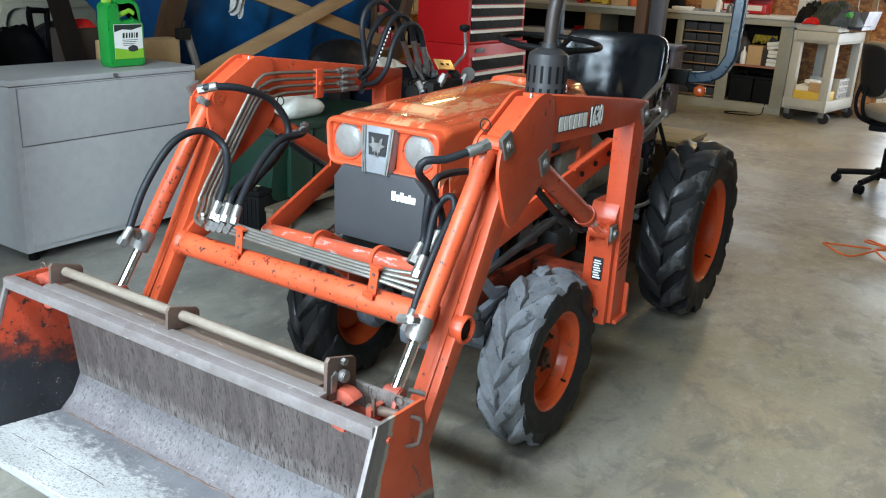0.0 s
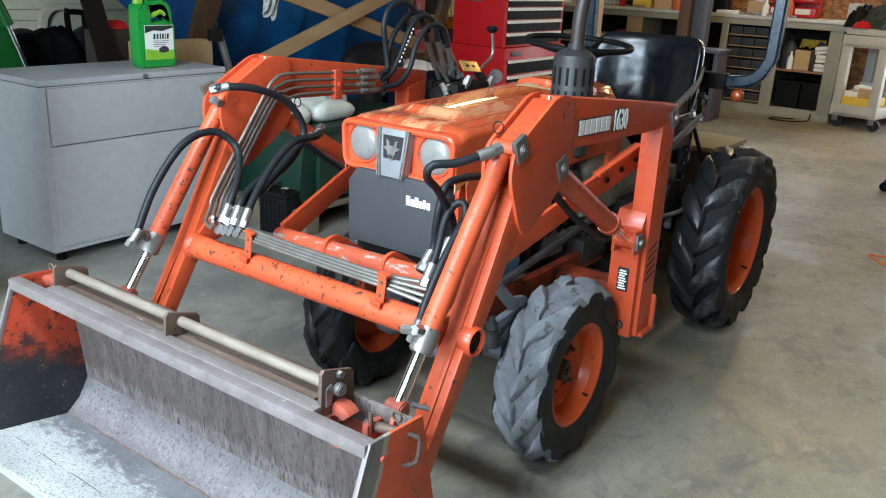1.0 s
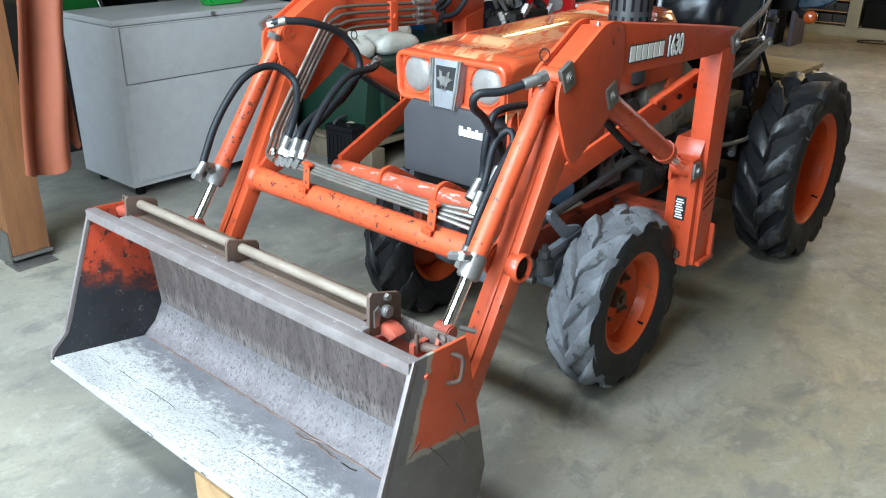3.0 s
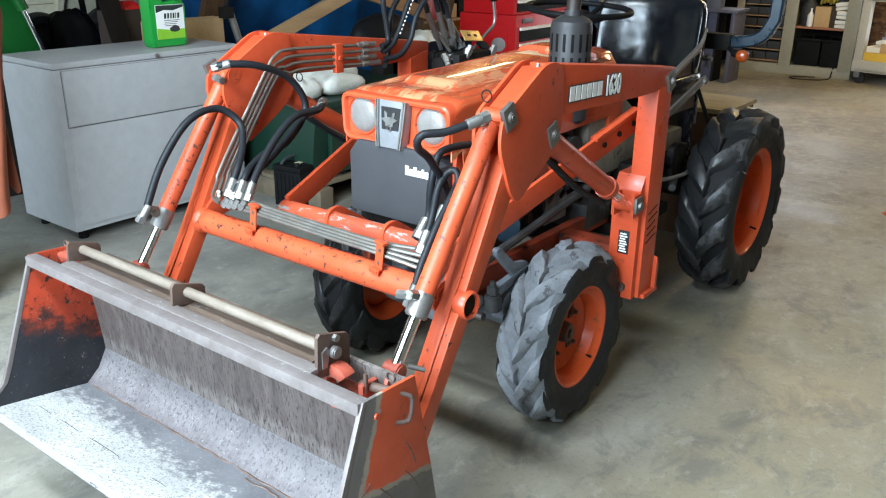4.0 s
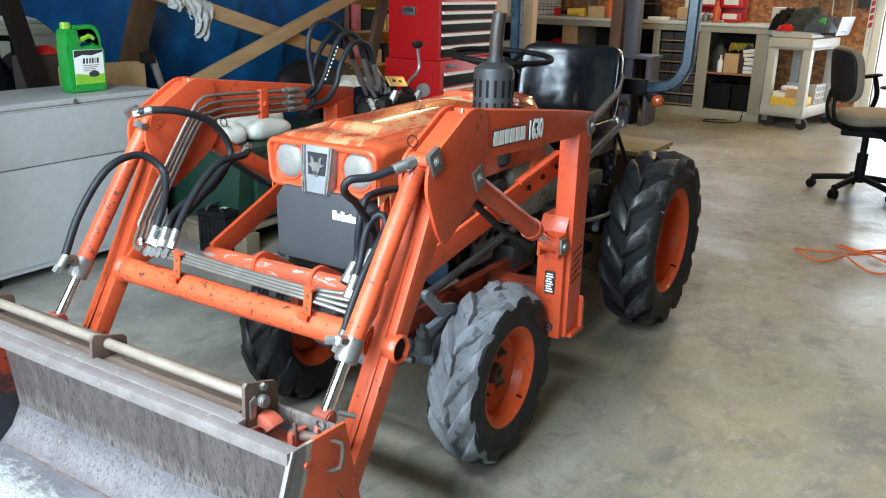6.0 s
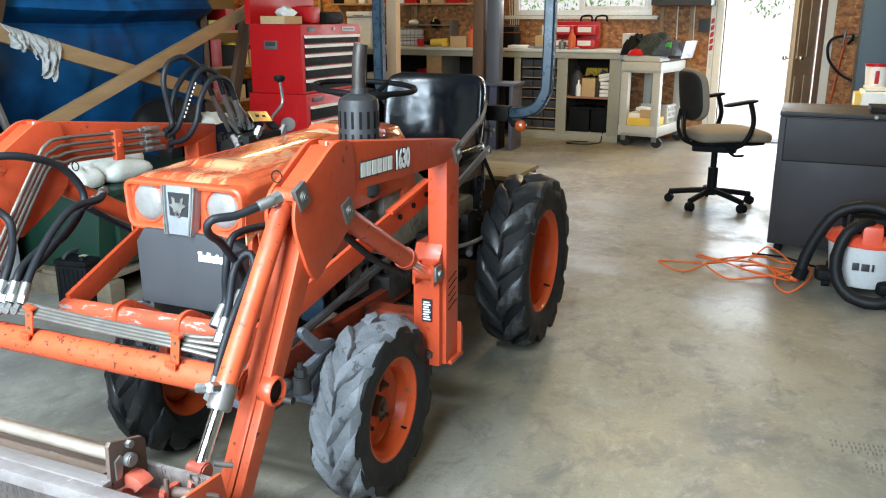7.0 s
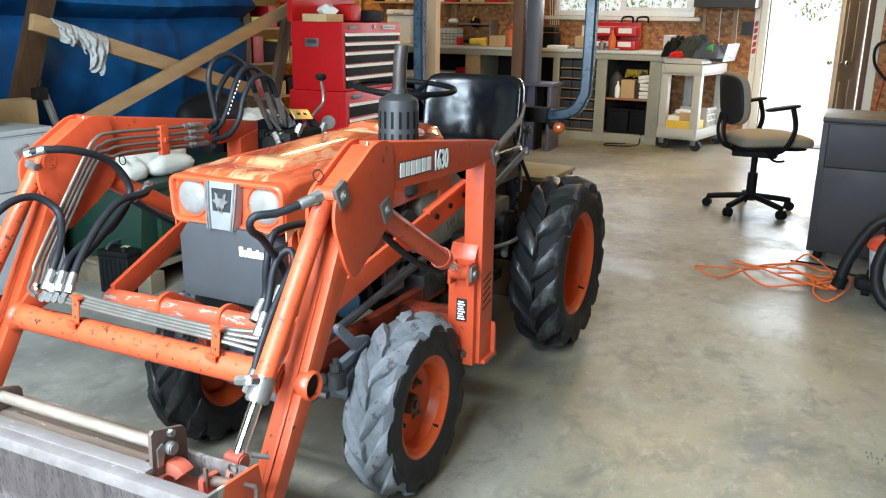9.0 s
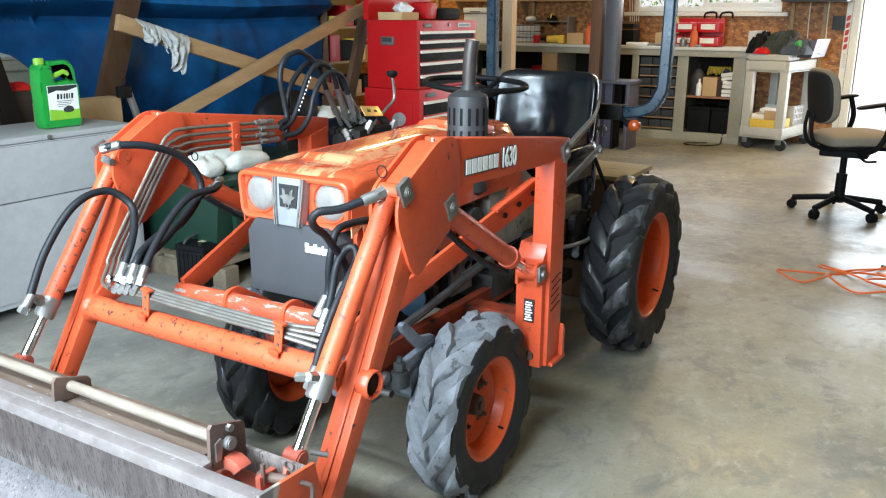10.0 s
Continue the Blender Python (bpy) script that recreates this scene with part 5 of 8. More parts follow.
def hose(points):
    """A rubber hose along these points with a crimped ferrule at each end."""
    part("hydraulic_hose", Mesh().tube(points, 0.0095 if points[0][0] < 0 else 0.0082, 10), "hose", tractor, "black rubber hydraulic hose")
    for _a, _b in ((points[0], points[1]), (points[-1], points[-2])):
        _a, _b = Vector(_a), Vector(_b)
        _e = _a + (_b - _a).normalized() * 0.05
        part("hose_ferrule", Mesh().cyl(_a, _e, 0.0115, None, 12, bevel=0.002).cyl(_a, _a.lerp(_e, 0.35), 0.013, None, 6), "zinc", tractor)


hose([(-0.352, -0.760, 0.635), (-0.345, -0.745, 0.66), (-0.335, -0.693, 0.772), (-0.33, -0.609, 0.864), (-0.325, -0.521, 0.884), (-0.295, -0.478, 0.845), (-0.26, -0.501, 0.805), (-0.235, -0.529, 0.778), (-0.215, -0.562, 0.748), (-0.21, -0.601, 0.690)])
hose([(-0.335, -0.515, 0.985), (-0.30, -0.497, 0.995), (-0.27, -0.425, 0.986), (-0.26, -0.33, 0.943), (-0.25, -0.287, 0.861), (-0.24, -0.367, 0.785), (-0.22, -0.464, 0.772), (-0.20, -0.529, 0.754), (-0.185, -0.561, 0.739), (-0.18, -0.594, 0.689)])
hose([(-0.27, -0.20, 0.865), (-0.22, -0.268, 0.857), (-0.21, -0.361, 0.855), (-0.20, -0.442, 0.812), (-0.18, -0.520, 0.752), (-0.165, -0.560, 0.716), (-0.16, -0.583, 0.684)])
hose([(-0.28, -0.22, 0.845), (-0.25, -0.30, 0.835), (-0.225, -0.39, 0.79), (-0.205, -0.49, 0.745), (-0.195, -0.565, 0.725), (-0.195, -0.598, 0.685)])
hose([(0.50, -0.508, 0.973), (0.485, -0.533, 0.963), (0.47, -0.559, 0.955), (0.45, -0.587, 0.946), (0.425, -0.618, 0.944), (0.414, -0.624, 0.930), (0.405, -0.608, 0.910), (0.398, -0.572, 0.887), (0.392, -0.537, 0.853), (0.39, -0.503, 0.813), (0.385, -0.488, 0.77), (0.38, -0.52, 0.72)])
hose([(0.39, -0.30, 0.85), (0.37, -0.352, 0.867), (0.37, -0.43, 0.878), (0.37, -0.489, 0.877), (0.37, -0.508, 0.86), (0.37, -0.519, 0.83), (0.365, -0.521, 0.79), (0.36, -0.52, 0.74), (0.36, -0.56, 0.70)])
hose([(0.428, -0.670, 0.602), (0.435, -0.662, 0.632), (0.438, -0.642, 0.682), (0.438, -0.600, 0.742), (0.432, -0.545, 0.790), (0.425, -0.503, 0.825), (0.415, -0.500, 0.846), (0.400, -0.509, 0.840), (0.393, -0.530, 0.810), (0.390, -0.545, 0.752), (0.388, -0.562, 0.715), (0.385, -0.580, 0.680)])

# fittings where the far hoses meet the pipes, wire pin rings and scratches on the post
for _i, _x in enumerate((-0.21, -0.195, -0.18, -0.16)):
    part("pipe_union", Mesh().cyl((_x, -0.598 + 0.004 * _i, 0.688), (_x - 0.012, -0.606 + 0.004 * _i, 0.664), 0.0085, None, 6).cyl((_x - 0.006, -0.602 + 0.004 * _i, 0.676), (_x - 0.010, -0.605 + 0.004 * _i, 0.668), 0.0105, None, 6), "steel", tractor)
for _c, _ax in (((-0.348, -0.213, 0.925), "y"), ((0.470, -0.474, 1.003), "y")):
    part("pin_ring", Mesh().torus(_c, 0.012, 0.0015, _ax, 20, 6), "dark", tractor)
for _i in range(5):
    part("post_scratch", Mesh().tube([(0.5105, 0.298 + 0.004 * (_i % 2), 0.478 + 0.022 * _i), (0.5105, 0.335, 0.488 + 0.022 * _i), (0.5105, 0.362 - 0.006 * (_i % 3), 0.494 + 0.022 * _i)], 0.0016, 6), "dark", tractor)

# bucket: folded sheet between two side plates
BX0, BX1 = -0.426, 0.604
PROFILE = [(-0.880, 0.592), (-0.862, 0.47), (-0.850, 0.36), (-0.845, 0.305), (-0.872, 0.256), (-0.912, 0.222), (-1.0, 0.236), (-1.146, 0.2585)]
def ribbon(profile, thick, x0, x1):
    """A bent plate with that profile in y and z."""
    k = Mesh()
    n = len(profile)
    outer = []
    for i in range(n):
        a, b = Vector((*profile[max(i - 1, 0)], 0)), Vector((*profile[min(i + 1, n - 1)], 0))
        t = (b - a).normalized()
        outer.append((profile[i][0] + t.y * -thick, profile[i][1] + t.x * thick))
    k.prism(list(profile) + outer[::-1], x0, x1, "x")
    return k
bucket = part("bucket", ribbon(PROFILE[:4], -0.008, BX0, BX1), "bucket_back", tractor, "worn steel loader bucket with scraped paint")
part("bucket_bend", ribbon(PROFILE[3:6], -0.008, BX0, BX1), "bucket_bend", bucket)
part("bucket_floor", ribbon(PROFILE[5:], -0.008, BX0, BX1), "bucket_floor", bucket)
part("cutting_edge", Mesh().prism([(-1.045, 0.236), (-1.045, 0.245), (-1.145, 0.262), (-1.156, 0.258), (-1.15, 0.247)], BX0 - 0.004, BX1 + 0.004, "x", 0.0), "lip_steel", bucket)
SIDE = [(-1.0, 0.604), (-0.872, 0.597), (-0.825, 0.39), (-0.806, 0.292), (-0.83, 0.215), (-0.91, 0.205), (-1.125, 0.24), (-1.15, 0.262), (-1.145, 0.282), (-1.108, 0.315), (-1.095, 0.35)]
for _x, _s in ((BX0, -1), (BX1, 1)):
    sp = part("side_plate", Mesh().prism(SIDE, _x, _x + _s * 0.007, "x", 0.0015), "plate_near" if _s > 0 else "plate_far", bucket, "bucket side plate with scraped paint")
    part("side_edge", Mesh().prism([(-1.003, 0.604), (-0.995, 0.60), (-1.088, 0.345), (-1.102, 0.315), (-1.140, 0.28), (-1.152, 0.262), (-1.148, 0.285), (-1.112, 0.317), (-1.098, 0.35)], _x - 0.001 if _s > 0 else _x - 0.0078, _x + 0.0078 if _s > 0 else _x + 0.001, "x", 0.001), "edge", bucket)
# weld seam, welded lip line and gouges
random.seed(31)
_k = Mesh()
_pts = [(BX0 + 0.02 + (BX1 - BX0 - 0.04) * i / 40, -0.910 - 0.006 * random.random(), 0.2300 + 0.0012 * random.random()) for i in range(41)]
_k.tube(_pts, 0.0028, 6)
part("weld_seam", _k, "rust", bucket)
part("lip_seam", Mesh().tube([(BX0 + 0.03 + (BX1 - BX0 - 0.05) * i / 30, -1.062 - 0.004 * random.random(), 0.2530) for i in range(31)], 0.0012, 6), "dark", bucket)
for _a, _b in (((0.44, -0.965, 0.42), (0.44, -0.905, 0.335)), ((0.44, -1.02, 0.425), (0.44, -0.99, 0.445)), ((0.44, -0.90, 0.48), (0.44, -0.87, 0.42)), ((0.44, -0.90, 0.42), (0.44, -0.86, 0.36))):
    part("gouge", Mesh().tube([(BX1 + 0.0068, _a[1], _a[2]), (BX1 + 0.0068, (_a[1] + _b[1]) / 2 + 0.004, (_a[2] + _b[2]) / 2), (BX1 + 0.0068, _b[1], _b[2])], 0.0014, 6), "rust", bucket)
part("plate_rivet", Mesh().cyl((BX1 + 0.006, -0.972, 0.565), (BX1 + 0.0105, -0.972, 0.565), 0.007, 0.005, 14), "orange", bucket)
# rusted tear along the fold of the floor
random.seed(12)
part("floor_tear", Mesh().tube([(0.20 + 0.016 * i, -0.925 - 0.010 * random.random(), 0.2315) for i in range(9)], 0.0036, 6), "rust", bucket)
part("floor_tear", Mesh().tube([(0.345 + 0.014 * i, -0.930 - 0.008 * random.random(), 0.2322) for i in range(4)], 0.0026, 6), "dark", bucket)
# handle loop on the side plate
part("loop_handle", Mesh().tube([(BX1 + 0.006, -0.910, 0.580), (BX1 + 0.020, -0.899, 0.574), (BX1 + 0.022, -0.898, 0.560), (BX1 + 0.020, -0.904, 0.530), (BX1 + 0.006, -0.922, 0.528)], 0.004, 8), "rust", bucket)
# top bar and its flat
part("top_bar", Mesh().box(BX0 - 0.004, -1.012, 0.580, BX1 + 0.004, -0.985, 0.604, 0.005), "edge", bucket, "worn steel top edge")
part("top_angle", Mesh().box(-0.318, -0.985, 0.588, 0.440, -0.872, 0.598, 0.003), "top_steel", bucket)
part("top_strip", Mesh().box(-0.318, -0.988, 0.590, 0.478, -0.960, 0.607, 0.006), "edge_pale", bucket)
for _x, _z in ((-0.318, 0.605), (0.065, 0.605), (0.470, 0.586)):
    _t = 0.652 if _z > 0.6 else 0.668
    part("rod_bracket", Mesh().prism([(-0.972, _z), (-0.969, _t - 0.006), (-0.963, _t), (-0.898, _t - 0.02), (-0.892, _t - 0.028), (-0.892, _z - 0.012)], _x, _x + 0.008, "x", 0.0015), "rust", bucket, "rusty steel bracket")
part("pivot_rod", Mesh().cyl((-0.312, -0.935, 0.626), (0.474, -0.935, 0.626), 0.0105, None, 20), "rod", bucket, "pale worn steel rod")
part("rod_nut", Mesh().cyl((0.478, -0.935, 0.626), (0.492, -0.935, 0.626), 0.0115, None, 16, bevel=0.002), "steel", bucket)
part("lock_tab", Mesh().prism([(-0.962, 0.634), (-0.950, 0.640), (-0.944, 0.632), (-0.952, 0.602), (-0.962, 0.602)], 0.4785, 0.482, "x"), "zinc", bucket)
part("lock_bolt", Mesh().cyl((0.478, -0.930, 0.650), (0.486, -0.930, 0.650), 0.007, None, 6), "zinc", bucket)
def HX(s, o):
    """A place along the bucket beside the near or the far hook."""
    return HOOK_X + o if s > 0 else 2 * X0 - HOOK_X - o
HOOK_X = 0.486
for _x, _s in both(X0 + 0.40 + 0.055):
    _arc = [0.75 + 0.3 * i for i in range(15)]
    hk = part("bucket_hook", Mesh().prism([(HX(_s, 0.042 * math.cos(a)), 0.562 + 0.042 * math.sin(a)) for a in _arc] + [(HX(_s, 0.018 * math.cos(a)), 0.562 + 0.018 * math.sin(a)) for a in _arc[::-1]], -0.945, -0.918, "y", 0.005), "rust_red", bucket, "red oxide painted hook and clevis")
    part("hook_lug", Mesh().box(min(HX(_s, -0.03), HX(_s, 0.09)), -0.94, 0.528, max(HX(_s, -0.03), HX(_s, 0.09)), -0.875, 0.542, 0.004).box(min(HX(_s, 0.040), HX(_s, 0.052)), -0.925, 0.540, max(HX(_s, 0.040), HX(_s, 0.052)), -0.885, 0.572, 0.004).prism([(-0.905, 0.54), (-0.89, 0.582), (-0.880, 0.582), (-0.87, 0.54)], HX(_s, 0.072), HX(_s, 0.072) + 0.008, "x", 0.002), "rust_red", hk)
    part("hook_pin", Mesh().cyl((HX(_s, 0.03), -0.905, 0.560), (HX(_s, 0.09), -0.895, 0.564), 0.009).cyl((HX(_s, 0.05), -0.915, 0.555), (HX(_s, 0.05), -0.915, 0.592), 0.004), "rust", hk)
    part("hitch_ring", Mesh().torus((HX(_s, 0.085), -0.89, 0.588), 0.009, 0.0016, "y", 18, 6), "rust", hk)
    part("bucket_ear", Mesh().prism([(-0.835, 0.45), (-0.828, 0.53), (-0.77, 0.50), (-0.74, 0.32), (-0.80, 0.26), (-0.815, 0.32)], _x - 0.035, _x - 0.026, "x", 0.002), "rust_red", bucket)
    part("ear_pin", Mesh().cyl((_x - 0.05, -0.763, 0.335), (_x + 0.03, -0.763, 0.335), 0.016), "rust", bucket)
part("pin_clip", Mesh().cyl((0.500, -0.757, 0.528), (0.524, -0.735, 0.518), 0.005), "steel", tractor)

# muffler and its pipe
_k = Mesh().lathe([(0.0, 0.0), (0.0, 0.046), (0.012, 0.060), (0.278, 0.060), (0.292, 0.057), (0.300, 0.046), (0.308, 0.030), (0.312, 0.0)], (0.203, 0.34, 0.785), "z", 40)
muffler = part("muffler", _k, "muffler", tractor, "slotted dark grey upright muffler with rusty pipe")
for _i in range(16):
    a = 2 * math.pi * (_i + 0.5) / 16
    for _z, _l in ((0.845, 0.07), (0.93, 0.05), (0.995, 0.05)):
        part("muffler_slot", Mesh().box(0.0585, -0.0042, 0, 0.0608, 0.0042, _l, 0.0006, m=Matrix.Translation((0.203, 0.34, _z)) @ Matrix.Rotation(a, 4, "Z")), "black", muffler)
_p = [(0.205, 0.34, 1.085), (0.206, 0.34, 1.13), (0.208, 0.34, 1.18), (0.210, 0.341, 1.205), (0.214, 0.343, 1.234)]
part("exhaust_pipe", Mesh().tube(_p, 0.0205, 20, caps=False).tube(_p[:-1] + [(0.2138, 0.3428, 1.2325)], 0.0175, 20), "scorched", muffler, "scorched rusty exhaust pipe")
part("pipe_band", Mesh().lathe([(0.0, 0.021), (0.0, 0.025), (0.016, 0.025), (0.016, 0.021)], (0.205, 0.34, 1.092), "z", 24, closed=True), "muffler", muffler)
part("manifold", Mesh().tube([(0.20, 0.34, 0.79), (0.20, 0.34, 0.73), (0.17, 0.33, 0.69), (0.11, 0.32, 0.68)], 0.026, 14), "engine", muffler)

# steering wheel on its column
_sm = Matrix.Translation((X0 - 0.022, 0.70, 1.080)) @ Matrix.Rotation(radians(1.5), 4, "X") @ Matrix.Rotation(radians(3.5), 4, "Y")
_k = Mesh().torus((0, 0, 0), 0.172, 0.0095, "z", 48, 10)
_k.bm.transform(_sm)
steering = part("steering_wheel", _k, "black", tractor, "black three-spoke steering wheel")
for _i in range(3):
    a = radians(90 + 120 * _i)
    part("spoke", Mesh().tube([_sm @ Vector((0, 0, -0.03)), _sm @ Vector((0.09 * math.cos(a), 0.09 * math.sin(a), -0.025)), _sm @ Vector((0.168 * math.cos(a), 0.168 * math.sin(a), 0))], 0.0085, 8), "black", steering)
part("steering_hub", Mesh().cyl(_sm @ Vector((0, 0, -0.05)), _sm @ Vector((0, 0, -0.005)), 0.04, 0.034), "black", steering)
part("steering_column", Mesh().cyl(_sm @ Vector((0, 0, -0.05)), (X0 + 0.02, 0.63, 0.80), 0.022), "dark", tractor)

# seat
seat = part("seat_back", Mesh().pad((0.093, 1.20, 0.955), 0.205, 0.042, 0.145, "y", 0.45, 0.34, 0.075, m=Matrix.Translation((0, 1.2, 0.95)) @ Matrix.Rotation(radians(-9), 4, "X") @ Matrix.Translation((0, -1.2, -0.95))), "vinyl", tractor, "glossy black vinyl seat with wrapped back")
part("seat_cushion", Mesh().pad((0.085, 1.03, 0.80), 0.215, 0.20, 0.046, "z", 0.5, 0.4, -0.02), "vinyl", tractor)
part("seat_piping", Mesh().tube([(0.093 + 0.16 * s, 1.222 - 0.055 * s * s, 1.094 - 0.012 * s**4) for s in [-1 + 0.125 * i for i in range(17)]], 0.005, 8), "vinyl", seat)
part("seat_rail", Mesh().tube([(0.30, 0.78, 0.828), (0.30, 0.90, 0.874), (0.30, 1.02, 0.914), (0.298, 1.11, 0.945), (0.29, 1.165, 1.0)], 0.011, 10), "steel", tractor, "bare steel seat rail")
_f = plane_matrix((0.33, 0.95, 0.79), (0, 0.32, 0.085), (0, 0, 1))
part("seat_strut", Mesh().box(-0.17, -0.013, -0.005, 0.17, 0.013, 0.005, 0.003, m=_f).cyl(_f @ Vector((0.15, 0, -0.012)), _f @ Vector((0.15, 0, 0.014)), 0.012, None, 6), "steel", tractor)
part("seat_gusset", Mesh().prism([(0.86, 0.72), (0.86, 0.82), (1.10, 0.90), (1.16, 0.90), (1.16, 0.72)], 0.275, 0.283, "x", 0.002), "rust", tractor)
part("seat_pedestal", Mesh().box(-0.06, 0.92, 0.58, 0.2, 1.25, 0.78, 0.02), "dark", tractor)

# rollover bar
for _x, _s in ((0.46, 1), (-0.29, -1)):
    _k = Mesh()
    pts = [Vector((X0 + _s * 0.12, 1.42, 0.935)), Vector((_x - _s * 0.15, 1.42, 0.935)), Vector((_x - _s * 0.055, 1.42, 0.955)), Vector((_x - _s * 0.012, 1.42, 1.01)), Vector((_x, 1.42, 1.09)), Vector((_x, 1.42, 1.5)), Vector((_x - _s * 0.03, 1.42, 1.9))]
    path = []
    for i in range(len(pts) - 1):
        a, b, c, e = pts[max(i - 1, 0)], pts[i], pts[i + 1], pts[min(i + 2, len(pts) - 1)]
        for j in range(8):
            t = j / 8
            path.append(0.5 * (2 * b + (c - a) * t + (2 * a - 5 * b + 4 * c - e) * t * t + (3 * b - a - 3 * c + e) * t**3))
    path.append(pts[-1])
    rows = []
    for i, q in enumerate(path):
        tan = (path[min(i + 1, len(path) - 1)] - path[max(i - 1, 0)]).normalized()
        sd = tan.cross(Vector((0, 1, 0))).normalized() * 0.022
        fr = Vector((0, 0.022, 0))
        rows.append([_k.bm.verts.new(q + a * sd + b * fr) for a, b in ((-1, -0.7), (-0.7, -1), (0.7, -1), (1, -0.7), (1, 0.7), (0.7, 1), (-0.7, 1), (-1, 0.7))])
    for p, q in zip(rows, rows[1:]):
        for j in range(8):
            _k.bm.faces.new((p[j], p[(j + 1) % 8], q[(j + 1) % 8], q[j]))
    _k.bm.faces.new(rows[0])
    _k.bm.faces.new(rows[-1])
    part("rollover_bar", _k, "blue", tractor, "weathered blue square-tube rollover bar")
part("rollover_crossbar", Mesh().box(-0.27, 1.40, 1.88, 0.44, 1.44, 1.925, 0.006), "blue", tractor)
_k = Mesh().box(0.14, 1.385, 0.905, 0.31, 1.44, 0.965, 0.006)
part("rollover_socket", _k, "dark", tractor)
_k = Mesh().pad((0.372, 1.36, 0.893), 0.024, 0.020, 0.023, "y", 0.9, 0.9)
lampb = part("turn_signal", _k, "amber", tractor, "amber turn signal lens")
part("signal_stalk", Mesh().cyl((0.335, 1.37, 0.90), (0.36, 1.362, 0.896), 0.014).cyl((0.335, 1.37, 0.90), (0.30, 1.40, 0.92), 0.009), "black", lampb)
part("rear_plate", Mesh().box(0.205, 1.33, 0.62, 0.228, 1.352, 0.93, 0.003).box(0.10, 1.34, 0.5, 0.21, 1.36, 0.92, 0.004), "violet_steel", tractor)
part("toggle_bolt", Mesh().cyl((0.228, 1.33, 0.875), (0.27, 1.33, 0.875), 0.009).cyl((0.255, 1.33, 0.845), (0.255, 1.33, 0.893), 0.008), "steel", tractor)
_k = Mesh()
for _i in range(12):
    _k.torus((0.27, 1.18, 0.80 - 0.026 * _i), 0.012, 0.0035, "x" if _i % 2 else "y", 14, 6)
part("lift_chain", _k, "dark", tractor, "hanging dark chain")
part("lift_rod", Mesh().cyl((0.29, 1.135, 0.815), (0.29, 1.327, 0.63), 0.008, None, 10).cyl((0.29, 1.13, 0.82), (0.29, 1.15, 0.80), 0.014, None, 8), "dark", tractor)
part("link_arm", Mesh().cyl((0.24, 1.18, 0.50), (0.33, 0.92, 0.47), 0.013, None, 12), "engine", tractor)
_k = Mesh().box(0.13, 0.86, 0.585, 0.275, 1.10, 0.655, 0.014).box(0.16, 0.90, 0.655, 0.25, 1.02, 0.69, 0.012).cyl((0.20, 0.93, 0.68), (0.20, 0.93, 0.715), 0.014, None, 8)
part("rear_housing", _k, "cast_olive", tractor, "dirty olive cast rear housing")
part("lever_ring", Mesh().lathe([(-0.014, 0.040), (-0.014, 0.058), (0.014, 0.058), (0.014, 0.040)], (0.285, 1.03, 0.55), "x", 28, closed=True), "black", tractor)
part("foot_lever", Mesh().tube([(0.27, 0.80, 0.52), (0.30, 0.90, 0.50), (0.33, 1.02, 0.50), (0.335, 1.10, 0.515)], 0.008, 8), "steel", tractor)
_k = Mesh().box(0.10, 0.45, 0.415, 0.24, 0.62, 0.50, 0.012).cyl((0.20, 0.50, 0.50), (0.20, 0.50, 0.56), 0.02, None, 14).cyl((0.18, 0.56, 0.48), (0.25, 0.56, 0.48), 0.026, None, 18, bevel=0.004)
part("transfer_case", _k, "engine", tractor)
for _i, (_y, _z) in enumerate(((0.30, 0.54), (0.44, 0.60), (0.60, 0.56), (0.72, 0.64))):
    part("control_rod", Mesh().tube([(0.215, _y, _z), (0.225, _y + 0.10, _z + 0.015), (0.22, _y + 0.20, _z - 0.02), (0.21, _y + 0.26, _z - 0.06)], 0.006, 8), ("steel", "hose", "engine", "dark")[_i], tractor)
_k = Mesh().box(0.14, 0.60, 0.36, 0.30, 0.98, 0.40, 0.008).box(0.16, 0.66, 0.52, 0.30, 0.90, 0.60, 0.01).box(0.18, 0.98, 0.44, 0.3, 1.10, 0.60, 0.012)
part("step_plate", _k, "dark", tractor)

# control valve with levers at the far post
random.seed(12)
_k = Mesh().box(-0.35, 0.40, 0.86, -0.24, 0.60, 0.935, 0.008).cyl((-0.30, 0.36, 0.90), (-0.30, 0.64, 0.90), 0.026)
valve = part("control_valve", _k, "dark", tractor, "oily hydraulic control valve with chrome levers")
for _i in range(20):
    _a = Vector((random.uniform(-0.34, -0.24), 0.385 + 0.012 * _i, random.uniform(0.875, 0.965)))
    _b = _a + Vector((random.uniform(0.0, 0.05), random.uniform(-0.02, 0.03), random.uniform(-0.04, 0.05))).normalized() * 0.045
    part("valve_fitting", Mesh().cyl(_a, _b, 0.011, None, 6).cyl(_a.lerp(_b, 0.35), _a.lerp(_b, 0.75), 0.0145, None, 6), ("steel", "dark", "zinc", "dark", "engine")[_i % 5], valve)
part("far_bolt", Mesh().cyl((-0.355, 0.40, 0.925), (-0.335, 0.40, 0.925), 0.018, None, 6).cyl((-0.355, 0.40, 0.925), (-0.325, 0.40, 0.925), 0.009), "dark", valve)
_f = plane_matrix((-0.28, 0.523, 0.985), (0.0, 1, -0.10), (-0.6, 0.25, 0.75))
part("valve_plate", Mesh().box(-0.052, -0.020, -0.002, 0.052, 0.020, 0.002, 0.001, m=_f), "gold", valve, "yellow zinc lever plate")
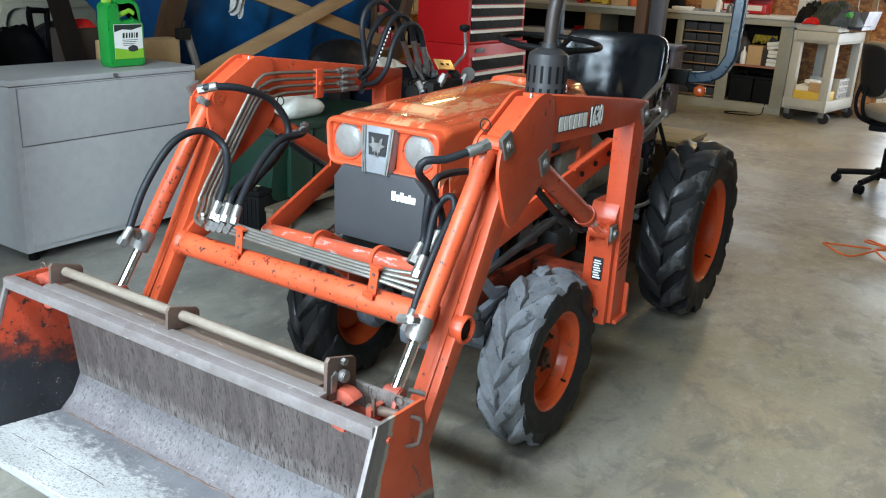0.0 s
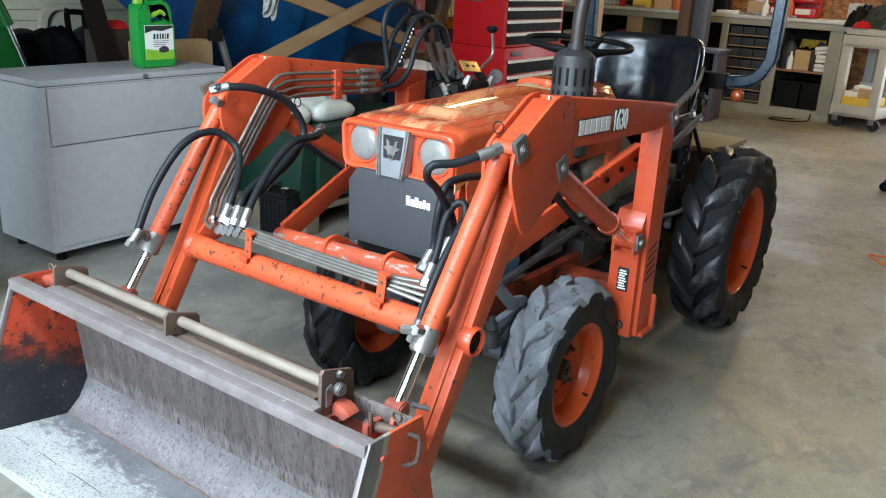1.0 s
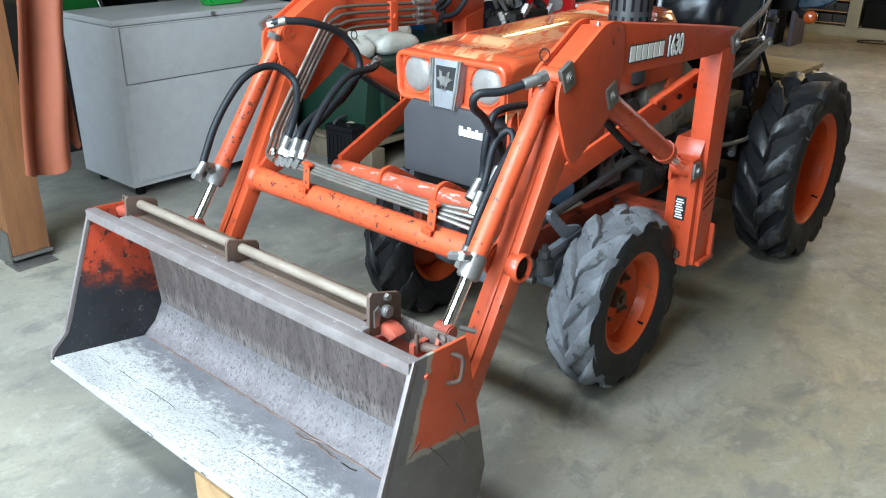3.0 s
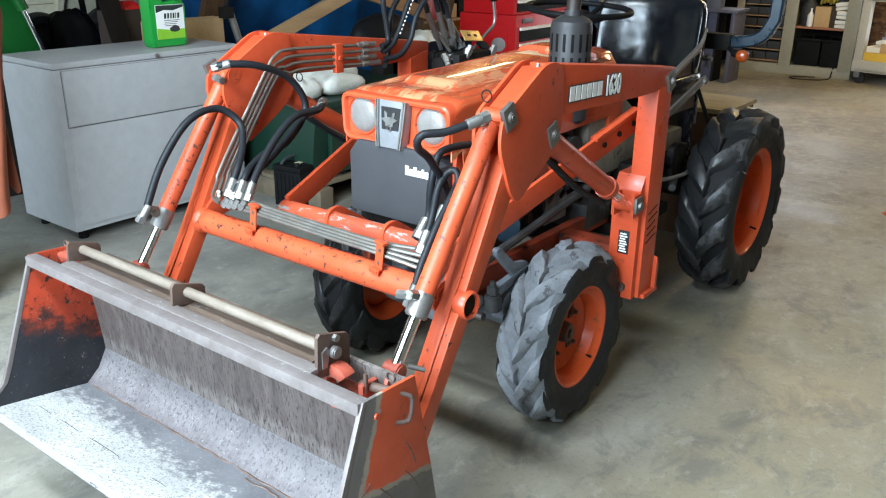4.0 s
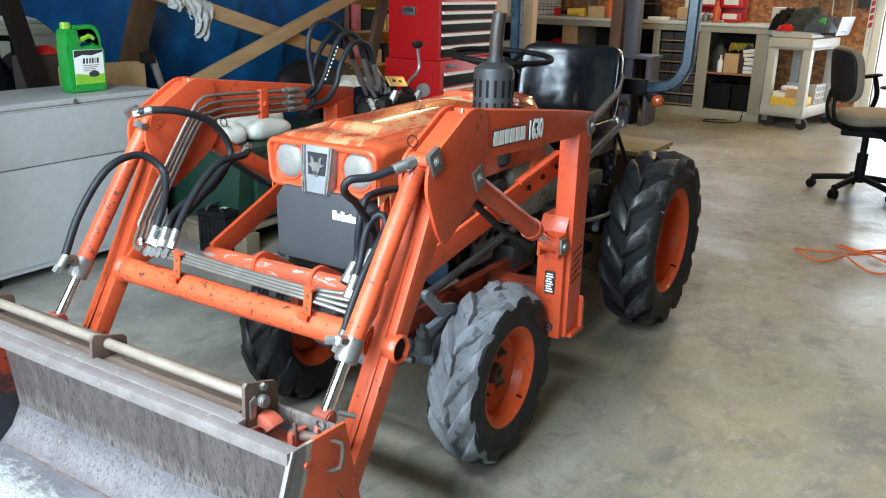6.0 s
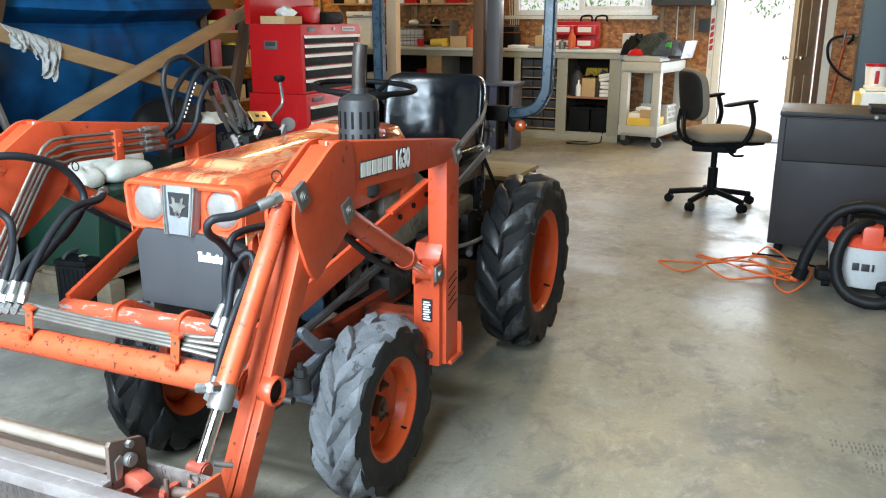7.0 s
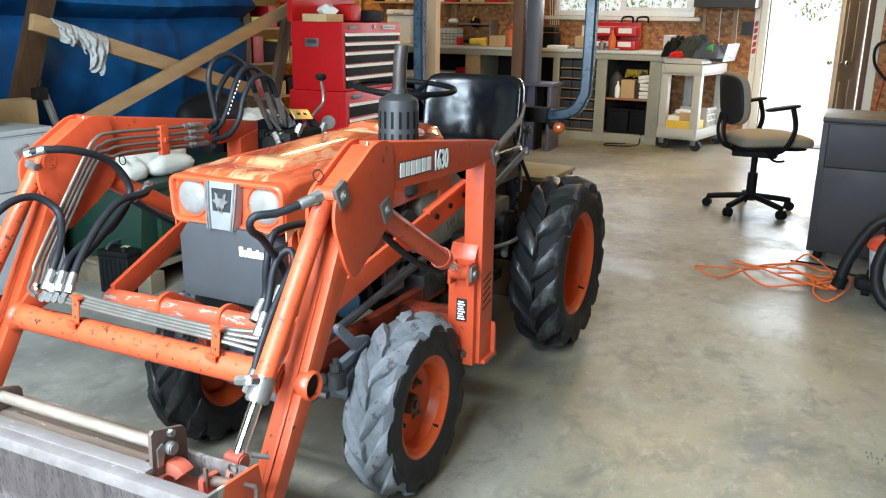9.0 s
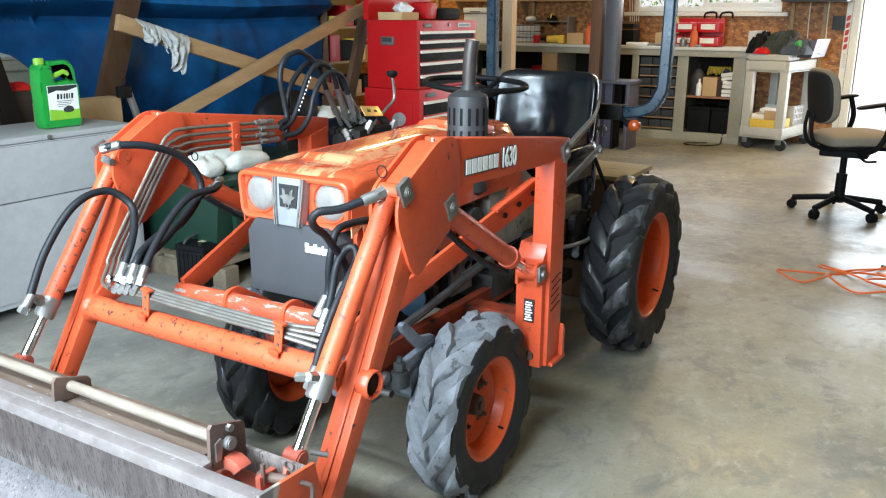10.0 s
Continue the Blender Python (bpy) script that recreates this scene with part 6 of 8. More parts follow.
part("lever_slot", Mesh().box(-0.028, -0.004, 0.0016, -0.010, 0.004, 0.003, m=_f).box(0.010, -0.004, 0.0016, 0.028, 0.004, 0.003, m=_f), "dark", valve)
part("control_lever", Mesh().tube([(-0.30, 0.545, 0.925), (-0.30, 0.58, 0.947), (-0.30, 0.635, 0.98), (-0.30, 0.680, 1.005), (-0.30, 0.690, 1.03), (-0.30, 0.678, 1.095)], 0.0055, 8), "steel", valve)
part("control_lever", Mesh().cyl((-0.31, 0.45, 0.93), (-0.33, 0.395, 1.0), 0.006), "steel", valve)
part("lever_knob", Mesh().lathe([(-0.012, 0.006), (-0.006, 0.017), (0.004, 0.021), (0.012, 0.017), (0.015, 0.0)], (-0.30, 0.677, 1.10), "z", 20), "black", valve)
part("round_reflector", Mesh().cyl((-0.300, 0.715, 0.936), (-0.291, 0.706, 0.938), 0.025, None, 28), "steel", valve, "pale round reflector disc")
TOP_HOSES = [
    [(-0.32, 0.105, 0.983), (-0.325, 0.142, 0.996), (-0.33, 0.139, 1.052), (-0.33, 0.127, 1.124), (-0.33, 0.152, 1.174), (-0.33, 0.210, 1.192), (-0.33, 0.258, 1.178), (-0.33, 0.299, 1.148), (-0.33, 0.325, 1.11), (-0.33, 0.343, 1.07)],
    [(-0.32, 0.109, 0.966), (-0.318, 0.153, 0.984), (-0.318, 0.194, 1.036), (-0.318, 0.231, 1.102), (-0.318, 0.273, 1.145), (-0.318, 0.322, 1.150), (-0.318, 0.362, 1.125), (-0.318, 0.385, 1.07)],
    [(-0.32, 0.118, 0.944), (-0.305, 0.173, 0.952), (-0.300, 0.220, 0.996), (-0.298, 0.244, 1.06), (-0.296, 0.292, 1.115), (-0.296, 0.350, 1.124), (-0.30, 0.398, 1.10), (-0.305, 0.425, 1.05)],
    [(-0.32, 0.115, 0.924), (-0.338, 0.155, 0.95), (-0.345, 0.177, 1.06), (-0.345, 0.212, 1.115), (-0.342, 0.272, 1.155), (-0.338, 0.345, 1.150), (-0.335, 0.410, 1.11), (-0.332, 0.442, 1.06)],
]
for _i in range(9):
    _t = 0.06 + 0.105 * _i
    _a = Vector((-0.3093, 0.176 + 0.072 * _t, 1.008 + 0.112 * _t))
    part("hose_print", Mesh().cyl(_a, _a + Vector((0.0, 0.0032, 0.0055)), 0.0024, None, 6), "vac_grey", tractor, "pale print along a hose")
for _i, _h in enumerate(TOP_HOSES):
    part("hydraulic_hose", Mesh().tube(_h, 0.0085, 10), "hose", tractor)
    _a, _b = Vector(_h[-1]), Vector((-0.33 + 0.008 * _i, 0.418 + 0.030 * _i, 0.945))
    part("hose_ferrule", Mesh().cyl(_a, _a.lerp(_b, 0.55), 0.0098, None, 12, bevel=0.002).cyl(_a.lerp(_b, 0.5), _a.lerp(_b, 0.68), 0.0115, None, 6).cyl(_a.lerp(_b, 0.62), _b, 0.007, None, 10), "zinc", tractor)


# ---- things beside the loader ----
def file_cabinet(name, x0, y0, x1, y1, top, front, mat, label):
    """A lateral file cabinet with an upper flap and a deep lower drawer; front is the side that the drawers face ('x' or 'y')."""
    ob = thing(name, ((x0 + x1) / 2, (y0 + y1) / 2, 0), label, "file cabinet")
    part("body", Mesh().box(x0, y0, 0.05, x1, y1, top - 0.028, 0.008), mat, ob)
    part("top", Mesh().box(x0 - 0.003, y0 - 0.003, top - 0.026, x1 + 0.003, y1 + 0.003, top, 0.007), mat, ob)
    for cx in (x0 + 0.06, x1 - 0.06):
        for cy in (y0 + 0.06, y1 - 0.06):
            part("foot", Mesh().cyl((cx, cy, 0), (cx, cy, 0.05), 0.022), "black", ob)
    split = top - 0.275
    for z0, z1 in ((0.075, split - 0.003), (split + 0.003, top - 0.036)):
        if front == "x":
            part("drawer_front", Mesh().box(x1 - 0.002, y0 + 0.035, z0, x1 + 0.006, y1 - 0.02, z1, 0.003), mat, ob)
        else:
            part("drawer_front", Mesh().box(x0 + 0.035, y0 - 0.006, z0, x1 - 0.02, y0 + 0.002, z1, 0.003), mat, ob)
    seam = Mesh()
    for lo, hi in ((split, top - 0.036),):
        if front == "x":
            seam.box(x1, y0 + 0.030, lo, x1 + 0.003, y0 + 0.0325, hi).box(x1, y0 + 0.030, lo - 0.0015, x1 + 0.003, y1 - 0.02, lo + 0.0015).box(x1, y0 + 0.030, hi, x1 + 0.003, y1 - 0.02, hi + 0.002)
        else:
            seam.box(x0 + 0.030, y0 - 0.003, lo, x0 + 0.0345, y0, hi).box(x0 + 0.030, y0 - 0.003, lo - 0.003, x1 - 0.02, y0, lo + 0.003).box(x0 + 0.030, y0 - 0.003, hi, x1 - 0.02, y0, hi + 0.003)
    part("drawer_gap", seam, "seam_grey" if mat == "cabinet" else "dark", ob)
    c = Vector((x1 + 0.003, (y0 + y1) / 2 + 0.02, top - 0.014)) if front == "x" else Vector(((x0 + x1) / 2, y0 - 0.003, top - 0.014))
    d = Vector((0.008, 0, 0)) if front == "x" else Vector((0, -0.008, 0))
    part("lock", Mesh().cyl(c, c + d, 0.010, None, 16).cyl(c + d, c + d * 1.3, 0.006, None, 16), "steel", ob, "round key lock")
    return ob


file_cabinet("file_cabinet", -2.43, -0.065, -1.985, 0.89, 0.79, "x", "cabinet", "light grey enamelled lateral file cabinet on the concrete floor")
file_cabinet("file_cabinet", 1.29, 3.225, 2.25, 3.78, 0.815, "y", "cabinet_dark", "dark grey enamelled lateral file cabinet near the entry door")

# weed killer jug
jug = thing("spray_jug", (-2.14, 0.60, 0.79), "bright green plastic garden spray jug with white label", "jug")
_k = Mesh()
_k.prism(rounded([(0.452, 0.792), (0.682, 0.792), (0.688, 0.99), (0.64, 1.008), (0.535, 0.995), (0.528, 1.078), (0.456, 1.078), (0.450, 0.98)], 0.022, 4), -2.205, -2.085, "x", 0.016)
jb = part("jug_body", _k, "jug", jug)
part("jug_handle", Mesh().prism(rounded([(0.520, 1.092), (0.645, 1.098), (0.684, 1.060), (0.688, 0.975), (0.652, 0.975), (0.648, 1.045), (0.625, 1.066), (0.520, 1.058)], 0.02, 4), -2.178, -2.112, "x", 0.013), "jug", jug)
part("cap", Mesh().cyl((-2.145, 0.487, 1.078), (-2.145, 0.487, 1.108), 0.030, 0.029, 28, bevel=0.003), "lime", jug, "lime green screw cap")
part("spray_wand", Mesh().tube([(-2.128, 0.530, 1.022), (-2.120, 0.57, 1.03), (-2.118, 0.61, 1.045), (-2.12, 0.64, 1.03)], 0.013, 10), "lime", jug)
part("wand_nozzle", Mesh().cyl((-2.118, 0.525, 1.018), (-2.118, 0.555, 1.026), 0.017, 0.013, 14, bevel=0.002), "lime", jug)
lab = part("label", Mesh().box(-2.0848, 0.485, 0.828, -2.0826, 0.672, 0.985, 0.0008), "decal", jug, "white printed label with a green foot")
part("label_foot", Mesh().prism([(0.485, 0.828), (0.672, 0.828), (0.672, 0.872), (0.58, 0.868), (0.485, 0.880)], -2.0825, -2.0818, "x"), "lime", lab)
part("label_head", Mesh().prism([(0.487, 0.983), (0.670, 0.983), (0.670, 0.972), (0.60, 0.958), (0.54, 0.962), (0.487, 0.950)], -2.0825, -2.0818, "x"), "olive", lab)
for _y, _w in ((0.545, 0.014), (0.565, 0.012), (0.584, 0.010), (0.601, 0.012), (0.616, 0.006), (0.633, 0.014)):
    part("label_mark", Mesh().prism([(_y - _w / 2, 0.922), (_y - _w / 2 + 0.003, 0.946), (_y + _w / 2 + 0.002, 0.946), (_y + _w / 2 - 0.001, 0.922)], -2.0825, -2.0815, "x"), "tote", lab)
for _i in range(4):
    part("label_line", Mesh().box(-2.0825, 0.535 + 0.006 * (_i % 2), 0.912 - 0.008 * _i, -2.0818, 0.64 - 0.01 * _i, 0.9145 - 0.008 * _i), "panel", lab)
part("label_picture", Mesh().prism(rounded([(0.575, 0.862), (0.568, 0.878), (0.59, 0.886), (0.61, 0.890), (0.632, 0.884), (0.64, 0.866), (0.61, 0.858)], 0.01, 3), -2.0822, -2.0812, "x"), "panel", lab)
jug.matrix_basis = jug.matrix_basis @ Matrix.Diagonal((0.66, 0.83, 1, 1))


def carton(name, x0, y0, z0, x1, y1, z1, mat, label, cat="box"):
    ob = thing(name, ((x0 + x1) / 2, (y0 + y1) / 2, z0), label, cat)
    part("box_body", Mesh().box(x0, y0, z0, x1, y1, z1, 0.004), mat, ob)
    part("box_flap", Mesh().box(x0 + 0.002, y0 + 0.002, z1, (x0 + x1) / 2 - 0.001, y1 - 0.002, z1 + 0.004).box((x0 + x1) / 2 + 0.001, y0 + 0.002, z1, x1 - 0.002, y1 - 0.002, z1 + 0.004), mat, ob)
    return ob


carton("cardboard_box", -2.65, 0.56, 0.0, -2.55, 0.80, 0.925, "cardboard_dark", "tall dark brown cardboard box behind the grey cabinet")
carton("cardboard_box", -2.535, 0.727, 0.0, -2.44, 1.185, 0.868, "cardboard", "tall tan cardboard box behind the grey cabinet")
single("red_rag", Mesh().heap(-2.64, 0.63, 0.931, -2.56, 0.77, 0.05, 4.0, 3.0, 24), "red", "crumpled red rag on a dark carton", "rag")

jug.matrix_basis = Matrix.Translation((0.0, 0.026, 0.0)) @ jug.matrix_basis
# trailer with lapped siding and its wheel
trailer = thing("camper_trailer", (-4.9, 1.2, 0), "cream camper trailer with lapped siding and white wheel arch", "trailer")
_k = Mesh().box(-5.9, -2.2, 0.42, -4.64, 3.2, 2.6, 0.02)
part("trailer_body", _k, "rv", trailer)
for _i in range(28):
    _z = 0.44 + 0.075 * _i
    part("siding_board", Mesh().prism([(-4.64, _z), (-4.608, _z + 0.006), (-4.612, _z + 0.03), (-4.634, _z + 0.072), (-4.64, _z + 0.072)], -2.2, 3.2, "y"), "rv", trailer)
_outer = rounded([(1.33, 0.42), (1.405, 0.935), (2.46, 0.935), (2.50, 0.42)], 0.12, 6)
_inner = rounded([(1.375, 0.42), (1.445, 0.895), (2.40, 0.895), (2.44, 0.42)], 0.10, 6)
part("wheel_well", Mesh().prism(_inner, -4.606, -4.598, "x"), "rv", trailer, "pale wheel well liner")
_k = Mesh()
for _a, _b in zip(range(len(_outer) - 1), range(1, len(_outer))):
    _k._merge([(_x, *p) for _x in (-4.60, -4.545) for p in (_outer[_a], _outer[_b], _inner[_b], _inner[_a])], [(0, 1, 2, 3), (7, 6, 5, 4), (0, 4, 5, 1), (2, 6, 7, 3)])
part("wheel_arch", _k, "rv", trailer, "rounded white wheel arch")
part("trailer_tyre", Mesh().lathe([(-0.09, 0.22), (-0.1, 0.30), (-0.06, 0.40), (0.06, 0.40), (0.1, 0.35), (0.09, 0.22), (0.03, 0.20)], (-4.60, 1.86, 0.40), "x", 40), "rubber_dark", trailer)
part("trailer_rim", Mesh().lathe([(0.05, 0.22), (0.02, 0.17), (0.05, 0.08), (0.05, 0)], (-4.60, 1.86, 0.40), "x", 32), "rubber_dark", trailer)
part("trailer_window", Mesh().box(-4.615, 1.5, 0.99, -4.59, 2.4, 1.6, 0.01), "vinyl_window", trailer)
part("window_pane", Mesh().box(-4.592, 1.55, 1.03, -4.586, 2.35, 1.55), "panel", trailer)

# green machine arm
arm2 = thing("machine_arm", (-3.0, 0.2, 0), "green painted machine loader arm with hydraulic cylinder", "loader arm")
part("arm_beam", Mesh().prism([(0.02, 1.6), (0.20, 1.6), (0.42, 0.72), (0.43, 0.62), (0.19, 0.62), (0.19, 0.68)], -3.08, -2.98, "x", 0.012), "machine_green", arm2)
# added dark body that stands in for the shade between cloth and cabinet
part("machine_base", Mesh().prism([(-0.5, 0.0), (-0.5, 0.60), (-0.2, 0.78), (0.12, 0.78), (0.20, 0.615), (0.46, 0.615), (0.46, 0.0)], -3.2, -2.9, "x", 0.02), "dark", arm2, "added dark mass standing in for shade below the arm")
part("arm_cylinder", Mesh().cyl((-2.94, 0.16, 1.35), (-2.94, 0.33, 0.93), 0.03), "machine_green", arm2)
part("arm_rod", Mesh().cyl((-2.94, 0.33, 0.93), (-2.94, 0.42, 0.66), 0.014), "chrome", arm2)
part("arm_hose", Mesh().tube([(-2.935, 0.10, 1.5), (-2.93, 0.17, 1.2), (-2.93, 0.23, 1.0)], 0.012, 8), "hose", arm2)

# black stand with a tyre beside the trailer
stand = thing("black_hand_truck", (-3.5, 0.9, 0), "black hand truck with a white patched wheel", "hand truck")
part("wheel_tyre", Mesh().lathe([(-0.05, 0.11), (-0.06, 0.15), (0.0, 0.17), (0.06, 0.15), (0.05, 0.11)], (-3.45, 0.66, 0.70), "x", 32), "rubber_dark", stand)
part("wheel_disc", Mesh().lathe([(0.03, 0.11), (0.02, 0.08), (0.04, 0.04), (0.04, 0)], (-3.45, 0.66, 0.70), "x", 24), "dark", stand)
part("stand_frame", Mesh().tube([(-3.45, 0.60, 0.0), (-3.45, 0.92, 0.62), (-3.45, 0.945, 0.94), (-3.45, 0.96, 0.955), (-3.45, 1.045, 0.95), (-3.45, 1.055, 0.93), (-3.45, 1.05, 0.6), (-3.45, 1.06, 0.0)], 0.018, 8), "black", stand)
def _duffel(u, v):
    th, ph = 2 * math.pi * u, math.pi * v
    r = math.sin(ph) ** 0.55
    k = 1 + 0.14 * noise.noise(Vector((math.cos(th) * r * 2, math.sin(th) * r * 2, 3 * v))) - 0.06 * abs(noise.noise(Vector((th * 2, v * 7, 5))))
    return (-3.36 + 0.11 * math.cos(th) * r * k, 0.85 + 0.155 * math.sin(th) * r * k + 0.05 * math.cos(ph), 0.61 - 0.265 * math.cos(ph) * k)
duffel = thing("black_bag", (-3.36, 0.85, 0.34), "slumped black bag with white tags on a hand truck", "bag")
part("bag_body", Mesh().grid(_duffel, 40, 30), "black", duffel)
part("bag_base", Mesh().box(-3.46, 0.72, 0.0, -3.27, 1.0, 0.36, 0.01), "dark", duffel)
for _y, _z, _h in ((0.975, 0.745, 0.05), (0.99, 0.66, 0.07)):
    part("bag_tag", Mesh().prism([(_y, _z), (_y + 0.035, _z + 0.01), (_y + 0.04, _z + _h), (_y + 0.01, _z + _h + 0.01)], -3.262, -3.256, "x"), "paper", duffel, "white tag")

# timber post on a metal foot, with an orange cloth hanging on it
def _cloth(u, v):
    z = 1.75 - (1.39 + 0.035 * math.sin(math.pi * u)) * v
    left = -0.60 - 0.075 * min(1.0, max(0.0, (1.05 - z) / 0.7))
    wide = 0.178 - 0.11 * min(1.0, max(0.0, (z - 1.04) / 0.3))
    w = 0.036 * (0.45 + v * 0.7) * math.sin(u * 8.4 + 1.2 * math.sin(v * 2.2)) + 0.008 * (1 - v) * math.sin(u * 15 + v * 3) + 0.015 * noise.noise(Vector((u * 3, v * 4, 1)))
    return (-1.595 + w, left + wide * u + 0.012 * math.sin(5 * v), z)
def _flap(u, v):
    z = 0.98 - (0.57 + 0.02 * math.sin(9 * u)) * v
    return (-1.645 + 0.014 * math.sin(u * 6 + v * 2), -0.51 + (0.045 + 0.025 * v) * u, z)
_cl = single("hanging_cloth", Mesh().grid(_cloth, 60, 50, 0.005).grid(_flap, 14, 30, 0.004), "cloth", "faded orange cloth hanging in folds on a timber post", "cloth")
post_t = thing("timber_post", (-1.72, -0.68, 0), "brown weathered timber post in a metal floor bracket", "post")
part("timber", Mesh().box(-1.80, -0.752, 0.035, -1.652, -0.612, 2.945, 0.006), "timber", post_t)
part("floor_bracket", Mesh().box(-1.79, -0.762, 0.0, -1.655, -0.7535, 0.13, 0.001).box(-1.80, -0.7535, 0.022, -1.64, -0.608, 0.034, 0.001).box(-1.70, -0.77, 0.0, -1.585, -0.62, 0.006, 0.001), "zinc", post_t, "grey metal post bracket")
part("peg", Mesh().cyl((-1.655, -0.55, 1.78), (-1.59, -0.55, 1.79), 0.012).box(-1.66, -0.625, 1.76, -1.645, -0.53, 1.80, 0.002), "timber", post_t)

# tarp-covered boat on a stand
def _tarp(u, v, y0=0.95, y1=3.67):
    y = y0 + (y1 - y0) * u
    d = 0.95 - y
    hem = 0.25 if y0 > 0.5 else 0.90 + 0.19 * min(1.0, max(0.0, d / 0.17)) ** 0.6 + 0.3 * max(0.0, d - 0.17)
    z = hem + (2.2 - hem) * v
    ends = 1 - max(0.0, 2 * (y - 1.22) / 2.45 - 1) ** 9
    roll = 0.20 * math.exp(-((z - 1.58) / 0.17) ** 2) + 0.10 * math.exp(-((z - 1.36) / 0.05) ** 2) - 0.05 * math.exp(-((z - 1.27) / 0.05) ** 2)
    x = -2.88 + (0.14 * math.sin(math.pi * min(1, (z - 0.25) / 1.95 * 1.1)) + roll) * ends - (1 - ends) * 0.7
    x += 0.05 * noise.noise(Vector((y * 1.2, z * 2.6, 0))) + 0.02 * noise.noise(Vector((y * 5, z * 3, 4)))
    x += 0.018 * math.exp(-((y - 1.9 - 0.25 * z) / 0.05) ** 2) + 0.014 * math.exp(-((y - 2.75 + 0.2 * z) / 0.04) ** 2)
    return (x, y, z + 0.05 * noise.noise(Vector((y * 0.9, 2, z))))
boat = thing("covered_boat", (-3.3, 2.2, 0), "large form wrapped in blue poly tarp with heavy folds", "tarp")
part("tarp_sheet", Mesh().grid(_tarp, 110, 70, 0.01), "tarp", boat)
part("tarp_flap", Mesh().grid(lambda u, v: _tarp(u, v, 0.10, 0.952), 34, 60, 0.01), "tarp", boat, "blue tarp end with a lifted hem")
part("tarp_top", Mesh().box(-4.3, 1.95, 0.3, -2.98, 3.5, 2.15, 0.1), "tarp", boat)
for _y in (1.9, 3.2):
    part("cradle_beam", Mesh().box(-4.2, _y, 0.0, -3.05, _y + 0.12, 0.3, 0.005), "lumber_dark", boat)


def stick(name, a, b, w, d, mat, label, group="lumber braces", facing=(1, 0, 0)):
    """A length of lumber from a to b, w wide and d deep."""
    a, b = Vector(a), Vector(b)
    f = plane_matrix((a + b) / 2, b - a, Vector(facing).cross(b - a))
    l = (b - a).length / 2
    return single(name, Mesh().box(-l, -w / 2, -d / 2, l, w / 2, d / 2, 0.003, m=f), mat, label, "lumber", group)


stick("lumber_brace", (-2.34, 1.2, 0.668), (-2.34, 3.32, 1.371), 0.078, 0.036, "lumber", "bare lumber brace leaning across a blue tarp")
stick("lumber_brace", (-2.40, 1.175, 1.26), (-2.40, 2.95, 0.785), 0.085, 0.036, "lumber", "bare lumber brace crossing behind another before a tarp")
stick("lumber_post", (-2.565, 1.70, 2.2), (-2.565, 0.88, 0.02), 0.135, 0.045, "lumber_old", "leaning brown post before a blue tarp")
# this post is coloured near black to show it in shade
stick("lumber_post", (-2.49, 0.30, 2.0), (-2.49, 0.765, 0.0), 0.088, 0.045, "lumber_shaded", "leaning brown post darkened for shade beside stacked cartons")
stick("lumber_post", (-2.55, 3.075, 0.0), (-2.55, 3.70, 1.65), 0.10, 0.045, "lumber_dark", "brown post between tarp and red tool chest")
part_jack = thing("trailer_jack", (-2.36, 1.16, 0), "black steel jack with a slanted leg", "jack")
part("jack_head", Mesh().box(-2.41, 1.13, 0.87, -2.35, 1.19, 0.93, 0.006).cyl((-2.38, 1.16, 0.93), (-2.38, 1.175, 0.965), 0.012), "dark", part_jack)
part("jack_leg", Mesh().cyl((-2.38, 1.18, 0.92), (-2.30, 1.42, 0.0), 0.02), "steel", part_jack)

# work gloves over the brace
def glove(y, width, drop, seed, lean):
    """A limp knitted glove folded over the brace, its fingers hanging in ragged tongues."""
    top = 1.258 - 0.268 * (y - 1.19)

    def fn(u, v):
        a = u - 0.5
        q = Vector((u * 4, v * 3, seed))
        tongue = 0.62 + 0.38 * abs(math.sin(u * 6.6 + seed)) ** 0.7
        if v < 0.25:
            s = (0.25 - v) / 0.25
            dz, dx = -0.07 * s, -0.028 - 0.006 * s
        else:
            s = (v - 0.25) / 0.75
            dz, dx = -drop * tongue * s, 0.026 + 0.012 * math.sin(s * 3.0)
        if abs(v - 0.25) < 0.08:
            dz += 0.046
            dx = 0.026 * (v - 0.25) / 0.08
        else:
            dz += 0.03
        fold = 0.022 * noise.noise(q) + 0.012 * noise.noise(q * 2.7)
        return (-2.40 + dx + fold * (0.4 + 1.2 * s) + 0.01 * math.sin(u * 17 + seed) * s, y + a * width * (1 - 0.35 * s) + lean * s + 0.012 * noise.noise(q * 1.6 + Vector((9, 2, 1))), top + dz - 0.268 * a * width)
    return single("work_glove", Mesh().grid(fn, 34, 30, 0.005), "rag", "limp grey white work glove hung over a lumber brace", "glove", "gloves on the brace")


glove(1.36, 0.14, 0.10, 3.0, 0.01)
glove(1.48, 0.15, 0.14, 8.0, 0.03)
glove(1.575, 0.13, 0.20, 5.0, -0.04)

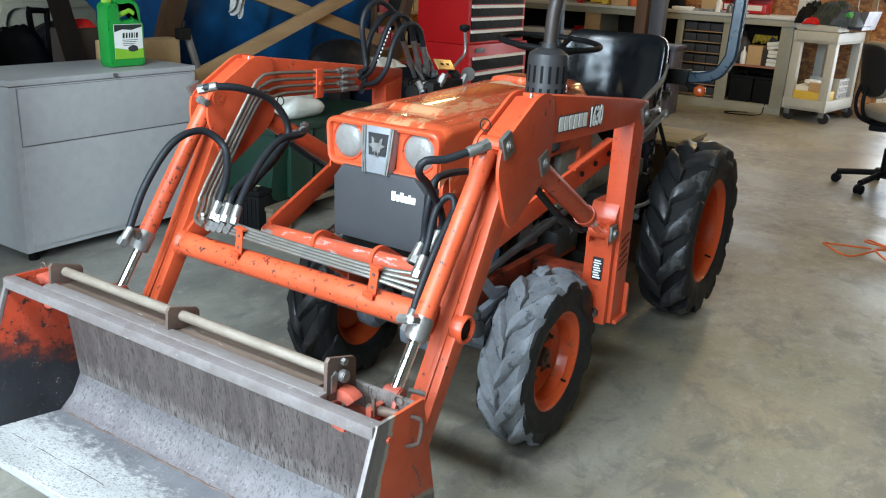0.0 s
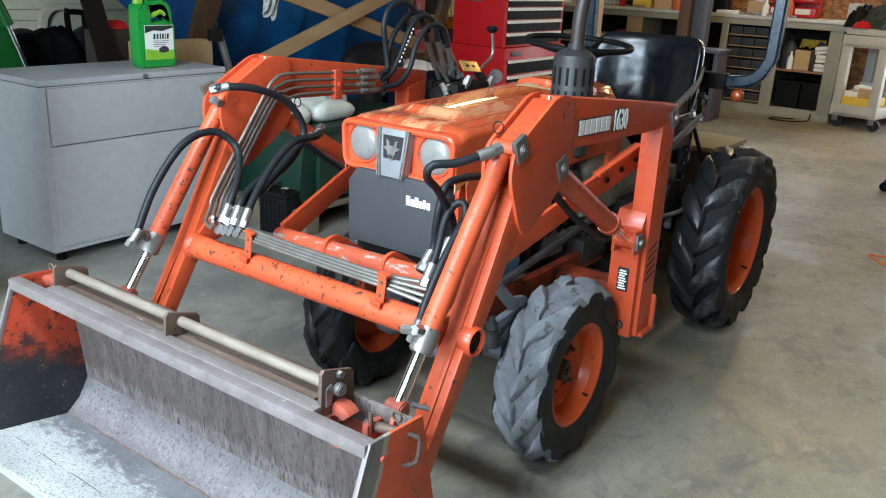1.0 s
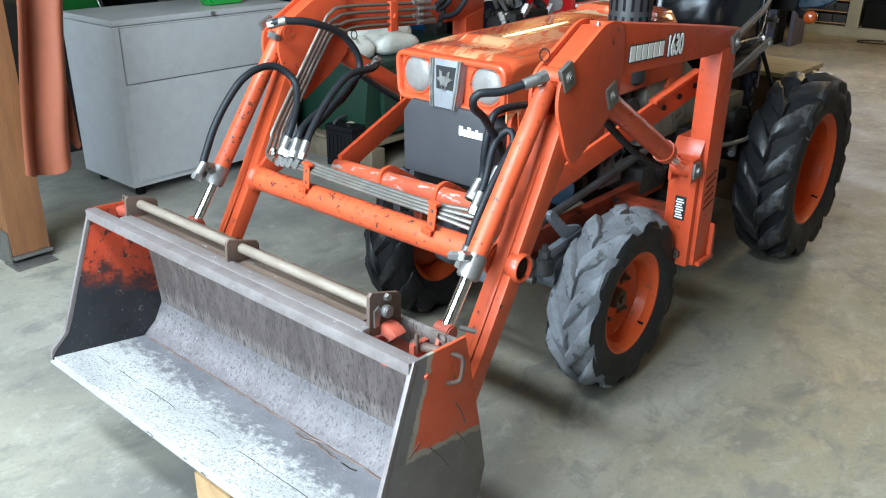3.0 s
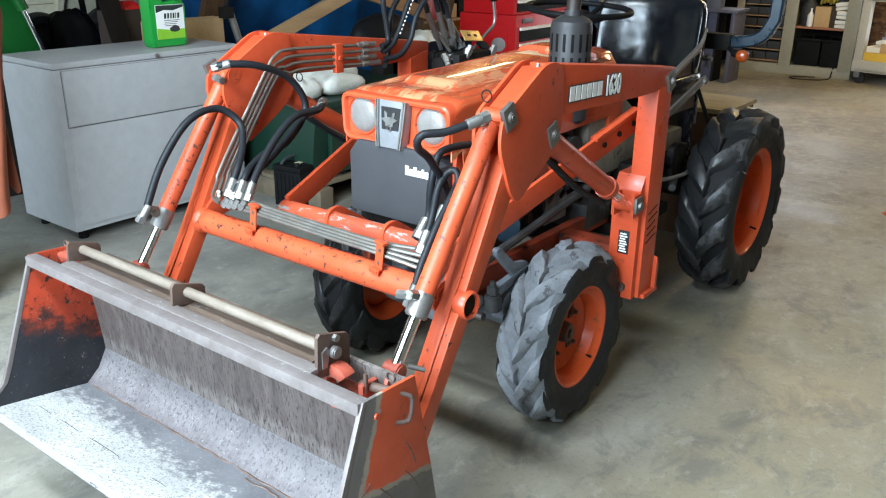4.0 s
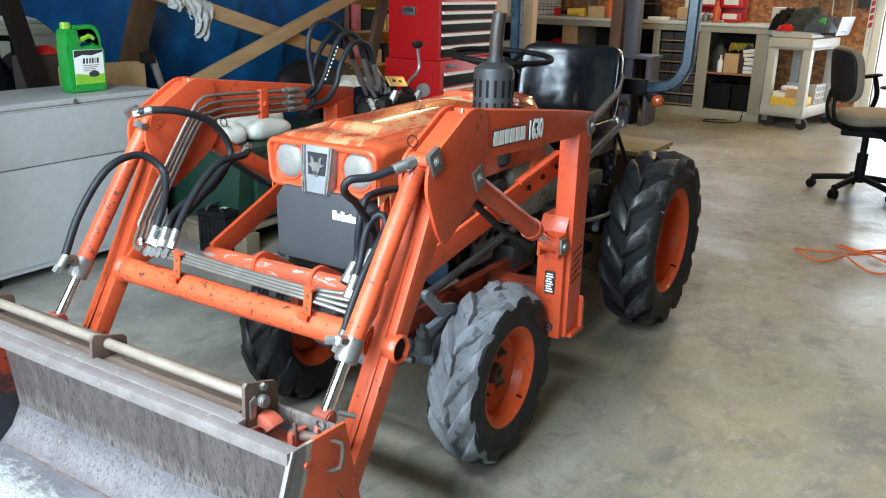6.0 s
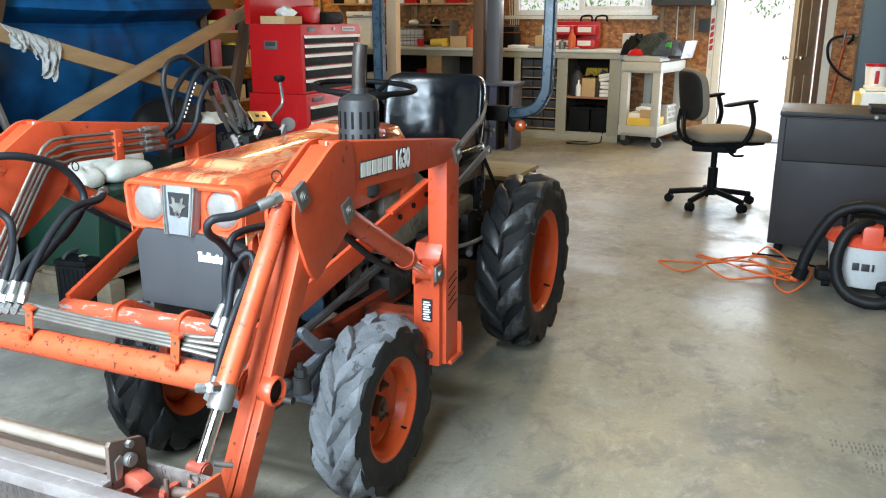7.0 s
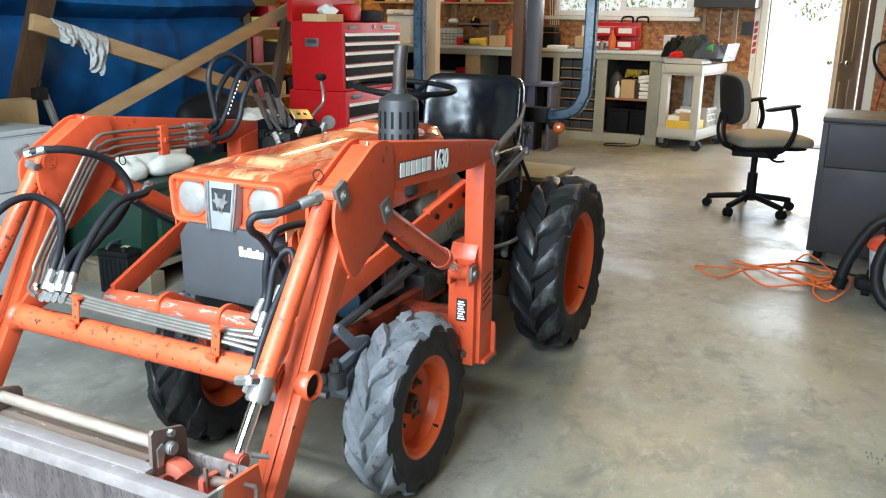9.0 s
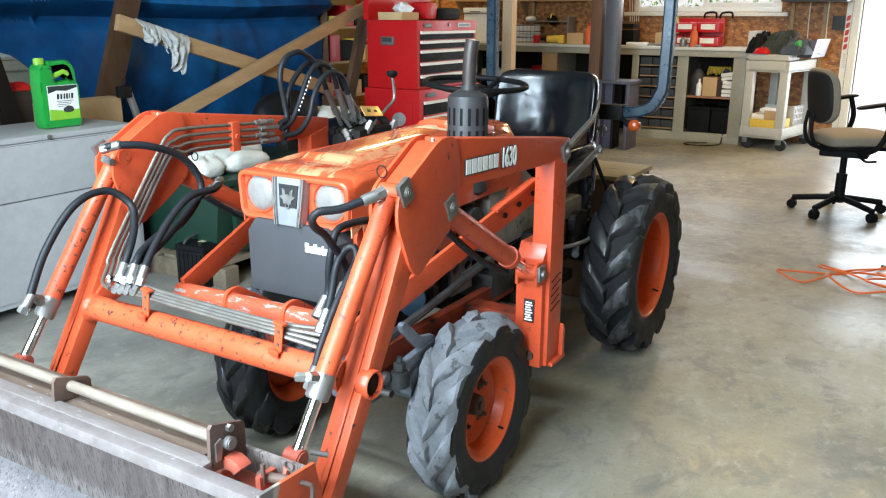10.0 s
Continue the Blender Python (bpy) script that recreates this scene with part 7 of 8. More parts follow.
# battery, pallet, tote, bags
batt = thing("car_battery", (-1.67, 1.0, 0.0), "black car battery with red terminal on the floor", "battery")
_bm = pose(-1.68, 1.0, 0.0, 0, 0, 8)
part("battery_case", Mesh().box(-0.085, -0.11, 0.0, 0.085, 0.13, 0.185, 0.006, m=_bm), "black", batt)
part("battery_lid", Mesh().box(-0.088, -0.113, 0.187, 0.088, 0.133, 0.213, 0.006, m=_bm), "black", batt)
part("battery_label", Mesh().box(-0.012, -0.03, 0.2132, 0.022, 0.07, 0.2145, m=_bm), "dash", batt)
part("battery_strap", Mesh().tube([_bm @ Vector((-0.04, -0.10, 0.215)), _bm @ Vector((-0.04, -0.06, 0.238)), _bm @ Vector((-0.04, 0.07, 0.238)), _bm @ Vector((-0.04, 0.11, 0.215))], 0.008, 8), "panel", batt)
part("terminal", Mesh().cyl(_bm @ Vector((0.05, 0.10, 0.21)), _bm @ Vector((0.05, 0.10, 0.24)), 0.014), "red", batt, "red terminal cap")
part("terminal", Mesh().cyl(_bm @ Vector((0.05, -0.085, 0.21)), _bm @ Vector((0.05, -0.085, 0.23)), 0.012), "dark", batt)
for _i in range(6):
    part("case_rib", Mesh().box(-0.07 + 0.026 * _i, -0.114, 0.03, -0.062 + 0.026 * _i, -0.109, 0.17, m=_bm), "black", batt)
pallet = thing("pallet", (-1.75, 1.5, 0), "weathered wooden pallet on the concrete floor", "pallet")
for _i in range(7):
    part("deck_board", Mesh().box(-2.5 + 0.145 * _i, 0.95, 0.105, -2.5 + 0.145 * _i + 0.10, 2.1, 0.125, 0.003), "lumber_grey", pallet)
for _y in (0.96, 1.48, 2.0):
    part("stringer", Mesh().box(-2.51, _y, 0.0, -1.50, _y + 0.09, 0.10, 0.003), "lumber_grey", pallet)
tote = thing("storage_tote", (-1.78, 1.55, 0.127), "dark green plastic tote filled with white bags", "tote")
_k = Mesh()
_k.prism([(-2.12, 0.128), (-2.17, 0.50), (-1.55, 0.50), (-1.60, 0.128)], 1.0, 1.98, "y", 0.02)
part("tote_body", _k, "tote", tote)
part("tote_rim", Mesh().box(-2.19, 0.97, 0.49, -1.53, 2.0, 0.525, 0.012), "tote", tote)
for _i in range(6):
    part("tote_rib", Mesh().box(-1.575, 1.10 + 0.16 * _i, 0.15, -1.545, 1.28 + 0.16 * _i, 0.49, 0.004), "tote", tote)
def sack(c, lx, ly, h, seed):
    """A slumped, creased plastic sack."""
    def fn(u, v):
        th, ph = 2 * math.pi * u, math.pi * v
        r = math.sin(ph) ** 0.45
        cx, cy = math.copysign(abs(math.cos(th)) ** 0.5, math.cos(th)), math.copysign(abs(math.sin(th)) ** 0.5, math.sin(th))
        z = -math.cos(ph)
        q = Vector((cx * r * 1.5, cy * r * 1.5, z + seed))
        k = 1 + 0.10 * noise.noise(q * 1.1) - 0.045 * abs(noise.noise(q * 2.6)) - 0.012 * abs(noise.noise(q * 8.0))
        return (c[0] + lx * cx * r * k, c[1] + ly * cy * r * k, c[2] + h * (1 + z * (0.75 + 0.25 * k)) * (0.85 + 0.25 * noise.noise(Vector((cx, cy, seed)) * 1.2)))
    return single("white_bag", Mesh().grid(fn, 48, 24), "skid", "slumped creased white plastic bag resting on a green tote", "bag", "bags in the tote")


sack((-1.70, 1.065, 0.523), 0.08, 0.082, 0.06, 2.0)
sack((-1.70, 1.30, 0.523), 0.10, 0.155, 0.064, 6.0)
sack((-1.93, 1.45, 0.523), 0.12, 0.19, 0.065, 9.0)
blk = thing("black_seat_shell", (-1.95, 2.1, 0), "black padded seat standing behind the tote", "seat")
part("seat_shell", Mesh().ball((-1.95, 1.95, 0.74), 0.12, 0.26, 0.14, 3, 0.05), "black", blk)
part("seat_support", Mesh().box(-2.0, 1.9, 0.0, -1.9, 2.0, 0.68, 0.01), "dark", blk)
_k = Mesh().prism([(2.1, 0.0), (2.1, 0.70), (2.6, 0.70), (2.6, 0.0)], -2.1, -1.75, "x", 0.03)
single("blue_bin", _k, "navy", "dark blue plastic bin behind the loader valve", "bin")
single("white_wrap", Mesh().heap(-2.05, 2.14, 0.701, -1.80, 2.42, 0.07, 5.0, 11.0, 30), "skid", "crumpled white wrap heaped on a bin", "wrap")

# ---- tool chest on its roller cabinet ----
def drawer_stack(ob, x, y0, y1, rows):
    for z0, z1 in rows:
        dr = part("drawer", Mesh().box(x - 0.01, y0, z0, x + 0.004, y1, z1 - 0.012, 0.002), "black", ob, "black drawer front with white pull")
        part("drawer_pull", Mesh().prism([(x + 0.002, z1 - 0.02), (x + 0.014, z1 - 0.022), (x + 0.016, z1 - 0.004), (x + 0.002, z1 - 0.002)], y0 - 0.004, y1 + 0.004, "y"), "white", dr)


roller = thing("roller_cabinet", (-2.05, 3.55, 0), "red enamelled roller tool cabinet with black drawers", "tool cabinet")
part("cabinet_body", Mesh().box(-2.235, 3.12, 0.10, -1.76, 3.98, 0.80, 0.006), "red", roller)
part("side_panel", Mesh().box(-2.20, 3.113, 0.16, -1.82, 3.12, 0.72, 0.004), "red", roller)
drawer_stack(roller, -1.758, 3.17, 3.93, ((0.62, 0.72), (0.50, 0.61), (0.36, 0.49), (0.18, 0.35)))
part("lock_bar", Mesh().box(-1.762, 3.20, 0.745, -1.754, 3.33, 0.775, 0.003), "decal_black", roller)
for _x in (-2.18, -1.82):
    for _y in (3.2, 3.9):
        part("caster", Mesh().cyl((_x, _y - 0.02, 0.05), (_x, _y + 0.02, 0.05), 0.05).box(_x - 0.03, _y - 0.03, 0.09, _x + 0.03, _y + 0.03, 0.105), "black", roller)
chest = thing("tool_chest", (-2.05, 3.55, 0.80), "red tool chest with open lid and white drawer pulls", "tool chest")
part("chest_body", Mesh().box(-2.215, 3.135, 0.802, -1.79, 3.965, 1.27, 0.006), "red", chest)
drawer_stack(chest, -1.788, 3.175, 3.925, ((1.14, 1.20), (1.075, 1.135), (0.99, 1.07), (0.905, 0.985), (0.82, 0.90)))
part("chest_lid", Mesh().box(-2.245, 3.135, 1.272, -2.20, 3.965, 1.62, 0.006), "red", chest)
part("side_handle", Mesh().box(-2.09, 3.124, 1.10, -1.98, 3.136, 1.16, 0.004), "zinc", chest)
part("handle_recess", Mesh().box(-2.075, 3.120, 1.125, -1.995, 3.126, 1.152), "panel", chest)
part("name_plate", Mesh().box(-1.792, 3.68, 1.222, -1.784, 3.87, 1.252, 0.002), "zinc", chest, "grey name plate")
part("name_bar", Mesh().box(-1.785, 3.70, 1.231, -1.7825, 3.85, 1.243), "decal_black", chest)
part("lock", Mesh().cyl((-1.79, 3.56, 1.24), (-1.78, 3.56, 1.24), 0.012), "zinc", chest)
part("swirl_mark", Mesh().box(-1.792, 3.22, 1.222, -1.785, 3.32, 1.25, 0.003), "decal_black", chest)
tb = thing("tissue_box", (-2.0, 3.18, 1.272), "tan tissue box with white tissue on the chest", "tissue box")
part("box_body", Mesh().box(-2.12, 3.14, 1.272, -1.92, 3.36, 1.325, 0.004), "cardboard", tb)
part("tissue", Mesh().ball((-2.0, 3.28, 1.35), 0.06, 0.07, 0.045, 2, 0.6), "paper", tb)
single("black_power_tool", Mesh().box(-2.12, 3.66, 1.272, -1.9, 3.93, 1.36, 0.04), "black", "black rounded power tool case on the chest", "tool")
single("red_power_tool", Mesh().box(-2.1, 3.48, 1.272, -1.93, 3.64, 1.40, 0.05), "red", "red rounded power tool on the chest", "tool")

# shelf of cartons between tarp and chest
rack = thing("carton_shelf", (-2.95, 3.95, 0), "plain shelf stacked with small cartons and bottles", "shelf")
for _z in (0.35, 0.66, 0.93, 1.20):
    part("shelf_board", Mesh().box(-3.15, 3.4, _z, -2.78, 4.7, _z + 0.02, 0.002), "lumber", rack)
for _y in (3.36, 4.705):
    for _x in (-3.15, -2.82):
        part("shelf_upright", Mesh().box(_x, _y, 0.0, _x + 0.04, _y + 0.035, 1.7, 0.003), "lumber_dark", rack)
random.seed(4)
for _z in (0.37, 0.68, 0.95, 1.22):
    _y = 3.44
    while _y < 4.5:
        _w, _h = random.uniform(0.09, 0.2), random.uniform(0.07, 0.2)
        carton("small_carton", -3.04, _y, _z, -2.80, _y + _w, _z + _h, random.choice(["cardboard", "red", "yellow", "black", "red", "cardboard"]), "small printed carton standing on a wooden shelf")
        _y += _w + random.uniform(0.005, 0.03)

# ---- back wall: posts, bench and what stands on it ----
single("stud_post", Mesh().box(-2.095, 5.0, 0.0, -2.0, 5.09, 2.948, 0.004), "lumber_pale", "pale bare wooden post from floor to ceiling", "post")
single("timber_post", Mesh().box(-1.775, 6.30, 0.0, -1.665, 6.44, 2.948, 0.004), "lumber_dark", "red-brown timber post beside a steel column", "post")
col = thing("steel_column", (-1.57, 6.4, 0), "grey round-edged steel column on a violet-grey base", "column")
part("column_shaft", Mesh().box(-1.64, 6.32, 0.67, -1.495, 6.46, 2.948, 0.04), "column", col)
part("base_web", Mesh().box(-1.613, 6.37, 0.0, -1.502, 6.41, 0.655, 0.004), "violet_steel", col)
part("base_flange", Mesh().box(-1.50, 6.28, 0.0, -1.478, 6.50, 0.655, 0.004), "dark", col)
part("base_flange", Mesh().box(-1.65, 6.28, 0.0, -1.615, 6.50, 0.655, 0.004), "violet_steel", col)
part("base_flange", Mesh().box(-1.365, 6.28, 0.0, -1.33, 6.60, 0.655, 0.004), "violet_steel", col)
part("base_cap", Mesh().box(-1.68, 6.26, 0.655, -1.31, 6.62, 0.685, 0.004), "violet_steel", col)

bench = thing("workbench", (-2.4, 7.6, 0), "long grey-beige painted workbench with open bays below", "workbench")
part("bench_top", Mesh().box(-5.4, 7.27, 0.965, -0.445, 7.95, 0.995, 0.004), "bench_top", bench)
part("bench_fascia", Mesh().box(-5.4, 7.285, 0.90, -0.45, 7.31, 0.963, 0.003), "bench", bench)
for _a, _b in ((-0.575, -0.45), (-1.16, -1.04), (-1.66, -1.585), (-2.75, -2.56), (-4.0, -3.85)):
    part("bench_panel", Mesh().box(_a, 7.30, 0.07, _b, 7.32, 0.90, 0.003), "bench" if _a > -2 else "lumber", bench)
for _x in (-0.49, -1.10, -1.64, -2.6, -3.9):
    part("bench_divider", Mesh().box(_x - 0.01, 7.33, 0.0, _x + 0.01, 7.94, 0.96, 0.002), "bench", bench)
part("bench_plinth", Mesh().box(-1.66, 7.305, 0.0, -0.45, 7.325, 0.085, 0.003), "bench", bench)
part("bench_bay_floor", Mesh().box(-1.63, 7.33, 0.075, -0.50, 7.94, 0.095, 0.002), "bench", bench)
part("bench_shelf", Mesh().box(-1.085, 7.34, 0.465, -0.50, 7.94, 0.485, 0.003), "shelf", bench)
part("bench_shelf", Mesh().box(-3.84, 7.34, 0.56, -2.62, 7.9, 0.60, 0.003), "bench", bench)
# dark sheet paints the shade at the back of the bays
part("bench_back", Mesh().box(-5.4, 7.945, 0.0, -0.46, 7.953, 0.96), "lumber_shaded", bench)

bins = thing("parts_bins", (-1.37, 7.6, 0.095), "rack of small dark parts drawers under the bench", "parts drawers")
for _r in range(7):
    part("bin_shelf", Mesh().box(-1.58, 7.325, 0.115 + 0.112 * _r, -1.165, 7.80, 0.124 + 0.112 * _r), "lumber", bins)
    for _c in range(3):
        part("bin", Mesh().prism([(7.335, 0.126 + 0.112 * _r), (7.325, 0.205 + 0.112 * _r), (7.75, 0.205 + 0.112 * _r), (7.75, 0.126 + 0.112 * _r)], -1.572 + 0.135 * _c, -1.447 + 0.135 * _c, "x", 0.004), "panel", bins)


def bottle(name, x, y, z, r, h, mat, label, cap="white", cat="bottle"):
    ob = thing(name, (x, y, z), label, cat)
    part("bottle_body", Mesh().lathe([(0, 0), (0, r * 0.92), (0.01, r), (h * 0.62, r), (h * 0.78, r * 0.5), (h * 0.86, r * 0.36), (h * 0.86, 0)], (x, y, z), "z", 24), mat, ob)
    part("cap", Mesh().cyl((x, y, z + h * 0.85), (x, y, z + h), r * 0.4, None, 16), cap, ob)
    return ob


bottle("gallon_jug", -0.96, 7.45, 0.486, 0.075, 0.33, "panel", "smoky grey gallon jug on the shelf under the bench", "dark", "jug")
bottle("white_bottle", -0.93, 7.39, 0.486, 0.03, 0.18, "white", "slim white bottle on the shelf under the bench")
carton("tan_box", -0.89, 7.37, 0.486, -0.74, 7.55, 0.68, "cardboard", "plain tan carton on the shelf under the bench")
carton("brown_box", -0.735, 7.37, 0.486, -0.68, 7.55, 0.66, "cardboard_dark", "narrow brown carton on the shelf under the bench")
for _i, (_z, _t) in enumerate(((0.488, 0), (0.575, 2), (0.665, -9))):
    _k = Mesh()
    _k.box(-0.085, -0.1, 0, 0.085, 0.1, 0.036, 0.014).box(-0.085, -0.1, 0.038, 0.085, 0.1, 0.078, 0.014)
    single("clamshell_case", _k, "paper", "off-white clamshell case stacked on the bench shelf", "case", "clamshell cases", at=pose(-0.60, 7.45, _z, 0, _t, _t))
_k = Mesh()
for _i in range(8):
    _k.tube([(-0.90 + 0.03 * _i, 7.6, 0.70 + 0.01 * (_i % 3)), (-0.87 + 0.03 * _i, 7.55, 0.78), (-0.83 + 0.025 * _i, 7.52, 0.74 - 0.015 * (_i % 2))], 0.014, 6)
single("yellow_straps", _k, "yellow", "tangled yellow straps above the cartons", "straps")
single("blue_strap", Mesh().tube([(-0.70, 7.5, 0.70), (-0.68, 7.46, 0.76), (-0.64, 7.48, 0.72), (-0.66, 7.5, 0.69)], 0.022, 8), "denim", "bunched blue strap above the cartons", "strap")
for _x in (-1.02, -0.77):
    tt = thing("black_tote", (_x + 0.12, 7.5, 0.096), "black plastic tote with lid under the bench shelf", "tote", "totes under the bench")
    part("tote_body", Mesh().box(_x, 7.36, 0.096, _x + 0.235, 7.75, 0.34, 0.012), "black", tt)
    part("tote_lid", Mesh().box(_x - 0.006, 7.354, 0.34, _x + 0.241, 7.756, 0.37, 0.010), "black", tt)
    part("tote_handle", Mesh().tube([(_x + 0.08, 7.36, 0.36), (_x + 0.08, 7.352, 0.40), (_x + 0.16, 7.352, 0.40), (_x + 0.16, 7.36, 0.36)], 0.006, 6), "black", tt)

# bench top, left to right
mini = thing("white_cooler", (-3.73, 7.6, 0.995), "small white cooler box standing on the bench", "cooler")
part("cooler_body", Mesh().box(-3.90, 7.45, 0.996, -3.57, 7.75, 1.33, 0.015), "white", mini)
part("cooler_door", Mesh().box(-3.90, 7.432, 1.34, -3.57, 7.75, 1.40, 0.012), "white", mini)
part("cooler_handle", Mesh().box(-3.8, 7.424, 1.35, -3.66, 7.434, 1.36, 0.002), "steel", mini)
cage = thing("wire_tray", (-3.1, 7.6, 0.995), "open wire tray holding stacked clear trays", "tray")
for _z in (1.01, 1.10, 1.2):
    part("wire_ring", Mesh().tube([(-3.28, 7.45, _z), (-2.93, 7.45, _z), (-2.93, 7.7, _z), (-3.28, 7.7, _z), (-3.28, 7.45, _z)], 0.005, 6), "steel", cage)
for _i in range(8):
    part("wire_post", Mesh().cyl((-3.28 + 0.05 * _i, 7.45, 0.996), (-3.28 + 0.05 * _i, 7.45, 1.2), 0.003, None, 6), "steel", cage)
for _i in range(3):
    single("stacked_tray", Mesh().box(-3.25, 7.48, 0.998 + 0.066 * _i, -2.96, 7.68, 1.055 + 0.066 * _i, 0.008), "vac_grey", "pale clear plastic tray stacked on the bench", "tray", "stacked trays")
single("yellow_level", Mesh().box(-1.40, 7.955, 1.10, -1.365, 7.99, 1.33, 0.004), "yellow", "short yellow level hung on the strand board wall", "level")
dl = thing("yellow_drill", (-2.55, 7.5, 0.995), "yellow and black cordless drill lying on the bench", "drill")
part("drill_body", Mesh().cyl((-2.76, 7.45, 1.045), (-2.55, 7.47, 1.05), 0.038, 0.045), "yellow", dl)
part("drill_grip", Mesh().box(-2.60, 7.38, 0.998, -2.53, 7.48, 1.05, 0.02), "yellow", dl)
part("drill_chuck", Mesh().cyl((-2.84, 7.445, 1.045), (-2.76, 7.45, 1.045), 0.018, 0.028), "black", dl)
single("red_cup", Mesh().lathe([(0, 0), (0, 0.035), (0.09, 0.042), (0.088, 0.038), (0.01, 0.03), (0.01, 0)], (-2.90, 7.45, 0.996), "z", 20), "red", "small red cup on the bench", "cup")
carton("tan_carton", -2.50, 7.42, 0.996, -2.30, 7.6, 1.115, "cardboard", "low tan carton lying on the bench")
for _x, _c in ((-2.235, "cord"), (-2.13, "cord")):
    bottle("orange_bottle", _x, 7.45, 0.996, 0.05, 0.24, _c, "orange spray bottle standing on the bench", "red")
radio = thing("black_radio", (-1.85, 7.6, 0.995), "black boxy charger with top deck on the bench", "charger")
part("radio_body", Mesh().box(-1.95, 7.5, 0.996, -1.73, 7.72, 1.16, 0.012), "black", radio)
part("radio_deck", Mesh().box(-1.94, 7.5, 1.17, -1.74, 7.7, 1.23, 0.012), "dark", radio)
single("clear_tray", Mesh().box(-1.76, 7.34, 0.996, -1.55, 7.5, 1.03, 0.01), "paper", "small clear plastic tray on the bench edge", "tray")
_k = Mesh()
for _i in range(12):
    _a = Vector((-1.55 + 0.05 * _i + random.uniform(-0.02, 0.02), 7.36 + random.uniform(0, 0.12), 0.999))
    _k.box(_a.x, _a.y, _a.z - 0.003, _a.x + 0.07, _a.y + 0.02, _a.z + 0.02, 0.004)
single("loose_hardware", _k, "zinc", "scattered metal hardware on the bench top", "hardware", kind="stuff")
carton("tan_carton", -1.50, 7.55, 0.996, -1.30, 7.75, 1.13, "cardboard", "open tan carton on the bench under the window")
single("outlet_box", Mesh().box(-1.54, 7.93, 1.07, -1.44, 7.998, 1.25, 0.006), "trim", "white outlet box on the strand board wall", "outlet")
single("outlet_box", Mesh().box(-2.35, 7.93, 1.2, -2.22, 7.998, 1.36, 0.006), "trim", "white outlet box on the strand board wall", "outlet")
org = thing("red_organizer", (-1.04, 7.6, 0.995), "red plastic organizer with clear drawers under the window", "organizer")
part("organizer_back", Mesh().box(-1.29, 7.72, 0.996, -0.80, 7.75, 1.29, 0.006), "red", org)
for _c in range(2):
    for _r in range(2):
        _x, _z = -1.285 + 0.245 * _c, 1.0 + 0.145 * _r
        bn = part("organizer_bin", Mesh().box(_x, 7.52, _z, _x + 0.235, 7.72, _z + 0.10, 0.012), "red", org)
        part("bin_label", Mesh().box(_x + 0.04, 7.516, _z + 0.03, _x + 0.19, 7.5205, _z + 0.085, 0.002), "paper", bn)
for _x in (-1.02, -0.85):
    part("clip", Mesh().tube([(_x, 7.7, 1.29), (_x + 0.02, 7.7, 1.345), (_x + 0.12, 7.7, 1.35), (_x + 0.13, 7.7, 1.29)], 0.012, 6), "black", org)
bottle("orange_bottle", -1.03, 7.4, 0.996, 0.04, 0.21, "cord", "orange bottle standing before a red organizer", "cord")
bottle("white_bottle", -1.27, 7.42, 0.996, 0.035, 0.16, "white", "white bottle standing before a red organizer")
bottle("glass_jar", -1.14, 7.4, 0.996, 0.04, 0.12, "zinc", "grey lidded jar on the bench", "dark", "jar")

# wall shelves with clutter
ws = thing("wall_shelf", (-3.3, 7.85, 1.49), "wooden wall shelf crowded with red and black tools", "shelf")
part("shelf_board", Mesh().box(-4.3, 7.7, 1.48, -2.3, 7.998, 1.50, 0.003), "lumber", ws)
for _x in (-4.2, -3.3, -2.4):
    part("shelf_bracket", Mesh().prism([(7.997, 1.478), (7.997, 1.3), (7.98, 1.3), (7.75, 1.465), (7.75, 1.478)], _x, _x + 0.02, "x"), "lumber", ws)
random.seed(9)
_y = -4.25
while _y < -2.5:
    _w, _h = random.uniform(0.08, 0.2), random.uniform(0.06, 0.16)
    carton("shelf_carton", _y, 7.74, 1.502, _y + _w, 7.95, 1.502 + _h, random.choice(["red", "black", "red", "cardboard", "paper", "panel"]), "small coloured carton on the wall shelf")
    _y += _w + random.uniform(0.01, 0.05)
hh = thing("helmet_rack", (-2.8, 7.8, 1.22), "metal rack with a yellow and black hard hat", "rack")
part("rack_shelf", Mesh().box(-3.25, 7.7, 1.235, -2.6, 7.998, 1.25, 0.003), "steel", hh)
part("rack_leg", Mesh().box(-2.63, 7.7, 0.996, -2.61, 7.95, 1.3, 0.002), "steel", hh)
part("helmet", Mesh().ball((-2.86, 7.8, 1.26), 0.065, 0.075, 0.06, 2), "black", hh, "black hard hat with a yellow band")
part("helmet_band", Mesh().torus((-2.86, 7.8, 1.275), 0.058, 0.010, "x", 24, 8), "yellow", hh)
part("pale_jar", Mesh().ball((-3.15, 7.8, 1.275), 0.07, 0.06, 0.035, 2, 0.1), "paper", hh)
_k = Mesh()
for _i in range(5):
    _k.tube([(-1.93 + 0.025 * _i, 7.93, 1.25), (-1.94 + 0.03 * _i, 7.9, 1.6), (-1.9 + 0.015 * _i, 7.92, 1.9)], 0.006, 6)
single("cable_bundle", _k, "trim", "bundle of white cables hanging on the wall", "cables")
rl = thing("red_roll", (-3.0, 7.6, 0.60), "red tool roll and grey machine on the lower bench shelf", "tools")
part("machine_body", Mesh().box(-3.6, 7.38, 0.60, -2.95, 7.7, 0.68, 0.012), "paper", rl)
part("tool_body", Mesh().box(-2.92, 7.38, 0.60, -2.66, 7.6, 0.74, 0.03), "red", rl)
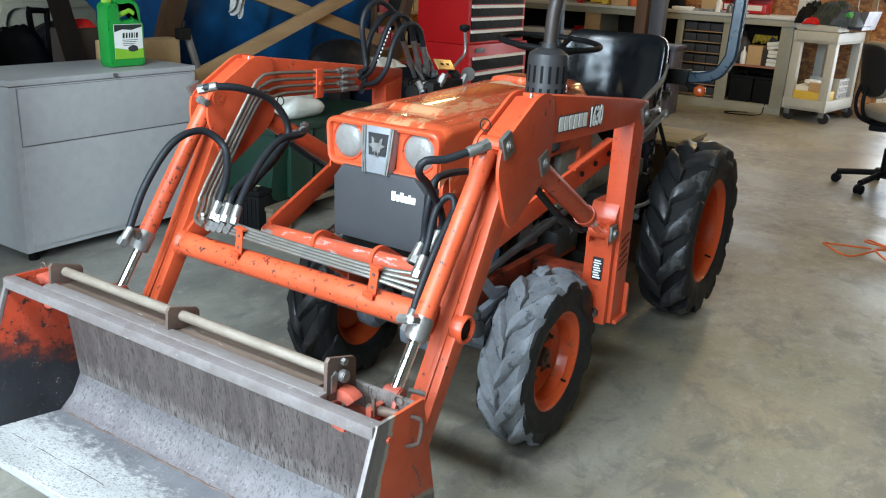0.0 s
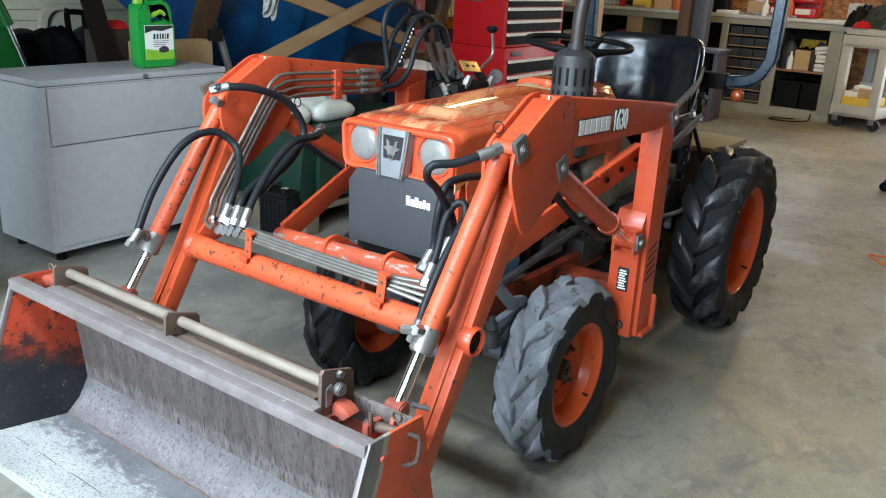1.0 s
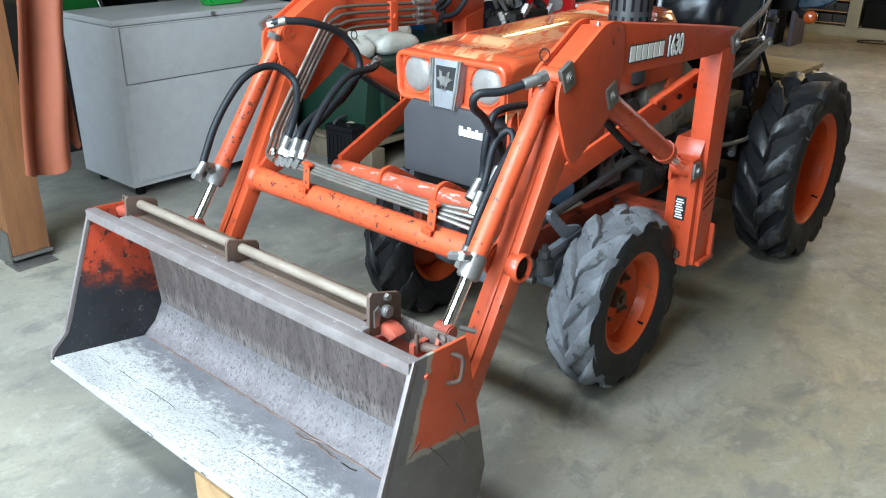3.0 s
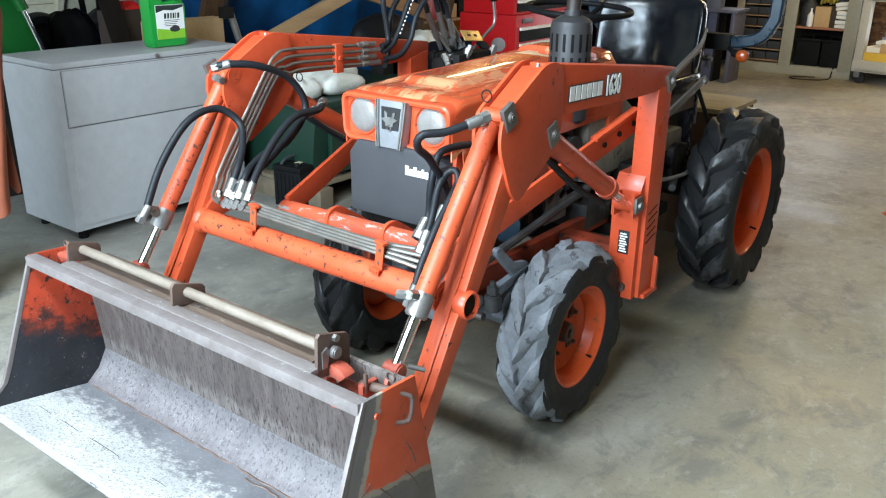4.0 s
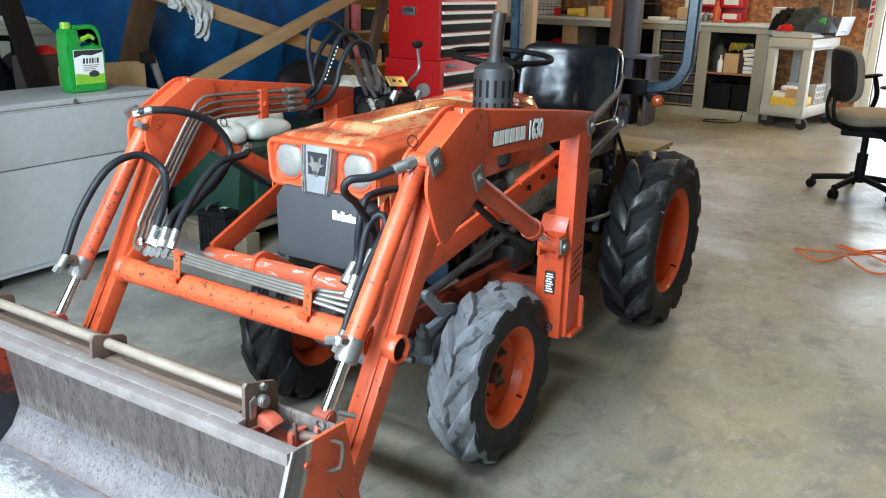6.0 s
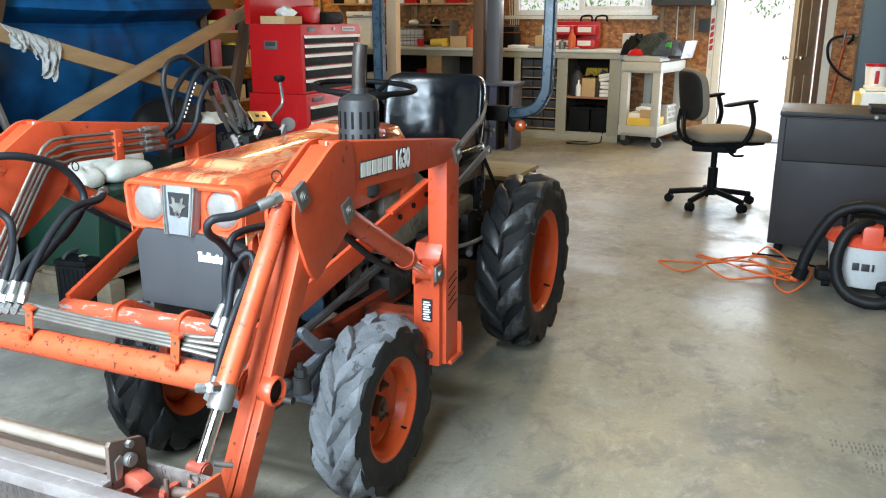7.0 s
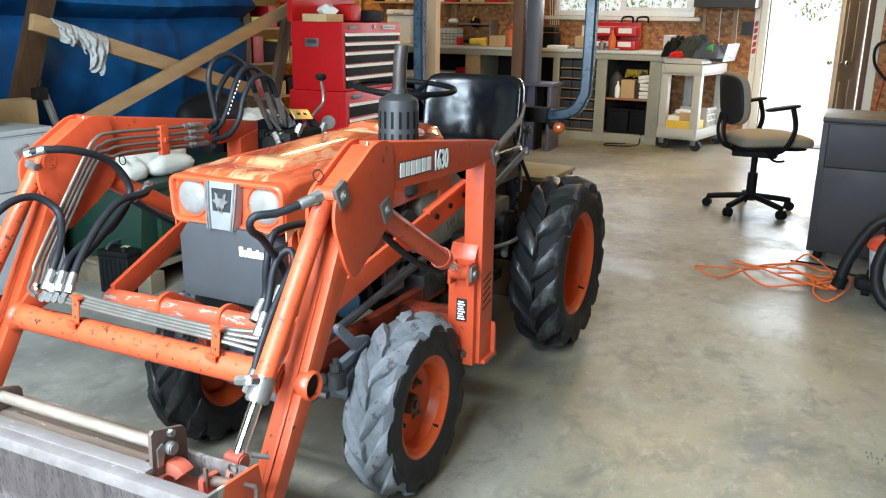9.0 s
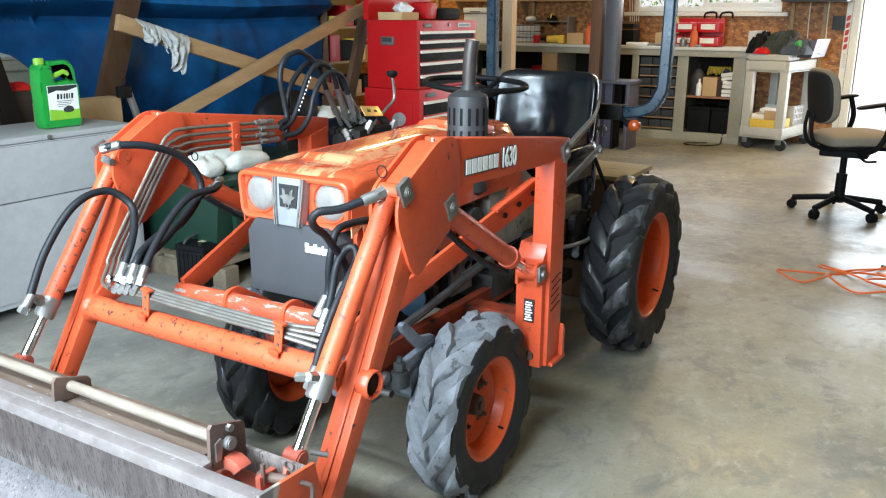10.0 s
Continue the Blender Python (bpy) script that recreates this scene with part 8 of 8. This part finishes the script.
single("wall_cabinet", Mesh().box(-0.22, 7.55, 1.46, 0.40, 7.998, 1.95, 0.006), "panel", "dark wall cabinet beside the entry door", "cabinet")
wrap_print = thing("wrap_print", (0.388, 7.983, 0.9), "red and grey print running up the house wrap", "print")
for _i in range(5):
    part("print_bar", Mesh().prism(rounded([(0.366, 0.98 + 0.072 * _i), (0.372, 1.035 + 0.072 * _i), (0.408, 1.045 + 0.072 * _i), (0.402, 0.99 + 0.072 * _i)], 0.012, 3), 7.980, 7.9845, "y"), "red", wrap_print)
for _i in range(7):
    part("print_bar", Mesh().box(0.378, 7.980, 0.80 + 0.022 * _i, 0.40, 7.9845, 0.812 + 0.022 * _i), "vac_grey", wrap_print)

# ---- utility cart ----
cart = thing("utility_cart", (-0.16, 7.5, 0), "beige moulded plastic utility cart loaded with clothes and tools", "cart")
CX0, CX1, CY0, CY1 = -0.415, 0.02, 7.13, 7.92
for _z0, _z1 in ((0.775, 0.885), (0.115, 0.225)):
    _k = Mesh().box(CX0, CY0, _z0, CX1, CY1, _z0 + 0.03, 0.006)
    for _b in ((CX0, CY0, CX0 + 0.03, CY1), (CX1 - 0.03, CY0, CX1, CY1), (CX0 + 0.03, CY0, CX1 - 0.03, CY0 + 0.03), (CX0 + 0.03, CY1 - 0.03, CX1 - 0.03, CY1)):
        _k.box(_b[0], _b[1], _z0, _b[2], _b[3], _z1, 0.008)
    part("tray", _k, "cart", cart)
for _x in (CX0 + 0.045, CX1 - 0.045):
    for _y in (CY0 + 0.045, CY1 - 0.045):
        part("leg", Mesh().box(_x - 0.042, _y - 0.042, 0.20, _x + 0.042, _y + 0.042, 0.79, 0.014), "cart", cart)
        cs = part("caster", Mesh().cyl((_x + 0.03, _y - 0.018, 0.055), (_x + 0.03, _y + 0.018, 0.055), 0.055, None, 24, bevel=0.004), "rubber_dark", cart)
        part("fork", Mesh().box(_x - 0.02, _y - 0.03, 0.06, _x + 0.035, _y - 0.02, 0.112, 0.002).box(_x - 0.02, _y + 0.02, 0.06, _x + 0.035, _y + 0.03, 0.112, 0.002).box(_x - 0.022, _y - 0.03, 0.109, _x + 0.037, _y + 0.03, 0.118, 0.002), "zinc", cs)
ptray = single("plastic_tray", Mesh().box(-0.40, 7.14, 0.89, 0.0, 7.45, 0.95, 0.012), "cart", "pale plastic tray standing on the cart", "tray")
clothes = single("work_jacket", Mesh().heap(-0.40, 7.16, 0.952, 0.02, 7.70, 0.27, 3.6, 2.0, 70), "olive", "crumpled dark olive work jacket heaped on the cart", "jacket")
denim = single("denim_cloth", Mesh().heap(-0.10, 7.12, 0.955, 0.17, 7.50, 0.18, 3.4, 7.0, 44), "denim", "faded blue cloth hanging over the cart edge", "cloth")
bag = single("black_bag", Mesh().heap(-0.47, 7.18, 0.952, -0.26, 7.56, 0.27, 3.0, 12.0, 40), "black", "crumpled black bag beside the jacket on the cart", "bag")
rag = single("red_cloth", Mesh().heap(-0.36, 7.125, 0.952, -0.20, 7.30, 0.09, 5.0, 15.0, 26), "red", "crumpled red cloth under the jacket", "cloth")
cap = single("brown_beanie", Mesh().heap(-0.04, 7.26, 1.02, 0.10, 7.46, 0.14, 4.0, 21.0, 26), "lumber_dark", "brown knitted beanie on the heap of clothes", "hat")
glove = single("green_glove", Mesh().heap(0.02, 7.16, 1.03, 0.10, 7.26, 0.075, 4.0, 23.0, 20), "jug", "bright green work glove on the heap", "glove")
case = single("grey_case", Mesh().box(-0.47, 7.25, 0.90, -0.40, 7.6, 1.17, 0.012), "vac_grey", "grey plastic case standing on edge at the cart", "case")
hook_crate = single("grey_crate", Mesh().prism([(0.02, 0.92), (0.06, 1.08), (0.20, 1.10), (0.16, 0.92)], 7.3, 7.7, "y", 0.006), "violet_steel", "grey plastic crate hooked on the cart", "crate")
yb = thing("yellow_bin", (-0.2, 7.3, 0.147), "yellow plastic bin with papers on the lower cart tray", "bin")
part("bin_body", Mesh().box(-0.37, 7.165, 0.147, -0.04, 7.5, 0.30, 0.01), "yellow", yb)
part("papers", Mesh().box(-0.34, 7.2, 0.30, -0.08, 7.45, 0.35, 0.004).box(-0.30, 7.22, 0.35, -0.14, 7.4, 0.38, 0.004, m=pose(0, 0, 0, 0, 6, 0)), "paper", yb)
part("carton", Mesh().box(-0.2, 7.19, 0.30, -0.05, 7.4, 0.39, 0.004), "cardboard", yb)
crate = thing("milk_crate", (-0.1, 7.7, 0.147), "grey slotted plastic crate on the lower cart tray", "crate")
for _i in range(7):
    part("crate_bar", Mesh().box(-0.035, 7.56 + 0.045 * _i, 0.147, -0.025, 7.58 + 0.045 * _i, 0.42, 0.002), "vac_grey", crate)
for _i in range(5):
    part("crate_rail", Mesh().box(-0.036, 7.55, 0.15 + 0.06 * _i, -0.022, 7.87, 0.165 + 0.06 * _i, 0.002), "vac_grey", crate)
part("crate_side", Mesh().box(-0.33, 7.55, 0.147, -0.03, 7.56, 0.42, 0.003), "vac_grey", crate)

# the loaded cart stands a little askew
bpy.context.view_layer.update()
_turn = pose(-0.40, 7.13, 0, 0, 0, -10) @ pose(-0.40, 7.13, 0).inverted()
for _o in (cart, ptray, clothes, denim, bag, rag, cap, glove, case, hook_crate, yb, crate):
    _o.matrix_basis = _turn @ _o.matrix_basis

# ---- office chair ----
chair = thing("office_chair", (0.87, 4.40, 0), "taupe upholstered office chair with black arms and base", "chair", turn=27)
CC = Vector((0.85, 4.40, 0))
for _i in range(5):
    a = radians(176 + 72 * _i)
    e = CC + Vector((0.30 * math.cos(a), 0.30 * math.sin(a), 0.075))
    lg = part("base_arm", Mesh().tube([CC + Vector((0, 0, 0.115)), CC.lerp(e, 0.5) + Vector((0, 0, 0.06)), e], 0.021, 8), "black", chair)
    t = Vector((-math.sin(a), math.cos(a), 0)) * 0.026
    c = Vector((e.x, e.y, 0.032))
    part("caster", Mesh().cyl(c - t, c - t * 0.15, 0.032, None, 18, bevel=0.004).cyl(c + t * 0.15, c + t, 0.032, None, 18, bevel=0.004).cyl(c, e, 0.01), "black", lg)
part("gas_lift", Mesh().cyl(CC + Vector((0, 0, 0.08)), CC + Vector((0, 0, 0.28)), 0.035).cyl(CC + Vector((0, 0, 0.28)), CC + Vector((0, 0, 0.44)), 0.022), "black", chair)
_k = Mesh().box(0.70, 4.29, 0.40, 1.0, 4.51, 0.455, 0.018).tube([(0.95, 4.28, 0.42), (1.0, 4.2, 0.40), (1.06, 4.18, 0.41)], 0.009, 6)
part("mechanism", _k, "black", chair)
part("seat", Mesh().pad((0.055, 0, 0.530), 0.265, 0.245, 0.047, "z", 0.55, 0.42, 0.018), "fabric", chair, local=True)
part("seat_pan", Mesh().pad((0.05, 0, 0.480), 0.235, 0.205, 0.022, "z", 0.4, 0.4), "black", chair, local=True)
_tilt = Matrix.Translation((-0.25, 0, 0.80)) @ Matrix.Rotation(radians(-7), 4, "Y")
bk = part("backrest", Mesh().pad((0.012, 0, 0), 0.034, 0.218, 0.182, "x", 0.55, 0.58, 0.045, m=_tilt), "fabric", chair, local=True)
part("back_shell", Mesh().pad((-0.018, 0, 0), 0.022, 0.205, 0.170, "x", 0.55, 0.58, 0.045, m=_tilt), "shell", bk, local=True)
for _s in (-1, 1):
    part("back_bar", Mesh().tube([(-0.275, _s * 0.05, 0.70), (-0.285, _s * 0.06, 0.60), (-0.265, _s * 0.06, 0.51), (-0.20, _s * 0.05, 0.455), (-0.06, _s * 0.05, 0.445)], 0.013, 8), "black", chair, local=True)
    ap = part("arm_post", Mesh().tube([(0.0, _s * 0.15, 0.445), (0.06, _s * 0.25, 0.475), (0.10, _s * 0.285, 0.56), (0.115, _s * 0.285, 0.65), (0.085, _s * 0.285, 0.765)], 0.017, 8), "black", chair, local=True)
    part("arm_pad", Mesh().pad((0.015, _s * 0.285, 0.765), 0.115, 0.038, 0.012, "z", 0.6, 0.5, m=Matrix.Translation((0.015, 0, 0.765)) @ Matrix.Rotation(radians(-9), 4, "Y") @ Matrix.Translation((-0.015, 0, -0.765))), "black", ap, local=True)

# ---- near the dark cabinet ----
vac = thing("shop_vacuum", (1.765, 2.62, 0), "grey and orange-red shop vacuum with a thick black hose", "vacuum")
VX, VY = 1.765, 2.62
part("drum", Mesh().lathe([(0.055, 0), (0.055, 0.145), (0.07, 0.155), (0.24, 0.175), (0.255, 0.18), (0.265, 0.18), (0.265, 0)], (VX, VY, 0), "z", 40), "vac_grey", vac)
ld = part("lid", Mesh().lathe([(0.262, 0.19), (0.275, 0.192), (0.30, 0.17), (0.315, 0.10), (0.32, 0)], (VX, VY, 0), "z", 40), "vac_red", vac, "orange-red lid")
part("motor_head", Mesh().box(VX - 0.085, VY - 0.10, 0.30, VX + 0.085, VY + 0.10, 0.395, 0.03), "black", vac)
part("inlet", Mesh().box(VX - 0.04, VY - 0.185, 0.255, VX + 0.05, VY - 0.06, 0.37, 0.02), "vac_red", vac)
part("carry_handle", Mesh().tube([(VX - 0.105, VY + 0.03, 0.29), (VX - 0.10, VY + 0.03, 0.395), (VX + 0.055, VY + 0.03, 0.395), (VX + 0.06, VY + 0.03, 0.29)], 0.010, 8), "black", vac)
part("maker_mark", Mesh().box(VX - 0.065, VY - 0.172, 0.15, VX - 0.035, VY - 0.160, 0.185, 0.002).box(VX - 0.025, VY - 0.175, 0.15, VX + 0.01, VY - 0.163, 0.185, 0.002).box(VX + 0.02, VY - 0.175, 0.15, VX + 0.03, VY - 0.163, 0.185, 0.002), "decal_black", vac)
for _x, _y in ((VX - 0.165, VY + 0.02), (VX + 0.105, VY - 0.13), (VX + 0.16, VY + 0.12), (VX - 0.11, VY + 0.16)):
    ft = part("caster_foot", Mesh().pad((_x, _y, 0.068), 0.056, 0.056, 0.034, "z", 0.5, 0.5), "black", vac)
    part("foot_wheel", Mesh().cyl((_x - 0.018, _y, 0.026), (_x + 0.018, _y, 0.026), 0.026), "black", ft)
def coil(points, r):
    """A hose along points with fine ribs round it."""
    k = Mesh().tube(points, r, 16)
    for ring in range(0, len(k.bm.verts), 16):
        k.bm.verts.ensure_lookup_table()
        vs = [k.bm.verts[ring + j] for j in range(16) if ring + j < len(k.bm.verts)]
        c = sum((v.co for v in vs), Vector()) / len(vs)
        for v in vs:
            v.co = c + (v.co - c) * (1.0 if (ring // 16) % 2 else 0.93)
    return k
_h = [(1.755, 2.50, 0.365), (1.72, 2.46, 0.375), (1.66, 2.43, 0.332), (1.625, 2.41, 0.215), (1.64, 2.39, 0.11), (1.70, 2.36, 0.045), (1.81, 2.33, 0.031), (1.91, 2.36, 0.075), (1.965, 2.42, 0.20), (1.945, 2.52, 0.33), (1.86, 2.58, 0.41), (1.735, 2.60, 0.435), (1.61, 2.60, 0.387), (1.534, 2.60, 0.262), (1.494, 2.60, 0.153), (1.477, 2.60, 0.06)]
hs = part("vacuum_hose", coil(_h, 0.030), "vac_hose", vac, "thick black ribbed hose")
part("hose_cuff", Mesh().cyl(Vector(_h[-1]) + Vector((0.01, 0, 0.03)), Vector(_h[-1]) + Vector((-0.005, 0, -0.02)), 0.035), "black", hs)

# extension cord heap
random.seed(21)
_pts = [(0.98, 2.80), (0.80, 2.71), (0.763, 2.66), (0.80, 2.57), (0.90, 2.58), (1.0, 2.72), (1.10, 2.86), (1.28, 2.94), (1.38, 2.99), (1.50, 2.93), (1.537, 2.75), (1.51, 2.53), (1.434, 2.425), (1.37, 2.50), (1.36, 2.66), (1.26, 2.79), (1.05, 2.90), (0.955, 2.92), (0.95, 2.83), (1.10, 2.74), (1.30, 2.70), (1.44, 2.84), (1.386, 3.05), (1.30, 3.17), (1.24, 3.10), (1.15, 2.90), (1.05, 2.74), (1.01, 2.66), (1.138, 2.545), (1.276, 2.597), (1.40, 2.66), (1.48, 2.74), (1.40, 2.86), (1.25, 2.82), (1.18, 2.70), (1.30, 2.60), (1.44, 2.64), (1.36, 2.78), (1.22, 2.88), (1.30, 2.76), (1.44, 2.66)]
_cord = thing("extension_cord", (1.2, 2.7, 0), "tangled bright orange extension cord on the concrete floor", "cord")
part("cord", Mesh().tube([(x, y, 0.0075 + 0.011 * (i % 4)) for i, (x, y) in enumerate(_pts)], 0.0052, 8), "cord", _cord)
part("plug", Mesh().cyl((1.44, 2.66, 0.016), (1.475, 2.645, 0.016), 0.014), "cord", _cord)
single("black_cable", Mesh().tube([(1.22, 3.12, 0.006), (1.4, 3.10, 0.006), (1.55, 2.98, 0.006), (1.7, 3.0, 0.006)], 0.006, 6), "black", "black cable lying on the floor by the cabinet", "cable")
single("black_cable", Mesh().tube([(-0.75, 7.2, 0.012), (-0.95, 7.1, 0.006), (-0.9, 7.0, 0.006), (-0.7, 7.05, 0.006), (-0.62, 7.2, 0.006), (-0.62, 7.29, 0.05), (-0.62, 7.33, 0.10)], 0.006, 6), "black", "black cable looped on the floor before the bench", "cable")
mf = thing("metal_leg_frame", (1.93, 2.0, 0), "bare aluminium folding leg beside the vacuum", "metal frame")
part("frame_leg", Mesh().box(1.858, 1.865, 0.0, 1.868, 1.895, 0.19, 0.002), "zinc", mf)
part("frame_channel", Mesh().box(1.872, 1.862, 0.0, 1.896, 1.90, 0.20, 0.004).cyl((1.884, 1.855, 0.02), (1.884, 1.865, 0.02), 0.010), "zinc", mf)
wr = thing("wire_rack", (1.9, 1.6, 0), "thin bare wire rack lying on the concrete floor", "wire rack")
for _i in range(4):
    part("tine", Mesh().tube([(1.852, 1.715 - 0.087 * _i, 0.005), (1.90, 1.76 - 0.087 * _i, 0.005), (1.97, 1.82 - 0.087 * _i, 0.005)], 0.0035, 6), "vinyl_window", wr)
part("rack_bar", Mesh().cyl((1.97, 1.83, 0.005), (1.97, 1.55, 0.005), 0.0035, None, 6), "vinyl_window", wr)

lt = thing("black_device", (1.98, 3.45, 0.815), "flat black device lying on the dark cabinet", "device")
part("device_body", Mesh().box(1.745, 3.30, 0.816, 2.2, 3.58, 0.845, 0.005), "black", lt)
part("device_slot", Mesh().box(1.76, 3.297, 0.825, 1.90, 3.301, 0.838), "dark", lt)
lc = thing("black_case", (2.05, 3.66, 0.815), "black padded case with grey strut on the dark cabinet", "case")
part("case_body", Mesh().box(1.86, 3.60, 0.816, 2.25, 3.72, 1.12, 0.035), "black", lc)
part("case_strut", Mesh().cyl((1.90, 3.585, 0.83), (2.02, 3.585, 1.02), 0.008), "vac_grey", lc)
part("case_panel", Mesh().box(1.89, 3.592, 0.87, 2.22, 3.602, 1.08, 0.01), "navy", lc)
part("case_handle", Mesh().tube([(2.10, 3.64, 1.11), (2.10, 3.63, 1.17), (2.16, 3.63, 1.185), (2.24, 3.63, 1.17), (2.24, 3.64, 1.11)], 0.014, 8), "black", lc)
wt = thing("white_container", (2.0, 5.6, 0), "white plastic drawer cart with pale papers on top", "drawer cart")
part("container_body", Mesh().box(1.80, 5.35, 0.0, 2.2, 5.8, 0.78, 0.02), "white", wt)
part("container_edge", Mesh().box(1.755, 5.40, 0.0, 1.80, 5.75, 0.76, 0.01), "yellow", wt)
part("papers", Mesh().box(1.82, 5.4, 0.785, 2.1, 5.7, 0.81, 0.006), "paper", wt)
pl = thing("white_pail", (1.90, 5.62, 0.81), "white plastic pail with red lid and red stripe", "pail")
part("pail_body", Mesh().lathe([(0, 0), (0, 0.075), (0.15, 0.085), (0.15, 0)], (1.90, 5.62, 0.81), "z", 28), "white", pl)
part("pail_lid", Mesh().cyl((1.90, 5.62, 0.96), (1.90, 5.62, 0.98), 0.09, None, 28), "red", pl)
part("pail_stripe", Mesh().box(1.885, 5.53, 0.83, 1.915, 5.545, 0.93, 0.004), "red", pl)
blu = thing("tall_blue_cabinet", (2.4, 6.3, 0), "tall slate blue steel cabinet by the end wall", "cabinet")
part("cabinet_body", Mesh().box(1.782, 6.2, 0.0, 2.76, 6.75, 2.1, 0.008), "blue_grey", blu)
part("cabinet_door", Mesh().box(1.79, 6.185, 0.05, 2.25, 6.2, 2.06, 0.004), "blue_grey", blu)
part("cabinet_door", Mesh().box(2.27, 6.185, 0.05, 2.75, 6.2, 2.06, 0.004), "blue_grey", blu)
part("door_handle", Mesh().box(2.20, 6.165, 1.0, 2.22, 6.185, 1.15, 0.003), "zinc", blu)
ah = thing("air_hose", (1.7, 7.95, 1.2), "black air hose with brass fittings hung on the wall", "hose")
part("hose_loop", Mesh().tube([(1.86, 7.95, 1.15), (1.70, 7.94, 1.15), (1.60, 7.93, 1.125), (1.563, 7.92, 1.05), (1.578, 7.92, 0.935), (1.637, 7.92, 0.84), (1.74, 7.92, 0.746), (1.9, 7.92, 0.68)], 0.014, 8), "hose", ah)
part("red_line", Mesh().tube([(1.75, 7.96, 1.22), (1.70, 7.95, 0.94), (1.655, 7.94, 0.546), (1.62, 7.94, 0.3)], 0.010, 6), "cord", ah)
part("valve", Mesh().cyl((1.72, 7.93, 1.15), (1.83, 7.93, 1.153), 0.014).cyl((1.70, 7.92, 1.06), (1.712, 7.92, 1.21), 0.012), "zinc", ah)
part("blow_gun", Mesh().box(1.775, 7.90, 1.10, 1.80, 7.93, 1.17, 0.006).cyl((1.785, 7.91, 1.13), (1.745, 7.91, 1.07), 0.012), "black", ah)
single("house_wrap", Mesh().box(1.52, 7.985, 0.05, 1.602, 7.997, 2.5), "paper", "strip of white house wrap beside the door frame", "house wrap")

# crate behind the tractor and block under the bucket
wc = thing("plywood_box", (0.0, 1.95, 0), "plain plywood box standing behind the tractor", "box")
part("box_top", Mesh().box(-0.42, 1.76, 0.585, 0.215, 2.15, 0.605, 0.002), "ply", wc)
# sides get a darker lumber colour to stand in for shade below the top
for _b in ((-0.41, 1.77, 0.205, 1.785), (-0.41, 1.79, -0.395, 2.12), (0.19, 1.79, 0.205, 2.12), (-0.41, 2.125, 0.205, 2.14)):
    part("box_side", Mesh().box(_b[0], _b[1], 0.0, _b[2], _b[3], 0.583, 0.002), "lumber_dark", wc)
single("wood_block", Mesh().box(0.10, -1.12, 0.0, 0.22, -0.95, 0.192, 0.004), "lumber", "pale wooden block under the loader bucket", "block")

# dried tread prints on the floor
def tread_print(x, y, length, width, turn, seed):
    """Rows of short dark smears, as a muddy sole or tyre leaves them."""
    rng = random.Random(seed)
    k = Mesh()
    m = pose(x, y, 0.0, 0, 0, turn)
    for i in range(int(length / 0.014)):
        for row in (-1, 0, 1):
            if rng.random() < 0.25:
                continue
            cx, cy, l = -length / 2 + 0.014 * i + rng.uniform(-0.002, 0.002), row * width / 3 + rng.uniform(-0.003, 0.003), width * rng.uniform(0.10, 0.16)
            k.prism(rounded([(cx, cy - l), (cx + 0.003, cy + l), (cx + 0.008, cy + l * 0.8), (cx + 0.006, cy - l * 0.9)], 0.003, 1), 0.0006, 0.0014, "z", 0.0, m=m)
    return single("tread_print", k, "mud", "dried grey mud tread print on the concrete floor", "stain", "tread prints", "stuff")


tread_print(1.70, 0.865, 0.20, 0.085, 8, 1)
tread_print(1.75, 0.747, 0.11, 0.075, 4, 2)
tread_print(1.84, 1.02, 0.16, 0.08, 70, 3)
